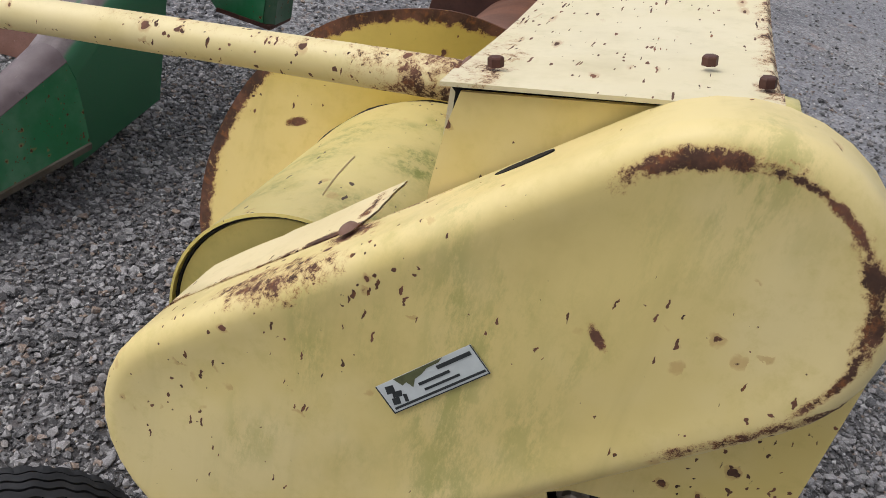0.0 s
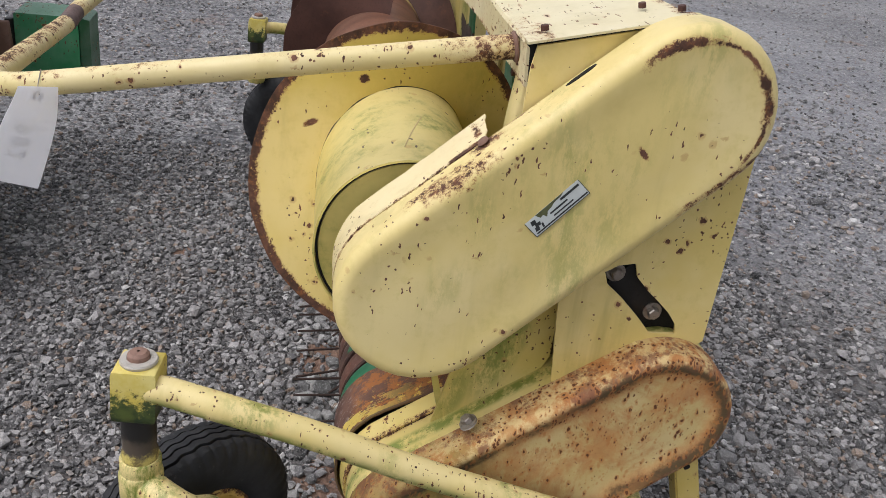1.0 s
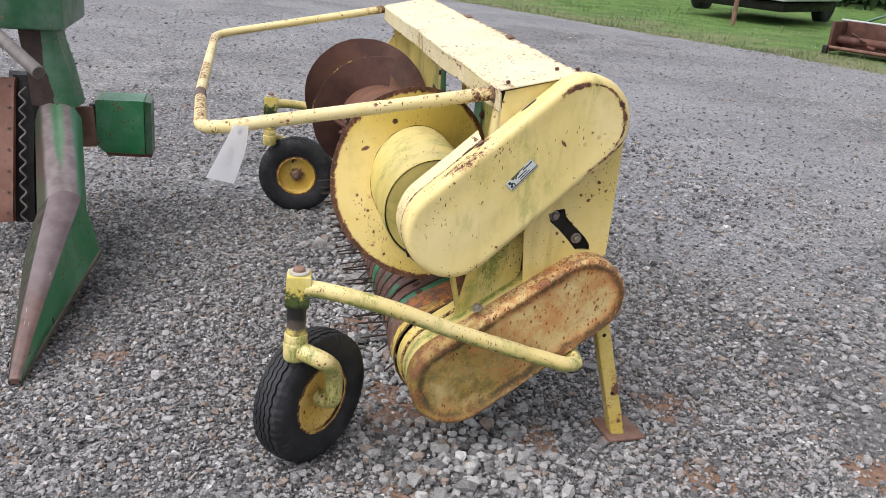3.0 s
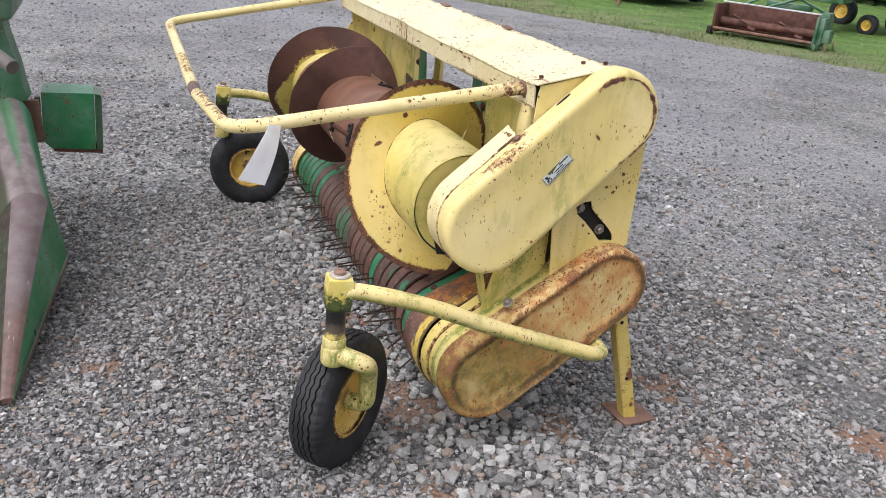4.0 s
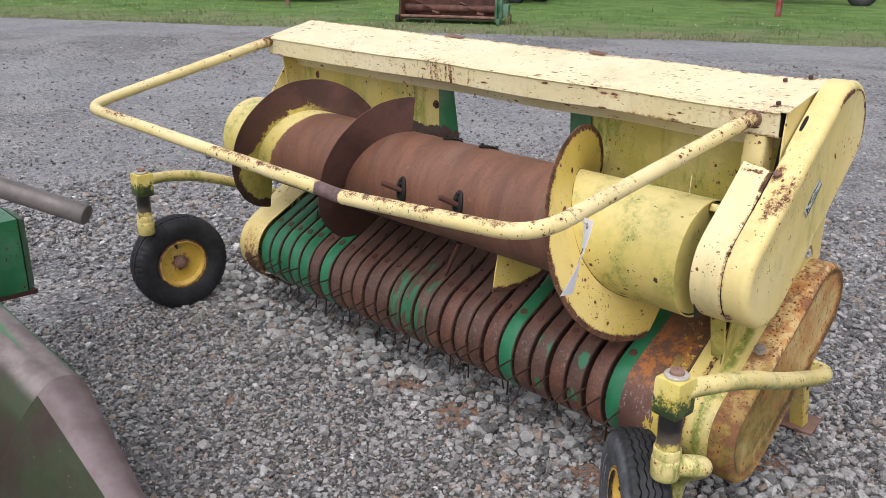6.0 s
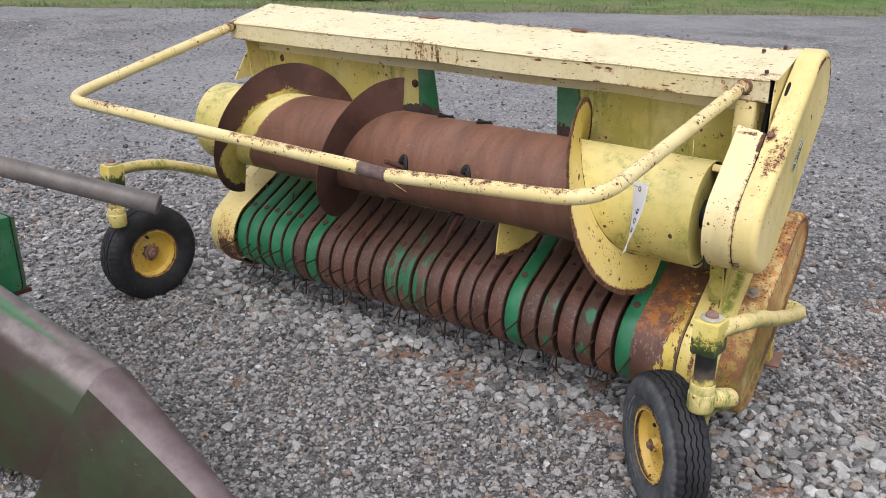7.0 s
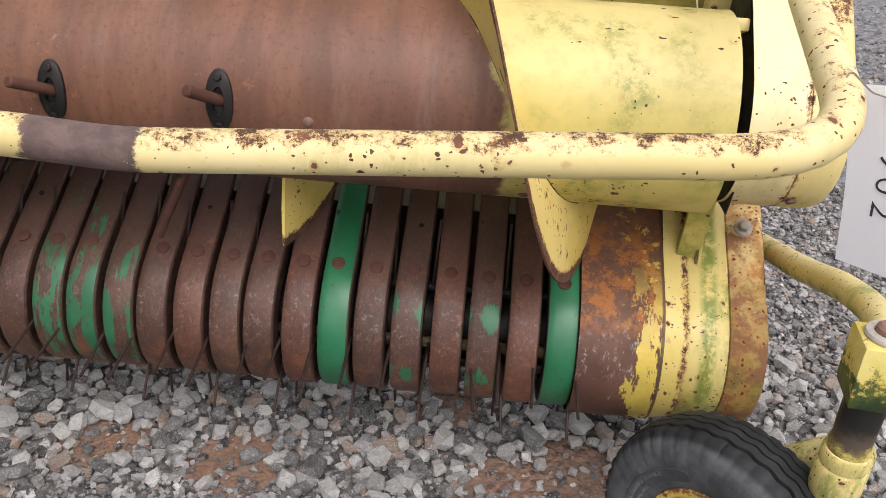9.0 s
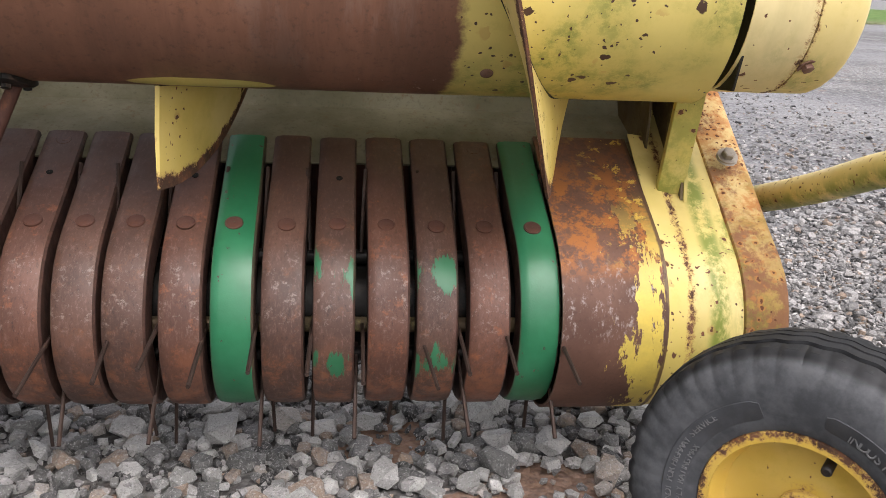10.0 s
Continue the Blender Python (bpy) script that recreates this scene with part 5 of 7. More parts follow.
far_drum_mat = paint("worn_yellow_drum", (0.62, 0.48, 0.16), chips=0.4, patches=0.2, moss=0.1, extra=lambda g: g.step(g.axes()[2], 0.40, 0.22, 0, 0.8))
build_lower_end()


def band_x(k):
    """Where the bands sit along the reel, slightly uneven."""
    return -0.264 - 0.0680 * k if k < 7 else -0.672 - 0.0655 * (k - 6)


def build_bands():
    bm = bmesh.new()
    line = band_line(RR)
    rows = []
    pts = [Vector((0, y, z)) for y, z in line]
    for i, p in enumerate(pts):
        d = (pts[min(i + 1, len(pts) - 1)] - pts[max(i - 1, 0)]).normalized()
        n = Vector((0, -d.z, d.y))
        if n.dot(p - Vector((0, RY, RZ))) < 0:
            n = -n
        ring = []
        for x, h in ((-0.0275, -0.042), (-0.0275, -0.004), (-0.0246, -0.0008), (-0.015, 0.0012), (0.015, 0.0012), (0.0246, -0.0004), (0.0275, -0.004), (0.0275, -0.042), (0.0246, -0.042), (0.0246, -0.005), (-0.0246, -0.005), (-0.0246, -0.042)):
            ring.append(p + n * h + Vector((x, 0, 0)))
        rows.append(ring)
    loft(rows, bm=bm)
    skins = {k: band_rust for k in range(27)}
    skins.update({k: band_green for k in (0, 6, 20, 22, 23, 24, 25, 26)})
    skins.update({k: band_worn for k in (2, 4)})
    skins.update({k: band_streaked for k in (12, 13, 14)})
    skins.update({k: band_red for k in (1, 3, 7, 10, 17)})
    base = mesh_of("band", bm, band_rust)
    meshes = {}
    for mat in (band_rust, band_green, band_worn, band_streaked, band_red):
        meshes[mat.name] = base.copy()
        meshes[mat.name].materials[0] = mat
    heads = bmesh.new()
    m = Vector((0, -0.44, 0.9)).to_track_quat("Z", "Y").to_matrix().to_4x4()
    lathe([(0.0125, -0.001), (0.0125, 0.0012), (0.0105, 0.0022), (0.0095, 0.0016), (0.0035, 0.0020), (0.0005, 0.0020)], m, 20, heads)
    head = mesh_of("bolt", heads, rust_dark)
    pit = bmesh.new()
    lathe([(0.0048, -0.001), (0.0048, 0.0010), (0.0005, 0.0010)], m, 12, pit)
    pit = mesh_of("hole", pit, void)
    words = {band_green.name: "green-painted pickup band", band_worn.name: "rusty band with scraps of green paint", band_streaked.name: "rusty band streaked with green paint"}
    for k in range(27):
        x = band_x(k)
        mat = skins[k]
        tilt = random.uniform(-0.6, 0.6)
        band = shared("band", meshes[mat.name], pickup, pose(x, 0, random.uniform(-0.002, 0.002), 0, 0, tilt), words.get(mat.name, ""))
        for y, z in ((-0.207, 0.4105), (-0.049, 0.4875)):
            shared("bolt", head, band, pose(x + random.uniform(-0.002, 0.002), y + random.uniform(-0.003, 0.003), z))
        if k in (3, 4, 6, 7, 10, 13, 15, 20, 23):
            shared("hole", pit, band, pose(x + random.uniform(-0.003, 0.003), -0.118, 0.4545), "small punched hole")


build_bands()


def build_tines():
    def tine(name, a, b, bend):
        bm = bmesh.new()
        pipe([a, (0, (a[1] + b[1]) / 2, (a[2] + b[2]) / 2 + bend), b], 0.0029, 0.03, 6, bm, True, 0.0, 0.04)
        return mesh_of(name, bm, tine_steel)
    kinds = (tine("tine", (0, RY, RZ + 0.005), (0, -0.398, 0.272), 0.006),
             tine("tine", (0, RY + 0.01, RZ), (0, -0.150, 0.046), 0.0),
             tine("tine", (0, -0.17, 0.36), (0, -0.112, 0.468), 0.0),
             tine("tine", (0, RY, RZ), (0, -0.305, 0.13), 0.0))
    for k in range(28):
        x = band_x(k) + 0.033
        for i, me in enumerate(kinds):
            if i == 3 and k % 2 or i == 1 and k % 3 == 1:
                continue
            m = pose(x + random.uniform(-0.006, 0.006), RY, RZ, random.gauss(0, 3.0), random.gauss(0, 3.0), random.gauss(0, 3.5)) @ pose(0, -RY, -RZ)
            shared("tine", me, pickup, m)
    # thick black core added to block light inside the reel
    bm = bmesh.new()
    rod(bm, (-2.10, RY, RZ), (-0.06, RY, RZ), 0.062, 20)
    part("reel_light_block", bm, black_steel, pickup)
    bm = bmesh.new()
    sheet([(-0.03, 0.478), (0.0, 0.40), (0.005, 0.30), (-0.02, 0.21), (-0.075, 0.15)], 0.003, -2.11, -0.06, bm, 8, 0.004)
    part("rear_stripper", bm, rust_dark, pickup, "dark sheet behind the reel")
    for a in (180, 270, 92, 225):
        bm = bmesh.new()
        y, z = RY + 0.075 * math.cos(radians(a)), RZ + 0.075 * math.sin(radians(a))
        rod(bm, (-2.08, y, z), (-0.10, y, z), 0.011, 10)
        part("tine_bar", bm, rust_grime if a == 180 else black_steel, pickup)


build_tines()


def build_guard_bar():
    pts = [(-0.053, -0.070, 1.112), (-0.058, -0.12, 1.104), (-0.118, -0.885, 0.962), (-0.72, -0.912, 0.928), (-0.80, -0.915, 0.935), (-2.135, -0.905, 0.955), (-2.168, -0.10, 1.118), (-2.170, -0.06, 1.125)]
    bar = part("guard_bar", pipe(pts, 0.0188, 0.11, 20, dent=0.02), yellow_bar, pickup, "bent yellow tubular guard bar with chipped paint")
    bm = bmesh.new()
    m = Matrix.Translation((-0.053, -0.087, 1.1095)) @ Vector((0.03, -1, -0.2)).to_track_quat("Z", "Y").to_matrix().to_4x4()
    lathe([(0.019, 0.0), (0.0235, 0.001), (0.0240, 0.003), (0.0215, 0.006), (0.019, 0.007)], m, 24, bm)
    part("weld_ring", bm, rust_plate, bar, "rusty weld ring where the bar meets the hood")


build_guard_bar()


def build_leg():
    a, b = Vector((0.008, 0.318, 0.42)), Vector((0.002, 0.437, 0.012))
    d = (b - a).normalized()
    u = Vector((1, 0, 0))
    v = d.cross(u)
    rings = [[p + u * sx * 0.0225 + v * sy * 0.0225 for sx, sy in ((-1, -1), (1, -1), (1, 1), (-1, 1))] for p in (a, b)]
    bm = loft(rings)
    bmesh.ops.bevel(bm, geom=bm.edges[:], offset=0.003, segments=2, affect="EDGES")
    leg = part("stand_leg", bm, yellow_leg, pickup, "chipped yellow square-tube parking leg")
    for t in (0.08, 0.595):
        bm = bmesh.new()
        p = a.lerp(b, t) + Vector((0.0223, 0, 0))
        rod(bm, p - Vector((0.002, 0, 0)), p + Vector((0.0008, 0, 0)), 0.0065, 14)
        part("pin_hole", bm, void, leg)
    bm = bmesh.new()
    box(bm, (-0.012, 0.450, 0.019), (0.135, 0.135, 0.008), 0.002, pose(0, 0, 0, -2, 2, 8))
    part("foot_plate", bm, rust_plate, leg, "flat rusty foot plate")


yellow_leg = paint("chipped_leg_enamel", (0.60, 0.45, 0.10), chips=1.6, patches=1.35, moss=0.2)
build_leg()


def tyre_profile():
    """(radius, height) round a 4.80-8 rib tyre, bead to bead."""
    half = [(0.104, 0.038), (0.112, 0.047), (0.122, 0.0505), (0.145, 0.0575), (0.165, 0.0585), (0.180, 0.055), (0.189, 0.0500), (0.1925, 0.0465), (0.1975, 0.0435)]
    tread = [(0.2005, 0.040), (0.2020, 0.027), (0.1955, 0.0262), (0.1955, 0.0232), (0.2045, 0.0224), (0.2055, 0.0095), (0.1985, 0.0088), (0.1985, 0.0062)]
    up = half + tread
    return up + [(0.2058, 0.0054), (0.2058, -0.0054)] + [(r, -h) for r, h in reversed(up)]


def build_caster(side, spindle, yaw, mirror, arm, lateral, trail, lean):
    """A caster: arm, pivot block, curved fork, ribbed tyre on a pressed rim."""
    sx, sy = spindle
    az = radians(yaw)
    ex = Vector((math.cos(az), math.sin(az), 0))
    ey = Vector((-math.sin(az), math.cos(az), 0)) * mirror
    s = Vector((sx, sy, 0))
    up = Vector((0, 0, 1))
    tilt = Vector((0, lean, 0))
    top = s + up * 0.635
    arm_part = part("caster_arm", pipe(arm, 0.0228, 0.09, 20, dent=0.03), yellow_arm, pickup, "curved yellow caster arm")
    u, v = Vector((0.996, -0.09, 0)), Vector((0.09, 0.996, 0))
    bm = bmesh.new()
    rows = []
    for z, k in ((0.533, 0.88), (0.537, 0.97), (0.545, 1.0), (0.616, 1.0), (0.623, 0.96), (0.625, 0.88)):
        rows.append([s + tilt * (z - 0.5) + u * (0.033 * k * a) + v * (0.033 * k * b) + up * z for a, b in ((-1, -1), (1, -1), (1, 1), (-1, 1))])
    loft(rows, bm=bm)
    part("pivot_block", bm, yellow_block, arm_part, "mossy yellow pivot block blackened by grease")
    bm = bmesh.new()
    lathe([(0.004, 0.0), (0.0275, 0.0), (0.0285, 0.004), (0.027, 0.007), (0.018, 0.008), (0.016, 0.006)], Matrix.Translation(s + up * 0.6255 + tilt * 0.12), 28, bm)
    cap = part("cap_washer", bm, washer_steel, arm_part, "worn steel washer")
    bm = bmesh.new()
    lathe([(0.0165, 0.006), (0.0162, 0.014), (0.012, 0.018), (0.002, 0.0185)], Matrix.Translation(s + up * 0.6255 + tilt * 0.12), 28, bm)
    part("pin_end", bm, rust_plate, cap, "rusty pin end")
    bm = bmesh.new()
    lathe([(0.026, 0.0), (0.0285, 0.004), (0.0285, 0.03), (0.026, 0.036), (0.027, 0.062), (0.0268, 0.125)], Matrix.Translation(s + up * 0.430), 28, bm, True)
    part("spindle", bm, neck_mat, arm_part, "greasy black spindle")
    wheel = Vector((s.x - (0.010 if mirror > 0 else 0.0), s.y, 0.205 - (0.015 if mirror > 0 else 0.006))) + ex * lateral + ey * trail
    fork = part("fork", pipe([s + up * 0.400 - ex * 0.012, s + up * 0.397 + ex * 0.03, s + up * 0.384 + ex * 0.098 + ey * trail * 0.15, wheel + ex * 0.094 + up * 0.12 + ey * -0.01, wheel + ex * 0.086 + up * 0.01, wheel + ex * 0.030], 0.0262, 0.06, 20, dent=0.03), yellow_arm, pickup, "curved yellow wheel fork")
    bm = bmesh.new()
    lathe([(0.022, 0.0), (0.0310, 0.003), (0.0345, 0.010), (0.0350, 0.050), (0.0335, 0.056), (0.0320, 0.058), (0.0325, 0.064), (0.0325, 0.080), (0.0305, 0.083), (0.027, 0.084)], Matrix.Translation(s + up * 0.364), 28, bm, True)
    part("collar", bm, yellow_arm, fork)
    m = Matrix((( ex.x, ey.x, 0, 0), (ex.y, ey.y, 0, 0), (0, 0, 1, 0), (0, 0, 0, 1)))
    frame_m = Matrix.Translation(wheel) @ m @ Matrix(((0, 0, 1, 0), (1, 0, 0, 0), (0, 1, 0, 0), (0, 0, 0, 1)))
    tyre = part("tyre", tread_mesh(frame_m), rubber_skin(tuple(wheel), tuple(ex), 0.72 if mirror > 0 else 0.0), pickup, "black ribbed industrial tyre", 30)
    rim_prof = [(0.0975, 0.047), (0.108, 0.047), (0.111, 0.042), (0.1085, 0.036), (0.100, 0.033), (0.092, 0.018), (0.090, 0.012), (0.080, 0.008), (0.050, 0.006), (0.044, 0.010), (0.030, 0.012), (0.001, 0.012)]
    bm = bmesh.new()
    lathe(rim_prof, frame_m, 48, bm)
    lathe([(r, -h) for r, h in rim_prof[:-1]] + [(0.001, -0.012)], frame_m, 48, bm)
    c, axis = tuple(wheel), tuple(ex)

    def rim_rust(g):
        d = g.axle(c, axis)
        edge = g.step(d, 0.096, 0.106, 0, 0.85 if mirror < 0 else 0.62)
        return g.most(edge, g.step(d, 0.055, 0.025, 0, 0.6 if mirror < 0 else 0.2))

    rim_mat = paint("yellow_wheel_enamel", (0.64, 0.42, 0.06), chips=0.95 if mirror < 0 else 0.7, patches=0.75 if mirror < 0 else 0.45, moss=0.0, extra=rim_rust)
    rim = part("rim", bm, rim_mat, pickup, "rust-spotted yellow pressed wheel rim")
    bm = bmesh.new()
    lathe([(0.030, -0.011), (0.029, -0.019), (0.022, -0.022), (0.021, -0.034), (0.018, -0.037), (0.001, -0.037)], frame_m, 24, bm)
    part("hub", bm, rim_mat if mirror > 0 else rust_plate, rim, "yellow hub with chipped paint" if mirror > 0 else "rusty hub")
    bm = bmesh.new()
    hex_bolt(bm, frame_m @ Vector((0, 0, -0.037)), -ex, 0.011, 0.010)
    part("axle_nut", bm, rust_plate, rim, "rusty axle nut")
    bm = bmesh.new()
    p = frame_m @ Vector((-0.02, 0.082, -0.014))
    rod(bm, p, frame_m @ Vector((-0.022, 0.078, -0.048)), 0.006, 12, 0.002)
    part("valve", bm, black_steel, rim, "black valve stem")
    if mirror > 0:
        sidewall_words(frame_m, tyre)
    return tyre, frame_m


def tread_mesh(m):
    """The tyre, with wavy circumferential grooves."""
    prof, n = tyre_profile(), 288
    rings = []
    for r, h in prof:
        ring = []
        for i in range(n):
            a = 2 * math.pi * i / n
            w = 0.0022 * math.sin(a * 36) if r > 0.194 and abs(h) < 0.035 else 0.0
            slot = (i + int(2 * noise.noise((i * 0.9, 1, 2)))) % 6 < 2
            k = r - (0.0028 if slot and 0.186 < r < 0.2012 else 0.0)
            dip = math.copysign(0.0008, h) if slot and 0.16 < r < 0.186 else 0.0
            ring.append(m @ Vector((k * math.cos(a), k * math.sin(a), h + w - dip)))
        rings.append(ring)
    return loft(rings, False, False)


def sidewall_words(m, tyre):
    """Raised words round the outer sidewall, letter by letter, on low pads."""
    def wall(r):
        return -0.0505 - (r - 0.122) / 0.023 * 0.007

    for a0, a1, r0, r1 in ((84, 10, 0.1265, 0.1475), (196, 112, 0.1235, 0.1480), (-94, -168, 0.1265, 0.1475)):
        bm = bmesh.new()
        rings = []
        for k in range(25):
            t = radians(a0 + (a1 - a0) * k / 24)
            cut = 0.003 if k in (0, 24) else 0.0
            ring = [(r0 + cut, 0.0), (r0 + 0.001 + cut, -0.0009), (r1 - 0.001 - cut, -0.0009), (r1 - cut, 0.0)]
            rings.append([m @ Vector((-math.cos(t) * q, math.sin(t) * q, wall(q) + h)) for q, h in ring])
        loft(rings, bm=bm)
        part("label_pad", bm, rubber_pad, tyre, "low moulded label pad")
    for body, radius, start, size in (("INDUSTRIAL", 0.134, 74, 0.0115), ("NOT FOR HIGHWAY SERVICE", 0.140, 189, 0.0088), ("PLY RATING MAX", 0.128, 189, 0.0085), ("INDUSTRIAL", 0.134, -104, 0.0115)):
        bm = bmesh.new()
        theta = radians(start)
        for ch in body:
            step = size * (0.42 if ch in "I " else 0.74)
            if ch != " ":
                txt = bpy.data.curves.new("letter", "FONT")
                txt.body, txt.size, txt.align_x, txt.extrude = ch, size * 1.25, "CENTER", 0.0007
                tmp = new("letter", txt)
                me = bpy.data.meshes.new_from_object(tmp)
                bpy.data.objects.remove(tmp)
                mid = theta - step / 2 / radius
                out, run = Vector((-math.cos(mid), math.sin(mid), 0)), Vector((-math.sin(mid), -math.cos(mid), 0))
                p = out * (radius - size * 0.4) + Vector((0, 0, wall(radius) - 0.0011))
                g = Matrix(((run.x, out.x, 0, p.x), (run.y, out.y, 0, p.y), (0, 0, -1, p.z), (0, 0, 0, 1)))
                me.transform(m @ g)
                bm.from_mesh(me)
                bpy.data.meshes.remove(me)
            theta -= step / radius
        part("lettering", bm, rubber_worn, tyre, "raised moulded lettering")


rubber_pad = plain("dull_rubber_pad", (0.072, 0.076, 0.084), 0.6, 0.3, 40)
rubber_worn = plain("rubbed_rubber", (0.17, 0.172, 0.178), 0.6, 0.3, 40)
def block_skin():
    """Bright enamel on the pivot, its lower half soaked dark green with old grease and moss."""
    g = Graph("greasy_yellow_block")
    col = g.mix(g.step(g.noise(22, 5, 0.6), 0.35, 0.7), (0.58, 0.46, 0.09), (0.66, 0.57, 0.20))
    low = g.math("ADD", g.axes()[2], g.math("MULTIPLY", g.math("SUBTRACT", g.noise(48, 6, 0.75), 0.5), 0.17))
    dark = g.mix(g.step(g.noise(30, 4, 0.6), 0.4, 0.65), (0.022, 0.040, 0.014), (0.075, 0.10, 0.022))
    col = g.mix(g.step(low, 0.588, 0.566), col, dark)
    col = g.mix(g.step(g.noise(70, 6, 0.8), 0.60, 0.66, 0, 0.9), col, (0.09, 0.045, 0.02))
    g.bump(g.noise(60, 5, 0.7), 0.5, 0.002)
    return g.done(col, 0.55, 0.0, 0.4)


def neck_skin():
    """Bare spindle, black at the top, smeared with brown grease and old yellow paint lower down."""
    g = Graph("greasy_spindle")
    z = g.math("ADD", g.axes()[2], g.math("MULTIPLY", g.math("SUBTRACT", g.noise(26, 5, 0.7), 0.5), 0.05))
    col = g.mix(g.step(z, 0.500, 0.480), (0.014, 0.013, 0.012), (0.075, 0.058, 0.042))
    col = g.mix(g.step(z, 0.468, 0.458), col, g.mix(g.step(g.noise(40, 6, 0.75), 0.42, 0.6), (0.56, 0.46, 0.13), (0.16, 0.12, 0.04)))
    g.bump(g.noise(80, 4, 0.7), 0.4, 0.001)
    return g.done(col, 0.42, 0.0, 0.5)


yellow_block, neck_mat = block_skin(), neck_skin()
near_arm = [(0.094, -0.630, 0.578), (0.115, -0.585, 0.590), (0.142, -0.49, 0.578), (0.150, -0.36, 0.540), (0.150, -0.19, 0.470), (0.150, 0.02, 0.398), (0.146, 0.16, 0.352), (0.132, 0.205, 0.346), (0.02, 0.215, 0.346)]
near_tyre, near_frame = build_caster("near", (0.094, -0.626), 44, 1, near_arm, -0.027, 0.105, 0.04)
far_arm = [(-2.328, -0.636, 0.578), (-2.345, -0.59, 0.588), (-2.37, -0.50, 0.580), (-2.375, -0.36, 0.557), (-2.372, -0.19, 0.497), (-2.37, 0.02, 0.405), (-2.366, 0.16, 0.355), (-2.35, 0.205, 0.349), (-2.20, 0.215, 0.346)]
build_caster("far", (-2.328, -0.636), 172, -1, far_arm, 0.055, 0.145, 0.04)

# ---- the card on the bar ----
def build_tag():
    tag = thing("price_tag", (-0.10, -0.80, 0.95), "white card tag with a handwritten number, hung from the bar", "tag")
    bm = bmesh.new()
    rows = []
    w, n = 0.076, 10

    def across(t):
        yaw = radians(-38 - 36 * t)
        c = Vector((-0.062 - 0.005 * t + 0.006 * math.sin(t * 3), -0.777 - 0.056 * t ** 1.2, 0.990 - 0.156 * t))
        half = w / 2 * (0.84 + 0.16 * min(1, t * 3))
        return c, Vector((math.cos(yaw), math.sin(yaw), 0.20 + 0.10 * t)), half

    for k in range(n + 1):
        c, e, half = across(k / n)
        rows.append([c - e * half, c + e * half])
    loft([r + [p + Vector((0.0005, 0.0005, 0)) for p in reversed(r)] for r in rows], bm=bm)
    card = part("card", bm, paper, tag, "creased white card")
    bm = bmesh.new()
    c, e, _ = across(0.09)
    face = (across(0.15)[0] - c).cross(e).normalized()
    face = -face if face.y > 0 else face
    ring = Matrix.Translation(c + face * 0.0006) @ face.to_track_quat("Z", "Y").to_matrix().to_4x4()
    lathe([(0.0042, 0.0), (0.0044, 0.0012), (0.0066, 0.0012), (0.0072, 0.0)], ring, 20, bm)
    part("eyelet", bm, rust_plate, card)
    bm = bmesh.new()
    pipe([rows[0][0].lerp(rows[0][1], 0.5) + Vector((0, 0, -0.012)), (-0.085, -0.785, 0.985), (-0.108, -0.785, 1.004), (-0.122, -0.80, 0.985)], 0.0008, 0.006, 6, bm)
    part("wire", bm, bolt_steel, tag)
    txt = bpy.data.curves.new("number", "FONT")
    txt.body, txt.size, txt.align_x, txt.align_y = "902", 0.034, "CENTER", "CENTER"
    txt.extrude, txt.offset, txt.space_character = 0.0004, -0.0006, 1.3
    tmp = new("number", txt)
    me = bpy.data.meshes.new_from_object(tmp)
    bpy.data.objects.remove(tmp)
    me.materials.append(ink)
    # the number follows the card's twist, reading downwards
    for v in me.vertices:
        c, e, half = across(0.54 + v.co.x / 0.165)
        down = across(0.6)[0] - across(0.5)[0]
        face = down.cross(e).normalized()
        face = -face if face.y > 0 else face
        v.co = c + e * (v.co.y + 0.004) + face * (0.0012 + v.co.z)
    m = Matrix()
    shared("number", me, card, m, "black handwritten number")


build_tag()


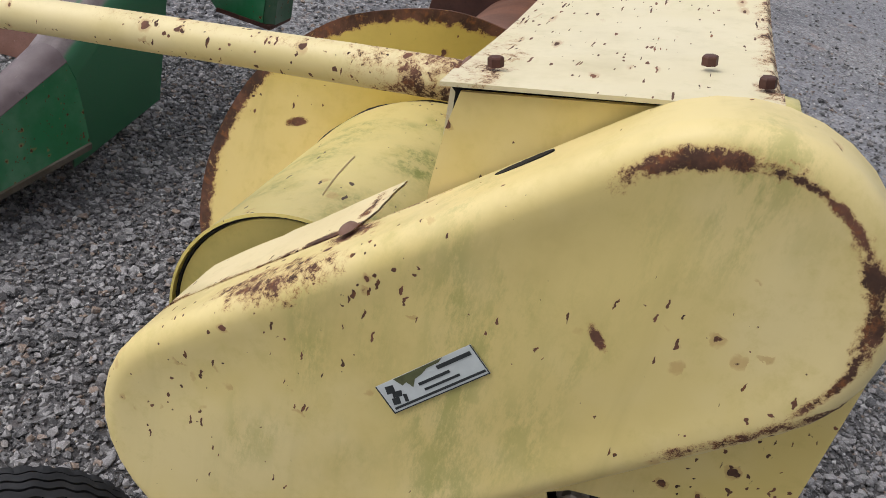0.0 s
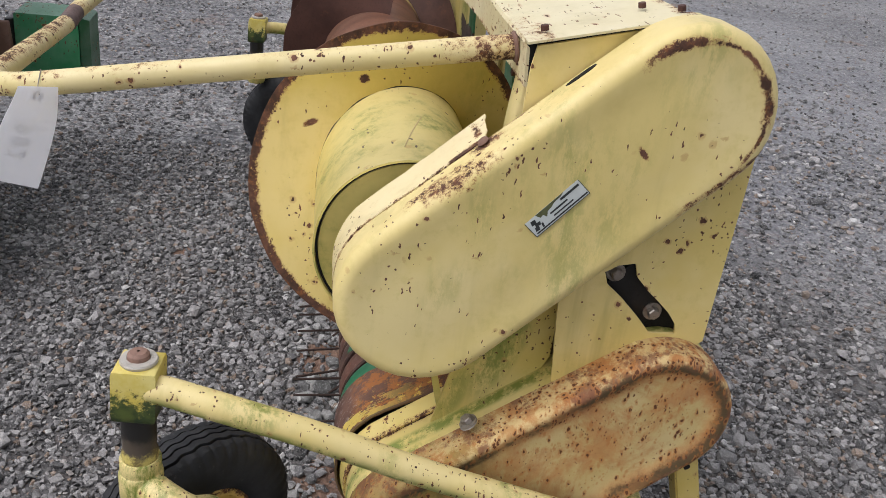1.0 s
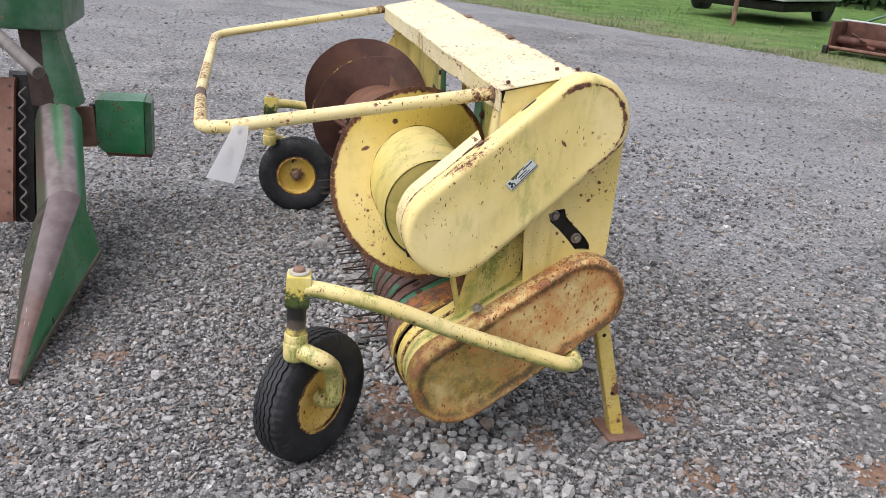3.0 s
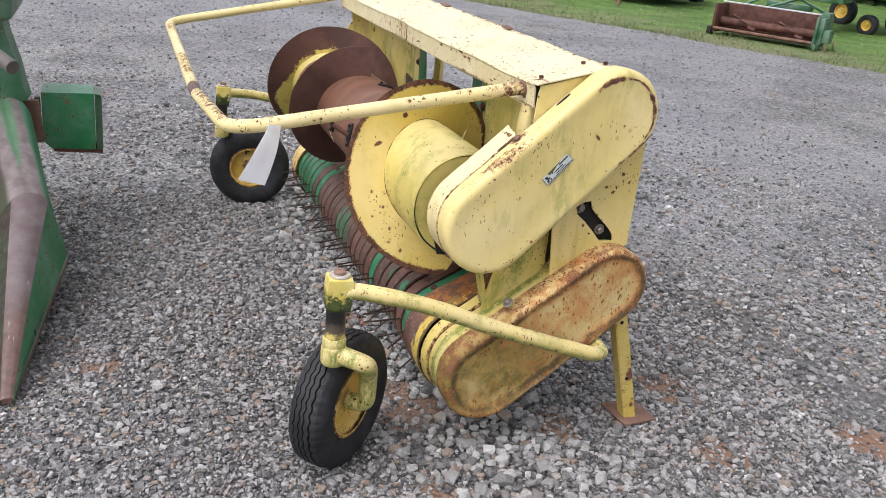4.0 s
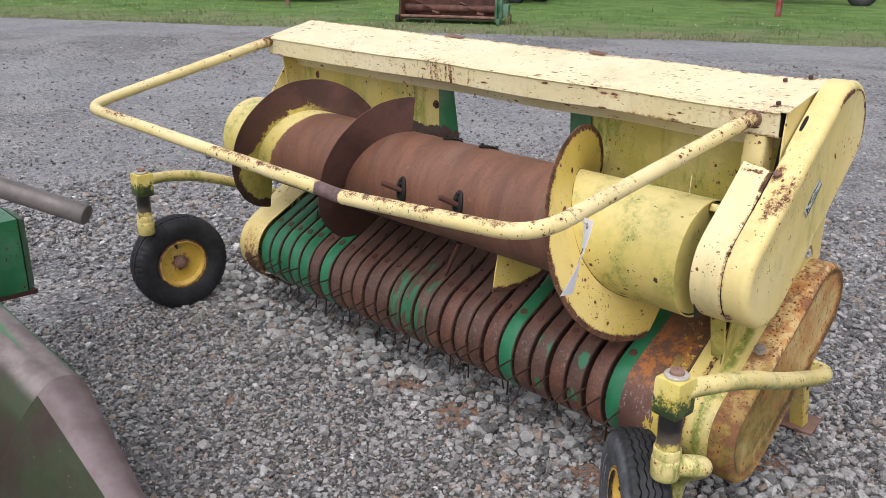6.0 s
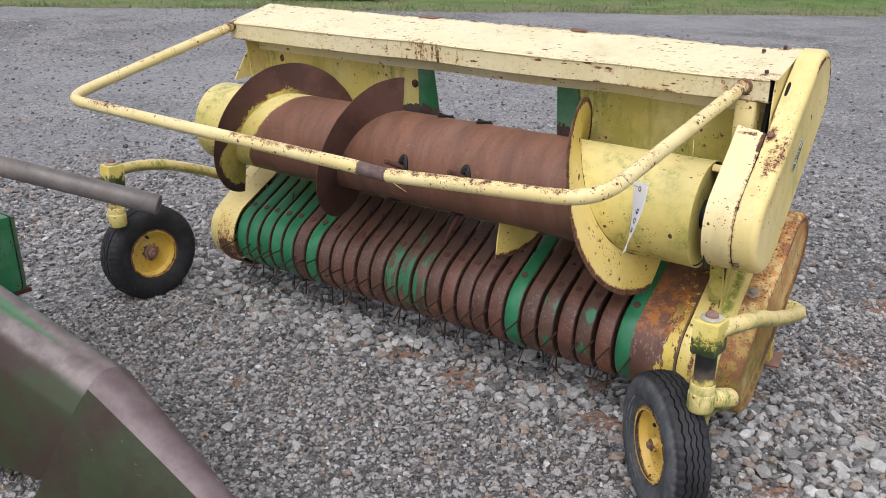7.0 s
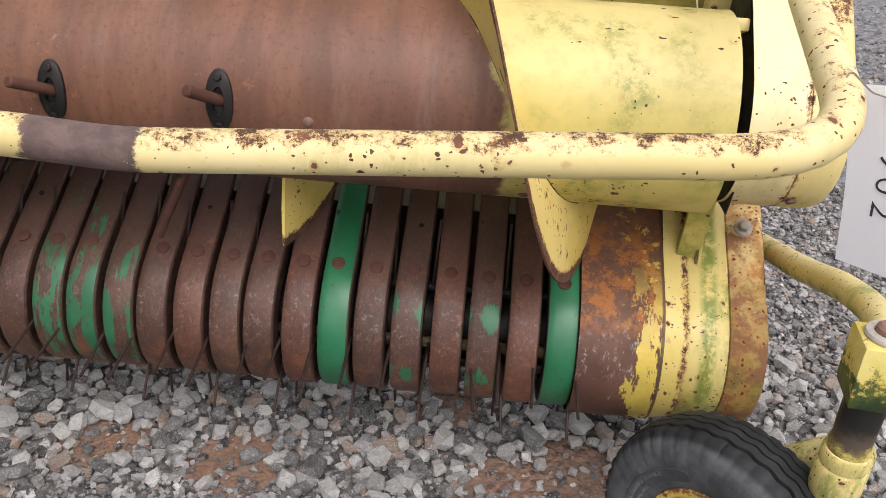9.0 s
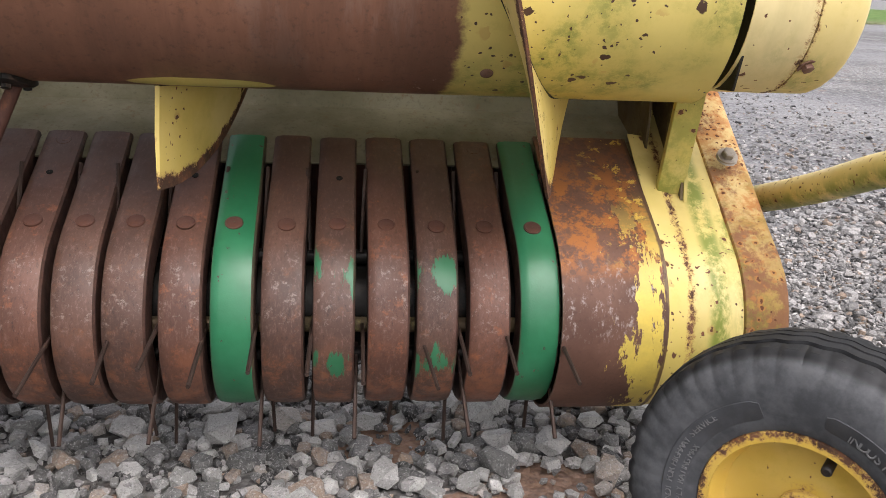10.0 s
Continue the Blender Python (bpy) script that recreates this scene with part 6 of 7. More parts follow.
# ---- the corn head beside it ----
def build_corn_head():
    head = thing("corn_header", (-1.6, -1.5, 0.0), "green corn header with a worn brown snout, parked on gravel", "corn header")
    # the snout: cross-sections from the tip back to the hinge
    secs = []
    for t in (0.0, 0.04, 0.15, 0.35, 0.6, 0.8, 1.0):
        x = -0.435 - 0.79 * t
        crest = 0.035 + 0.40 * t ** 0.87
        half = 0.018 + 0.044 * t
        mid = -1.498 + 0.038 * t
        low = 0.012 + 0.012 * t
        drop = 0.004 + 0.026 * t
        secs.append([Vector((x - 0.025 * t, -1.484 + 0.143 * t, low + 0.135 * t)), Vector((x - 0.02 * t, mid + half + 0.013 * t, crest - 0.004 - 0.085 * t)), Vector((x, mid + half, crest - drop)), Vector((x, mid + half * 0.55, crest - 0.008 * t)), Vector((x, mid, crest)), Vector((x, mid - half * 0.55, crest - 0.008 * t)), Vector((x, mid - half, crest - drop)), Vector((x - 0.02 * t, mid - half - 0.050 * t, crest - 0.006 - 0.095 * t)), Vector((x - 0.12 * t, -1.517 - 0.148 * t, low + 0.05 * t))])
    def rounded(pts, n=16):
        """A smooth line through the given points."""
        out = []
        for k in range(n + 1):
            u = k / n * (len(pts) - 1)
            i = min(int(u), len(pts) - 2)
            f = u - i
            a, b, c, d = pts[max(i - 1, 0)], pts[i], pts[i + 1], pts[min(i + 2, len(pts) - 1)]
            out.append(0.5 * ((2 * b) + (c - a) * f + (2 * a - 5 * b + 4 * c - d) * f * f + (3 * b - a - 3 * c + d) * f ** 3))
        return out
    down = Vector((0, 0, 0.02))
    part("snout_ridge", loft([rounded(s[2:7]) + [p - down for p in reversed(rounded(s[2:7]))] for s in secs]), snout_mat, head, "mauve-brown snout ridge, its paint worn off")
    for name, i, in_y, mat, words in (("snout_side", (0, 1, 2), -0.006, green, "green snout side sheet"), ("snout_side", (8, 7, 6), 0.006, snout_dark, "browned green snout side sheet")):
        rows = []
        for s in secs:
            line = [s[i[0]], s[i[0]].lerp(s[i[1]], 0.6) + Vector((0, in_y * -0.6, 0)), s[i[1]], s[i[2]] - Vector((0, 0, 0.002))]
            rows.append(line + [p + Vector((0, in_y, -0.004)) for p in reversed(line)])
        part(name, loft(rows), mat, head, words, 60)
    bm = bmesh.new()
    loft([[s[0] + Vector((0, 0.003, -0.002)), s[0] + Vector((0, 0.003, 0.016)), s[0] + Vector((0, -0.004, 0.018)), s[0] + Vector((0, -0.004, -0.004))] for s in secs[1:]], bm=bm)
    part("wear_strip", bm, strip_mat, head, "thin pale wear strip along the lower edge")
    bm = bmesh.new()
    p = secs[3][0].lerp(secs[3][1], 0.40)
    box(bm, p + Vector((-0.02, 0.004, 0)), (0.010, 0.006, 0.022), 0.002, pose(0, 0, 0, 8, 0, 0))
    part("slot", bm, void, head, "small dark slot in the side sheet")
    # the hood behind the hinge
    s = secs[-1]
    up = []
    for t in (0.0, 0.25, 0.6, 1.0):
        x = s[4].x - 0.58 * t
        z = s[4].z - 0.003 + 0.235 * t ** 1.08
        r, l = s[1].y + (-1.482 - s[1].y) * t, s[7].y + (-1.68 - s[7].y) * t
        mid = (r + l) / 2 + 0.018 * (1 - t)
        w = 0.062 + 0.012 * t
        up.append([Vector((x - 0.05, r - 0.03, 0.06)), Vector((x - 0.02, r, z - 0.078)), Vector((x, mid + w, z - 0.028)), Vector((x, mid + w * 0.6, z - 0.008)), Vector((x, mid + 0.02, z - 0.003 * t)), Vector((x, mid, z - 0.009 * t)), Vector((x, mid - 0.02, z - 0.003 * t)), Vector((x, mid - w * 0.6, z - 0.008)), Vector((x, mid - w, z - 0.028)), Vector((x - 0.02, l, z - 0.098)), Vector((x - 0.05, l - 0.01, 0.10))])
    part("hood", loft([[u[0]] + rounded(u[1:10], 28) + [u[10]] for u in up]), hood_worn, head, "green hood with two mauve worn stripes", 60)
    bm = bmesh.new()
    rows = []
    for z, rt, lt in ((0.645, -1.492, -1.685), (0.80, -1.522, -1.695), (0.92, -1.555, -1.712), (1.04, -1.575, -1.725)):
        rows.append([Vector((-1.815, rt, z)), Vector((-1.795, rt - 0.03, z)), Vector((-1.795, lt + 0.03, z)), Vector((-1.815, lt, z)), Vector((-1.94, lt, z)), Vector((-1.94, rt + 0.01, z))])
    loft(rows, bm=bm)
    part("upper_hood", bm, upper_mat, head, "dull green upper hood, its inner flank rubbed brown")
    bm = bmesh.new()
    box(bm, (-2.0, -1.975, 1.135), (0.55, 0.92, 0.31), 0.02)
    part("top_cover", bm, green_dull, head, "green top cover")
    bm = bmesh.new()
    end = Vector((-0.925, -1.455, 0.95))
    d = Vector((math.cos(radians(216)) * math.cos(radians(15)), math.sin(radians(216)) * math.cos(radians(15)), math.sin(radians(15))))
    rod(bm, end, end + d * 1.3, 0.0235, 24, 0.002)
    part("lift_pipe", bm, pipe_grey, head, "grey weathered steel pipe")
    # bracket and box at the side
    bm = bmesh.new()
    box(bm, (-1.985, -1.492, 0.515), (0.03, 0.080, 0.19), 0.004, pose(0, 0, 0, 4, 0, 0))
    part("bracket", bm, rust_plate, head, "pinkish rusty bracket")
    bm = bmesh.new()
    rows = []
    for y, dx, lo, hi in ((-1.452, 0.0, 0.425, 0.632), (-1.448, 0.0, 0.410, 0.636), (-1.415, 0.0, 0.378, 0.636), (-1.236, 0.0, 0.374, 0.636)):
        rows.append([Vector((-2.02 + dx, y, lo)), Vector((-2.015 + dx, y, lo + 0.03)), Vector((-2.02 + dx, y, hi)), Vector((-2.17, y, hi + 0.01)), Vector((-2.17, y, lo))])
    loft(rows, bm=bm)
    cover = part("gear_cover", bm, green, head, "green sheet-metal box cover")
    bm = bmesh.new()
    rows = []
    for y, dx, lo, hi in ((-1.232, 0.0, 0.372, 0.637), (-1.204, -0.03, 0.376, 0.622)):
        rows.append([Vector((-2.018 + dx, y, lo)), Vector((-2.013 + dx, y, lo + 0.03)), Vector((-2.018 + dx, y, hi)), Vector((-2.17, y, hi + 0.008)), Vector((-2.17, y, lo))])
    loft(rows, bm=bm)
    part("end_plate", bm, green_dull, cover, "darker bevelled end plate")
    bm = bmesh.new()
    rows = []
    for x in (-2.172, -2.014):
        rows.append([Vector((x, -1.412, 0.370)), Vector((x, -1.206, 0.364)), Vector((x, -1.206, 0.378)), Vector((x, -1.412, 0.384))])
    loft(rows, bm=bm)
    part("lower_edge", bm, rust_dark, cover, "rusty lower edge")
    # small black box set in the notch beside the bracket
    bm = bmesh.new()
    box(bm, (-2.03, -1.468, 0.515), (0.05, 0.022, 0.20), 0.003)
    part("flange", bm, black_steel, cover, "small black box in the notch beside the bracket")
    # gathering unit on the inner side: a bolted deck plate, a dark track and a zig-zag chain
    def up_line(x, y0, z0, x1, y1, z1, t):
        return Vector((x + (x1 - x) * t, y0 + (y1 - y0) * t, z0 + (z1 - z0) * t))
    bm = bmesh.new()
    rows = []
    for t in (0.0, 0.08, 0.5, 0.94, 1.0):
        p = up_line(-1.62, -1.759, 0.157, -1.85, -1.757, 0.752, t)
        cut = 0.02 if t in (0.0, 1.0) else 0.0
        rows.append([p + Vector((-cut, 0, 0)), p + Vector((-0.02 - cut, 0.006, 0)), p + Vector((-0.02 - cut, -0.26, -0.01)), p + Vector((0, -0.26, -0.01))])
    loft(rows, bm=bm)
    deck = part("deck_plate", bm, brown_deck, head, "reddish-brown deck plate with a row of bolts")
    for k in range(7):
        bm = bmesh.new()
        p = up_line(-1.632, -1.778, 0.20, -1.840, -1.776, 0.72, k / 6)
        hex_bolt(bm, p, (0.93, 0.0, 0.36), 0.007, 0.005, False)
        part("bolt", bm, brown_worn, deck)
    bm = bmesh.new()
    rows = []
    for t in (0.0, 0.5, 1.0):
        p = up_line(-1.72, -1.690, 0.13, -1.90, -1.690, 0.76, t)
        rows.append([p + Vector((0, 0.0, 0)), p + Vector((-0.10, 0.02, 0)), p + Vector((-0.10, -0.12, 0)), p + Vector((0, -0.08, 0))])
    loft(rows, bm=bm)
    part("chain_track", bm, black_steel, head, "black greasy gathering track")
    bm = bmesh.new()
    zig = []
    for k in range(19):
        p = up_line(-1.66, -1.722, 0.15, -1.83, -1.722, 0.72, k / 18)
        zig.append(p + Vector((0, 0.017 * (-1) ** k, 0)))
    pipe(zig, 0.0048, 0.014, 8, bm)
    part("gathering_chain", bm, pipe_grey, head, "worn grey gathering chain")


snout_dark = worn_steel("browned_green_sheet", (0.033, 0.020, 0.015), (0.026, 0.038, 0.015), (0.044, 0.028, 0.021), 0.6, 0.0)


def rubbed_hood():
    """Paint rubbed off along two broad stripes that meet at the hinge, green between and outside them."""
    g = Graph("rubbed_green_hood")
    s = g.axes()
    t = g.math("MULTIPLY", g.math("ADD", s[0], 1.225), -1.0 / 0.58)
    u = g.math("ADD", g.math("ADD", s[1], 1.466), g.math("MULTIPLY", t, 0.115))
    u = g.math("ADD", u, g.math("MULTIPLY", g.math("SUBTRACT", g.noise(9, 6, 0.7, g.scaled(0.4, 1, 0.4)), 0.5), 0.024))
    rub = g.mix(g.step(g.noise(14, 6, 0.65), 0.35, 0.68), (0.125, 0.098, 0.096), (0.215, 0.180, 0.176))
    leaf = g.mix(g.step(g.noise(10, 5, 0.65), 0.35, 0.68), (0.075, 0.165, 0.088), (0.120, 0.200, 0.128))
    dark = g.mix(g.step(g.noise(7, 6, 0.65), 0.44, 0.58), (0.044, 0.028, 0.022), (0.034, 0.045, 0.021))
    between = g.step(g.math("SUBTRACT", g.math("ABSOLUTE", u), g.step(t, 0.02, 0.7, -0.006, 0.024)), 0.006, -0.006)
    col = g.mix(between, rub, leaf)
    col = g.mix(g.step(u, 0.052, 0.066), col, (0.030, 0.165, 0.070))
    col = g.mix(g.step(u, -0.052, -0.072), col, dark)
    col = g.mix(g.step(g.noise(90, 5, 0.75), 0.60, 0.70, 0, 0.5), col, (0.075, 0.050, 0.045))
    g.bump(g.noise(120, 4, 0.7), 0.25, 0.001)
    return g.done(col, 0.45, 0.0, 0.45)


def upper_rub(g):
    s = g.axes()
    side = g.math("ADD", s[1], g.math("MULTIPLY", g.math("SUBTRACT", g.noise(8, 6, 0.7, g.scaled(1, 1, 0.4)), 0.5), 0.09))
    low = g.math("MULTIPLY", g.step(s[2], 0.84, 0.70), 0.045)
    return g.step(g.math("SUBTRACT", side, low), -1.612, -1.640)


upper_mat = paint("rubbed_upper_hood", (0.022, 0.115, 0.048), chips=0.4, patches=0.3, moss=0.0, rough=0.4, bare=upper_rub, steel=(0.050, 0.030, 0.024))


def snout_skin():
    """Steel rubbed to a mauve shine, browner and scratched towards the tip."""
    g = Graph("worn_mauve_snout")
    s = g.axes()
    col = g.mix(g.step(g.noise(7, 6, 0.65), 0.35, 0.68), (0.105, 0.076, 0.077), (0.168, 0.132, 0.135))
    tip = g.math("ADD", s[0], g.math("MULTIPLY", g.math("SUBTRACT", g.noise(8, 6, 0.7), 0.5), 0.35))
    col = g.mix(g.step(tip, -0.80, -0.58, 0, 0.85), col, g.mix(g.step(g.noise(22, 6, 0.7), 0.42, 0.62), (0.135, 0.075, 0.058), (0.085, 0.048, 0.038)))
    col = g.mix(g.step(g.noise(55, 6, 0.75), 0.60, 0.70, 0, 0.6), col, (0.062, 0.042, 0.040))
    scratch = g.math("MULTIPLY", g.step(g.noise(46, 3, 0.6, g.scaled(0.09, 1, 0.3)), 0.64, 0.69, 0, 0.8), g.step(g.noise(7, 3), 0.48, 0.60))
    col = g.mix(scratch, col, (0.36, 0.31, 0.29))
    g.bump(g.noise(120, 5, 0.7), 0.35, 0.001)
    return g.done(col, g.step(g.noise(16, 4), 0.3, 0.7, 0.32, 0.60), 0.05, 0.45)


snout_mat = snout_skin()
strip_mat = worn_steel("pale_wear_strip", (0.10, 0.085, 0.06), (0.17, 0.15, 0.115), (0.09, 0.045, 0.03), 0.6, 0.1)
hood_worn = rubbed_hood()
brown_deck = worn_steel("brown_deck_steel", (0.16, 0.075, 0.05), (0.23, 0.115, 0.085), (0.1, 0.05, 0.04), 0.6, 0.1)
build_corn_head()


# ---- machines on the grass ----
def wheel_mesh(bm_t, bm_r, c, axis_yaw, r, w):
    m = Matrix.Translation(c) @ pose(0, 0, 0, 90, 0, axis_yaw)
    k = r
    lathe([(0.52 * k, w * 0.40), (0.62 * k, w * 0.5), (0.86 * k, w * 0.5), (0.97 * k, w * 0.40), (k, w * 0.2), (k, -w * 0.2), (0.97 * k, -w * 0.40), (0.86 * k, -w * 0.5), (0.62 * k, -w * 0.5), (0.52 * k, -w * 0.40)], m, 40, bm_t)
    prof = [(0.54 * k, 0.42), (0.56 * k, 0.40), (0.48 * k, 0.30), (0.44 * k, 0.1), (0.2 * k, 0.08), (0.16 * k, 0.2), (0.1 * k, 0.22), (0.01, 0.22)]
    for sgn in (1, -1):
        lathe([(a, sgn * h * w) for a, h in prof], m, 32, bm_r)


def add_wheel(parent, c, yaw, r, w, rim_mat):
    bt, br = bmesh.new(), bmesh.new()
    wheel_mesh(bt, br, Vector(c), yaw, r, w)
    t = part("tyre", bt, rubber, parent)
    part("rim", br, rim_mat, t)


def build_far_header():
    o = thing("flail_header", (-10.4, 9.55, 0.02), "rusty green forage header standing in the grass", "forage header")
    m = pose(-10.4, 9.55, 0.03, 0, 0, 32) @ Matrix.Scale(0.82, 4)

    def bx(name, c, size, mat, turn=None, bev=0.01, label=""):
        bm = bmesh.new()
        box(bm, m @ Vector(c), tuple(v * 0.82 for v in size), bev, pose(0, 0, 0, 0, 0, 32) @ (turn or Matrix.Identity(4)))
        part(name, bm, mat, o, label)

    bx("back_wall", (0, 0.30, 0.36), (2.1, 0.05, 0.62), rust_dark)
    bx("top_rail", (0, 0.02, 0.70), (2.15, 0.06, 0.03), white_paint)
    bx("front_rail", (0, -0.36, 0.16), (2.1, 0.05, 0.05), rust_plate)
    bx("floor_pan", (0, 0.0, 0.12), (2.1, 0.7, 0.03), rust_dark)
    bx("end_wall", (-1.07, 0.0, 0.36), (0.06, 0.72, 0.60), rust_dark)
    bx("end_wall", (1.06, -0.02, 0.37), (0.05, 0.75, 0.62), green_dull)
    bx("end_cover", (1.13, 0.02, 0.40), (0.10, 0.62, 0.52), green_dull)
    bx("tool_box", (1.10, 0.10, 0.70), (0.16, 0.34, 0.10), green_dull)
    bx("gear_cover", (1.24, -0.10, 0.30), (0.14, 0.30, 0.26), green_dull)
    bx("stand", (1.30, -0.30, 0.10), (0.03, 0.05, 0.22), rust_plate)
    bx("stand", (1.30, 0.25, 0.10), (0.03, 0.05, 0.22), rust_plate)
    bx("skid", (1.12, -0.36, 0.08), (0.06, 0.30, 0.12), green_dull)
    bx("skid", (-1.12, -0.30, 0.10), (0.10, 0.24, 0.16), black_steel)
    bx("hitch_tower", (0.15, 0.62, 0.75), (0.9, 0.35, 0.12), green_dull)
    for x0, z0, x1, z1 in ((-0.7, 0.68, 0.0, 1.05), (-0.2, 0.68, 0.5, 1.0), (0.4, 0.95, 0.95, 0.7)):
        bm = bmesh.new()
        rod(bm, m @ Vector((x0, 0.25, z0)), m @ Vector((x1, 0.55, z1)), 0.024, 10)
        part("brace", bm, green_dull, o)
    bm = bmesh.new()
    rod(bm, m @ Vector((-1.03, -0.02, 0.30)), m @ Vector((1.03, -0.02, 0.30)), 0.07, 16)
    reel = part("reel", bm, rust_dark, o, "rusty reel")
    for k in range(10):
        bm = bmesh.new()
        a = k * 1.3
        c = m @ Vector((-0.92 + 0.2 * k, -0.02 + 0.09 * math.cos(a), 0.30 + 0.09 * math.sin(a)))
        box(bm, c, (0.13, 0.03, 0.11), 0.008, pose(0, 0, 0, 40 * k, 20, 32))
        part("knife", bm, rust_dark, reel)


def build_harvester():
    o = thing("green_harvester", (-13.3, 14.6, 0.0), "green harvester with yellow wheel rims on the grass", "harvester")
    bm = bmesh.new()
    box(bm, (-13.3, 14.6, 1.20), (1.6, 2.4, 0.85), 0.05, pose(0, 0, 0, 0, 0, 38))
    part("body", bm, green, o, "green sheet-metal body")
    bm = bmesh.new()
    box(bm, (-13.7, 15.2, 2.0), (1.4, 1.9, 0.8), 0.05, pose(0, 0, 0, 0, 0, 38))
    part("housing", bm, green_dull, o)
    bm = bmesh.new()
    box(bm, (-12.6, 12.9, 0.80), (0.6, 1.3, 0.30), 0.03, pose(0, 0, 0, 0, 0, 38))
    part("feed_house", bm, green_dull, o)
    add_wheel(o, (-12.67, 14.08, 0.23), 14, 0.22, 0.18, yellow_wheel)
    add_wheel(o, (-12.68, 15.0, 0.34), 14, 0.32, 0.24, yellow_wheel)
    add_wheel(o, (-14.6, 15.2, 0.34), 14, 0.32, 0.24, yellow_wheel)


def build_rake():
    o = thing("red_hay_machine", (-8.8, 17.6, 0.0), "faded red hay machine on yellow-rimmed wheels in the grass", "hay machine")
    bm = bmesh.new()
    m = pose(-9.0, 19.2, 0.80, 0, 0, 28) @ Matrix(((0, 0, 1, 0), (1, 0, 0, 0), (0, 1, 0, 0), (0, 0, 0, 1)))
    lathe([(0.01, -1.7), (0.42, -1.7), (0.42, 1.7), (0.01, 1.7)], m, 24, bm)
    part("drum", bm, red_paint, o, "faded red drum cover")
    bm = bmesh.new()
    box(bm, (-9.0, 19.2, 1.16), (3.6, 0.5, 0.22), 0.03, pose(0, 0, 0, 0, 0, 28))
    part("frame", bm, red_paint, o)
    for k in (-0.1, 0.25):
        bm = bmesh.new()
        box(bm, (-8.75 + k, 18.72 + k * 0.5, 0.84), (0.07, 0.05, 0.62), 0.01, pose(0, 0, 0, 0, 25, 28))
        part("stripe", bm, yellow, o)
    bm = bmesh.new()
    rod(bm, (-8.3, 18.9, 0.95), (-7.05, 15.7, 0.80), 0.09, 12)
    part("drawbar", bm, red_paint, o, "red drawbar")
    bm = bmesh.new()
    box(bm, (-6.98, 15.52, 0.40), (0.10, 0.10, 0.76), 0.02)
    box(bm, (-7.0, 15.55, 0.75), (0.22, 0.30, 0.22), 0.02)
    part("jack_stand", bm, red_paint, o, "red jack stand")
    add_wheel(o, (-11.4, 17.8, 0.36), 28, 0.36, 0.22, yellow_wheel)
    add_wheel(o, (-7.0, 20.0, 0.36), 28, 0.36, 0.22, black_steel)


def build_wagon():
    o = thing("white_wagon", (-16.5, 10.5, 0.0), "grey-white wagon body on a prop leg", "wagon")
    bm = bmesh.new()
    box(bm, (-17.2, 11.2, 0.95), (2.6, 3.4, 0.7), 0.03, pose(0, 0, 0, 0, 0, 35))
    part("body", bm, white_paint, o)
    bm = bmesh.new()
    rod(bm, (-15.3, 9.5, 0.0), (-15.3, 9.5, 0.7), 0.05, 10)
    part("prop_leg", bm, rust_plate, o)
    bm = bmesh.new()
    box(bm, (-17.3, 11.4, 0.45), (2.2, 3.0, 0.2), 0.02, pose(0, 0, 0, 0, 0, 35))
    part("chassis", bm, black_steel, o)
    add_wheel(o, (-18.0, 13.5, 0.5), -55, 0.5, 0.3, black_steel)
    add_wheel(o, (-19.6, 11.0, 0.5), -55, 0.5, 0.3, black_steel)
    t = thing("grey_tyre_cart", (-10.6, 25.0, 0.0), "cart with large white-rimmed wheel on the grass", "cart")
    add_wheel(t, (-10.3, 24.4, 0.55), 20, 0.55, 0.35, white_paint)
    add_wheel(t, (-9.4, 24.8, 0.55), 20, 0.55, 0.35, white_paint)
    bm = bmesh.new()
    box(bm, (-9.8, 24.8, 1.1), (2.6, 1.6, 0.5), 0.03, pose(0, 0, 0, 0, 0, 20))
    part("body", bm, black_steel, t)


build_far_header()
build_harvester()
build_rake()
build_wagon()


# ---- straw caught on the auger ----
def build_straw():
    straw_mat = plain("dry_straw", (0.62, 0.50, 0.28), 0.6, 0.2, 60)
    for x, a0, a1, dx, lift in ((-1.13, 196, 206, 0.07, 0.008), (-0.130, 96, 88, -0.012, 0.05)):
        pts = []
        for k in range(5):
            t = k / 4
            a = radians(a0 + (a1 - a0) * t)
            r = 0.1605 + lift * t
            pts.append((x + dx * t, AY + r * math.cos(a), AZ + r * math.sin(a)))
        bm = bmesh.new()
        pipe(pts, 0.0011, 0.01, 6, bm)
        stalk = thing("straw_stalk", pts[0], "thin dry straw stalk lying on the auger", "straw")
        part("stem", bm, straw_mat, stalk)


build_straw()


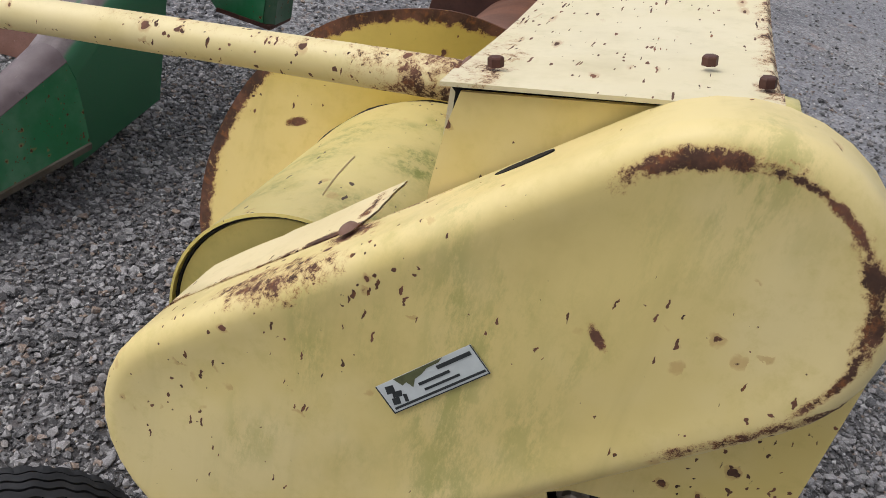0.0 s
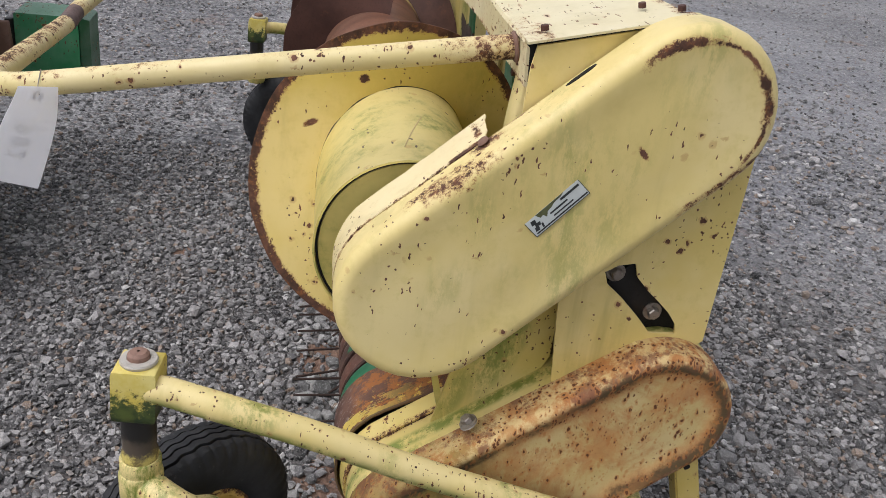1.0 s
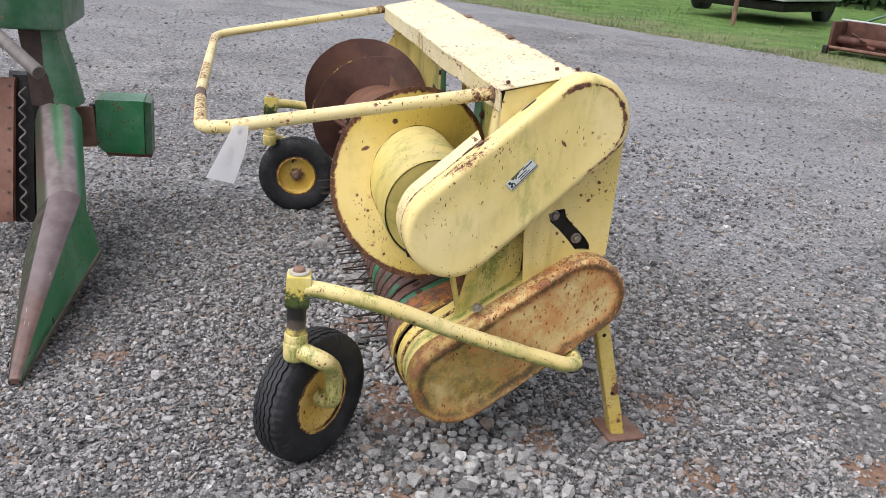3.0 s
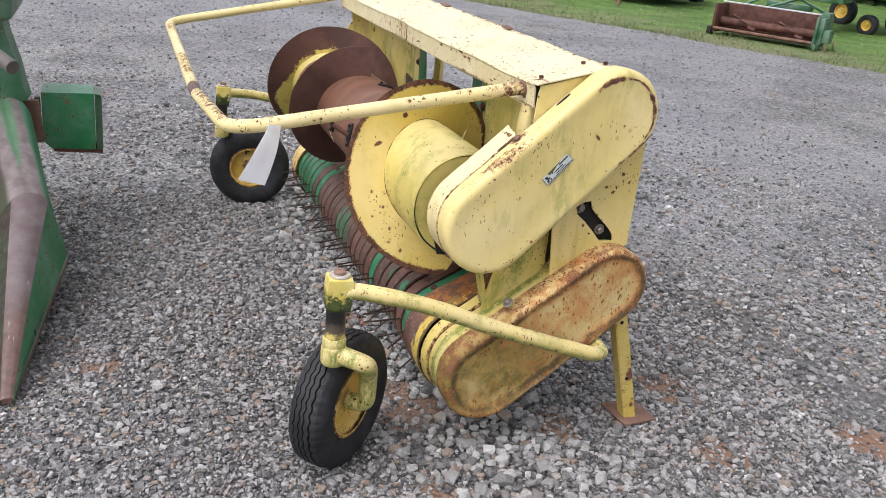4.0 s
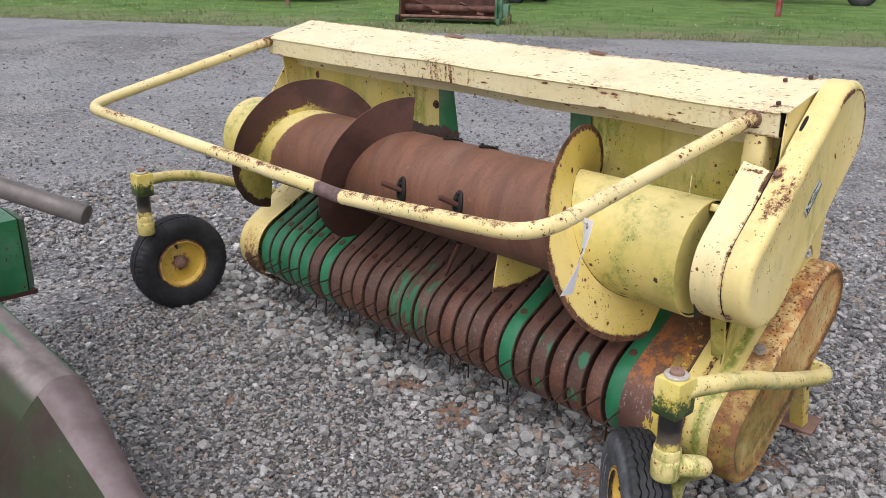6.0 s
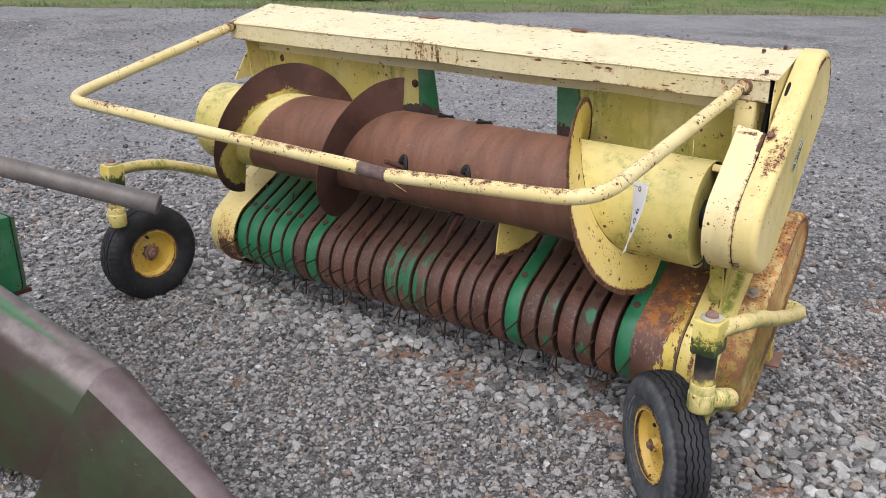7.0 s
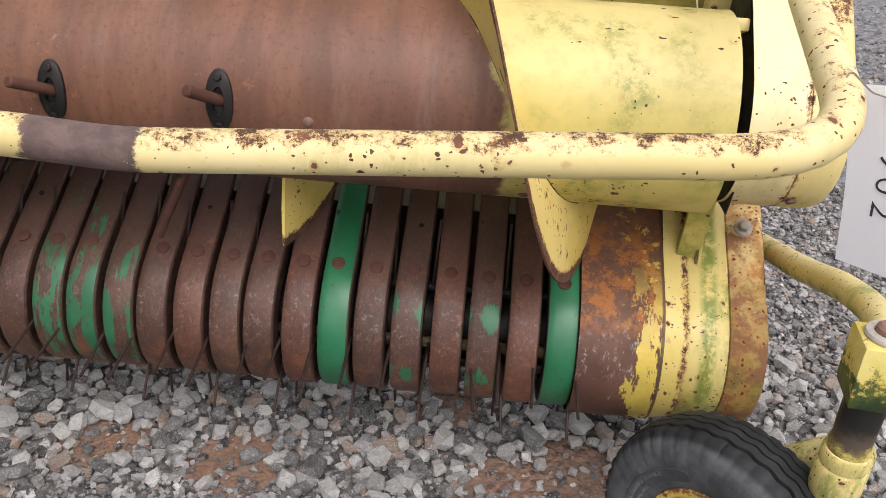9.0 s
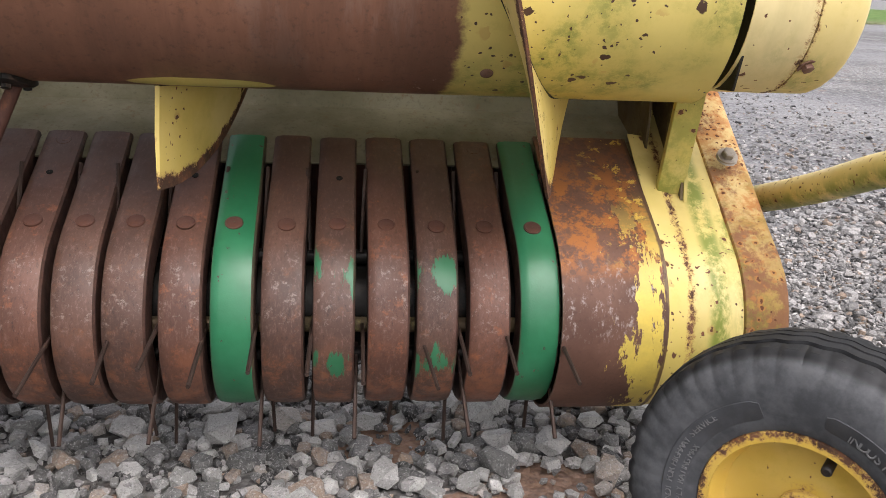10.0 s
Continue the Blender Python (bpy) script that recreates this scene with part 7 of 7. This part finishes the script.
# ---- plants ----
def build_grass():
    """Blades along the verge, thickest at the near edge of the lawn."""
    rng = np.random.default_rng(4)
    n = 70000
    t = rng.uniform(-8, 34, n)
    w = np.abs(rng.gamma(1.3, 2.4, n)) * 1.1 - 0.15
    base = np.stack([-13.6 + 0.85 * t - 0.527 * w, 5.9 + 0.527 * t + 0.85 * w, np.full(n, 0.01)], 1)
    tuft = 0.5 + 0.9 * np.array([max(0.0, noise.noise((a * 0.8, b * 0.8, 3.0))) for a, b in base[:, :2]])
    h = rng.uniform(0.03, 0.11, n) * np.where(rng.random(n) < 0.08, 2.2, 1.0) * tuft
    a = rng.uniform(0, 2 * np.pi, n)
    side = np.stack([np.cos(a), np.sin(a), np.zeros(n)], 1) * rng.uniform(0.006, 0.016, n)[:, None]
    lean = rng.normal(0, 0.5, (n, 3)) * h[:, None] * 0.8
    lean[:, 2] = h
    verts = np.concatenate([base - side, base + side, base + lean], 0)
    idx = np.arange(n)
    me = bpy.data.meshes.new("grass_blades")
    me.from_pydata(verts.tolist(), [], np.stack([idx, idx + n, idx + 2 * n], 1).tolist())
    me.materials.append(grass_mat)
    tagged(new("grass_blades", me), "short green grass blades along the verge", "grass", kind="stuff")


def build_clover():
    """White clover heads dotted over the verge."""
    rng = np.random.default_rng(14)
    verts, faces = [], []
    for _ in range(350):
        t, w = rng.uniform(-8, 34), 0.4 + rng.gamma(1.6, 2.0)
        c = np.array([-13.6 + 0.85 * t - 0.527 * w, 5.9 + 0.527 * t + 0.85 * w, rng.uniform(0.06, 0.12)])
        r = rng.uniform(0.008, 0.014)
        i = len(verts)
        verts += [tuple(c + r * np.array(d)) for d in ((1, 0, 0), (0, 1, 0), (-1, 0, 0), (0, -1, 0), (0, 0, 0.9), (0, 0, -0.7))]
        faces += [(i + a, i + (a + 1) % 4, i + 4) for a in range(4)] + [(i + (a + 1) % 4, i + a, i + 5) for a in range(4)]
    me = bpy.data.meshes.new("clover_flowers")
    me.from_pydata(verts, [], faces)
    me.materials.append(plain("white_clover", (0.70, 0.72, 0.62), 0.8))
    tagged(new("clover_flowers", me), "white clover heads in the grass verge", "flowers", kind="stuff")


def build_hedge():
    """A dark row of trees far behind: clumps of small leaves, gaps and an uneven top."""
    rng = np.random.default_rng(9)
    verts, faces = [], []
    for k in range(90):
        s = rng.uniform(-30, 40)
        c = np.array([-24 + 0.85 * s, 24 + 0.527 * s, 0]) + rng.normal(0, 1.2, 3) * (1, 1, 0)
        top = rng.uniform(3.0, 6.5)
        for j in range(26):
            cc = c + np.array([rng.normal(0, 1.0), rng.normal(0, 1.0), rng.uniform(0.2, top)])
            for q in range(12):
                p = cc + rng.normal(0, 0.42, 3)
                u, v = rng.normal(0, 0.16, 3), rng.normal(0, 0.16, 3)
                i = len(verts)
                verts += [tuple(p - u), tuple(p + v), tuple(p + u), tuple(p - v)]
                faces.append((i, i + 1, i + 2, i + 3))
    me = bpy.data.meshes.new("tree_row")
    me.from_pydata(verts, [], faces)
    me.materials.append(leaf_mat)
    tagged(new("tree_row", me), "dark green row of distant trees", "trees", kind="stuff")


build_grass()
build_clover()
build_hedge()


# ---- loose stones ----
def hull_shapes(kinds, points, seed):
    """A few angular stone shapes."""
    rng = random.Random(seed)
    out = []
    for _ in range(kinds):
        bm = bmesh.new()
        taken = []
        for _ in range(points):
            tries = [Vector((rng.gauss(0, 1), rng.gauss(0, 1), rng.gauss(0, 1))).normalized() for _ in range(5)]
            v = max(tries, key=lambda p: min((p - q).length for q in taken) if taken else 0.0)
            taken.append(v)
            v = Vector(math.copysign(abs(c) ** 0.6, c) for c in v)
            bm.verts.new(v * rng.uniform(0.84, 1.0))
        bmesh.ops.convex_hull(bm, input=bm.verts[:])
        bmesh.ops.delete(bm, geom=[v for v in bm.verts if not v.link_faces], context="VERTS")
        bmesh.ops.triangulate(bm, faces=bm.faces[:])
        bm.verts.index_update()
        out.append((np.array([v.co[:] for v in bm.verts]), np.array([[v.index for v in f.verts] for f in bm.faces])))
        bm.free()
    return out


def apart(xy, gap):
    """Keeps the stones that lie at least the gap from those kept before."""
    cells, out = {}, []
    for i, (x, y) in enumerate(xy):
        a, b = int(x // gap), int(y // gap)
        if all((x - p) ** 2 + (y - q) ** 2 > gap * gap for u in (-1, 0, 1) for v in (-1, 0, 1) for p, q in cells.get((a + u, b + v), ())):
            cells.setdefault((a, b), []).append((x, y))
            out.append(i)
    return xy[out]


def rocks(name, n, seed, size, xr, yr, keep, shapes, label, skin=None, gap=0.0, tall=(0.30, 0.62), smooth=True):
    """Many angular stones in one mesh, partly sunk in the lot."""
    rng = np.random.default_rng(seed)
    xy = np.stack([rng.uniform(*xr, n), rng.uniform(*yr, n)], 1)
    ok = np.array([keep(x, y, r) for (x, y), r in zip(xy, rng.random(n))])
    xy = apart(xy[ok], gap) if gap else xy[ok]
    all_v, all_f, base = [], [], 0
    group = rng.integers(0, len(shapes), len(xy))
    for g, (v0, f0) in enumerate(shapes):
        p = xy[group == g]
        n = len(p)
        s = np.minimum(size[0] * np.exp(rng.normal(0, size[1], n)), size[0] * 2.2)
        shape = np.stack([rng.uniform(0.85, 1.35, n), rng.uniform(0.7, 1.0, n), rng.uniform(*tall, n)], 1)
        v = v0[None] * shape[:, None, :] * s[:, None, None] * 0.52
        a = rng.uniform(0, 2 * np.pi, n)
        t = np.zeros((n, 3, 3))
        t[:, 0, 0], t[:, 0, 1], t[:, 1, 0], t[:, 1, 1], t[:, 2, 2] = np.cos(a), -np.sin(a), np.sin(a), np.cos(a), 1
        b = rng.normal(0, 0.3, n)
        tilt = np.zeros((n, 3, 3))
        tilt[:, 0, 0], tilt[:, 1, 1], tilt[:, 1, 2], tilt[:, 2, 1], tilt[:, 2, 2] = 1, np.cos(b), -np.sin(b), np.sin(b), np.cos(b)
        v = np.einsum("nij,nkj->nki", np.einsum("nij,njk->nik", t, tilt), v)
        v[:, :, :2] += p[:, None, :]
        v[:, :, 2] += (np.array([lot_height(x, y) for x, y in p]) + s * rng.uniform(0.10, 0.42, n))[:, None]
        all_v.append(v.reshape(-1, 3))
        all_f.append((f0[None] + (np.arange(n) * len(v0))[:, None, None] + base).reshape(-1, 3))
        base += n * len(v0)
    verts, faces = np.concatenate(all_v), np.concatenate(all_f).astype(np.int32)
    k = len(faces)
    me = bpy.data.meshes.new(name)
    me.vertices.add(len(verts))
    me.vertices.foreach_set("co", verts.reshape(-1))
    me.loops.add(k * 3)
    me.loops.foreach_set("vertex_index", faces.reshape(-1))
    me.polygons.add(k)
    me.polygons.foreach_set("loop_start", np.arange(0, k * 3, 3, dtype=np.int32))
    me.polygons.foreach_set("use_smooth", np.full(k, smooth))
    me.update(calc_edges=True)
    me.materials.append(skin or stone_mat)
    tagged(new(name, me), label, "gravel", kind="stuff")


def coarse_at(x, y):
    """How coarse the gravel lies: heaps under and behind the header, worn fine in front of it."""
    a = 0.42 + 0.9 * noise.noise((x * 0.9, y * 0.9, 21.0)) + 0.3 * noise.noise((x * 2.7, y * 2.7, 4.0))
    a += 0.5 * math.exp(-((y - 0.0) / 0.5) ** 2)
    front = min(1.0, max(0.0, (-0.40 - y + 0.14 * noise.noise((x * 1.5, 4, 8)) + 0.10 * min(0.0, x + 1.4)) / 0.10)) * min(1.0, max(0.0, (0.35 - x) / 0.4))
    patch = 0.55 * max(0.0, noise.noise((x * 1.3, y * 1.3, 31.0)) - 0.1) + 0.05
    return min(1.0, max(0.03, a)) * (1.0 - front) + patch * front


def clay_at(x, y):
    return any((x - a) ** 2 + (y - b) ** 2 < (r * (0.62 + 0.75 * noise.noise((x * 13, y * 13, 3)))) ** 2 for a, b, r in CLAY)


def spread(x, y, reach):
    """Thins the stones out with distance from the header."""
    d = math.hypot((x + 0.9) / 1.25, y)
    return math.exp(-max(0.0, d - 1.6) ** 2 / (2 * reach * reach))


def heap_at(x, y):
    """The bank of large stones under the header and just before it."""
    return min(1.0, max(0.0, 4 * (0.6 - x))) * math.exp(-((y + 0.12) / 0.20) ** 4)


rocks("coarse_gravel", 50000, 3, (0.0215, 0.32), (-4.6, 2.0), (-2.6, 3.6), lambda x, y, r: r < coarse_at(x, y) * (0.10 if clay_at(x, y) else 1.0) * spread(x, y, 1.0), hull_shapes(24, 14, 7), "loose grey crushed stones on the lot", None, 0.0135, (0.5, 0.9), False)
rocks("heap_gravel", 34000, 17, (0.0315, 0.29), (-2.6, 0.6), (-0.62, 0.35), lambda x, y, r: r < heap_at(x, y) * (0.035 if clay_at(x, y) else 1.0), hull_shapes(28, 13, 19), "pale crushed stones heaped under the header", heap_mat, 0.0255, (0.5, 0.85), False)
rocks("fine_gravel", 165000, 5, (0.0126, 0.34), (-2.6, 1.4), (-2.2, 1.3), lambda x, y, r: r < (0.30 if clay_at(x, y) else 1.0) * (1.0 - 0.8 * heap_at(x, y)) * min(1.0, 4 * (x + 2.6), 4 * (1.4 - x), 4 * (1.3 - y)), hull_shapes(20, 8, 8), "fine grey gravel between the stones", None, 0.0054, (0.55, 0.95), False)
rocks("outer_gravel", 70000, 11, (0.0155, 0.36), (-6.0, 2.4), (-2.8, 4.6), lambda x, y, r: r < spread(x, y, 1.5) * (0.02 if clay_at(x, y) else 0.12 if -2.4 < x < 1.2 and -2.0 < y < 1.1 else 1.0), hull_shapes(12, 7, 12), "grey gravel round the header", None, 0.0, (0.45, 0.8), False)
rocks("scattered_gravel", 26000, 6, (0.018, 0.4), (-12.0, 3.0), (-4.0, 9.0), lambda x, y, r: r > 0.75 * spread(x, y, 1.3), hull_shapes(8, 7, 9), "scattered grey stones across the lot", None, 0.0, (0.4, 0.7), False)
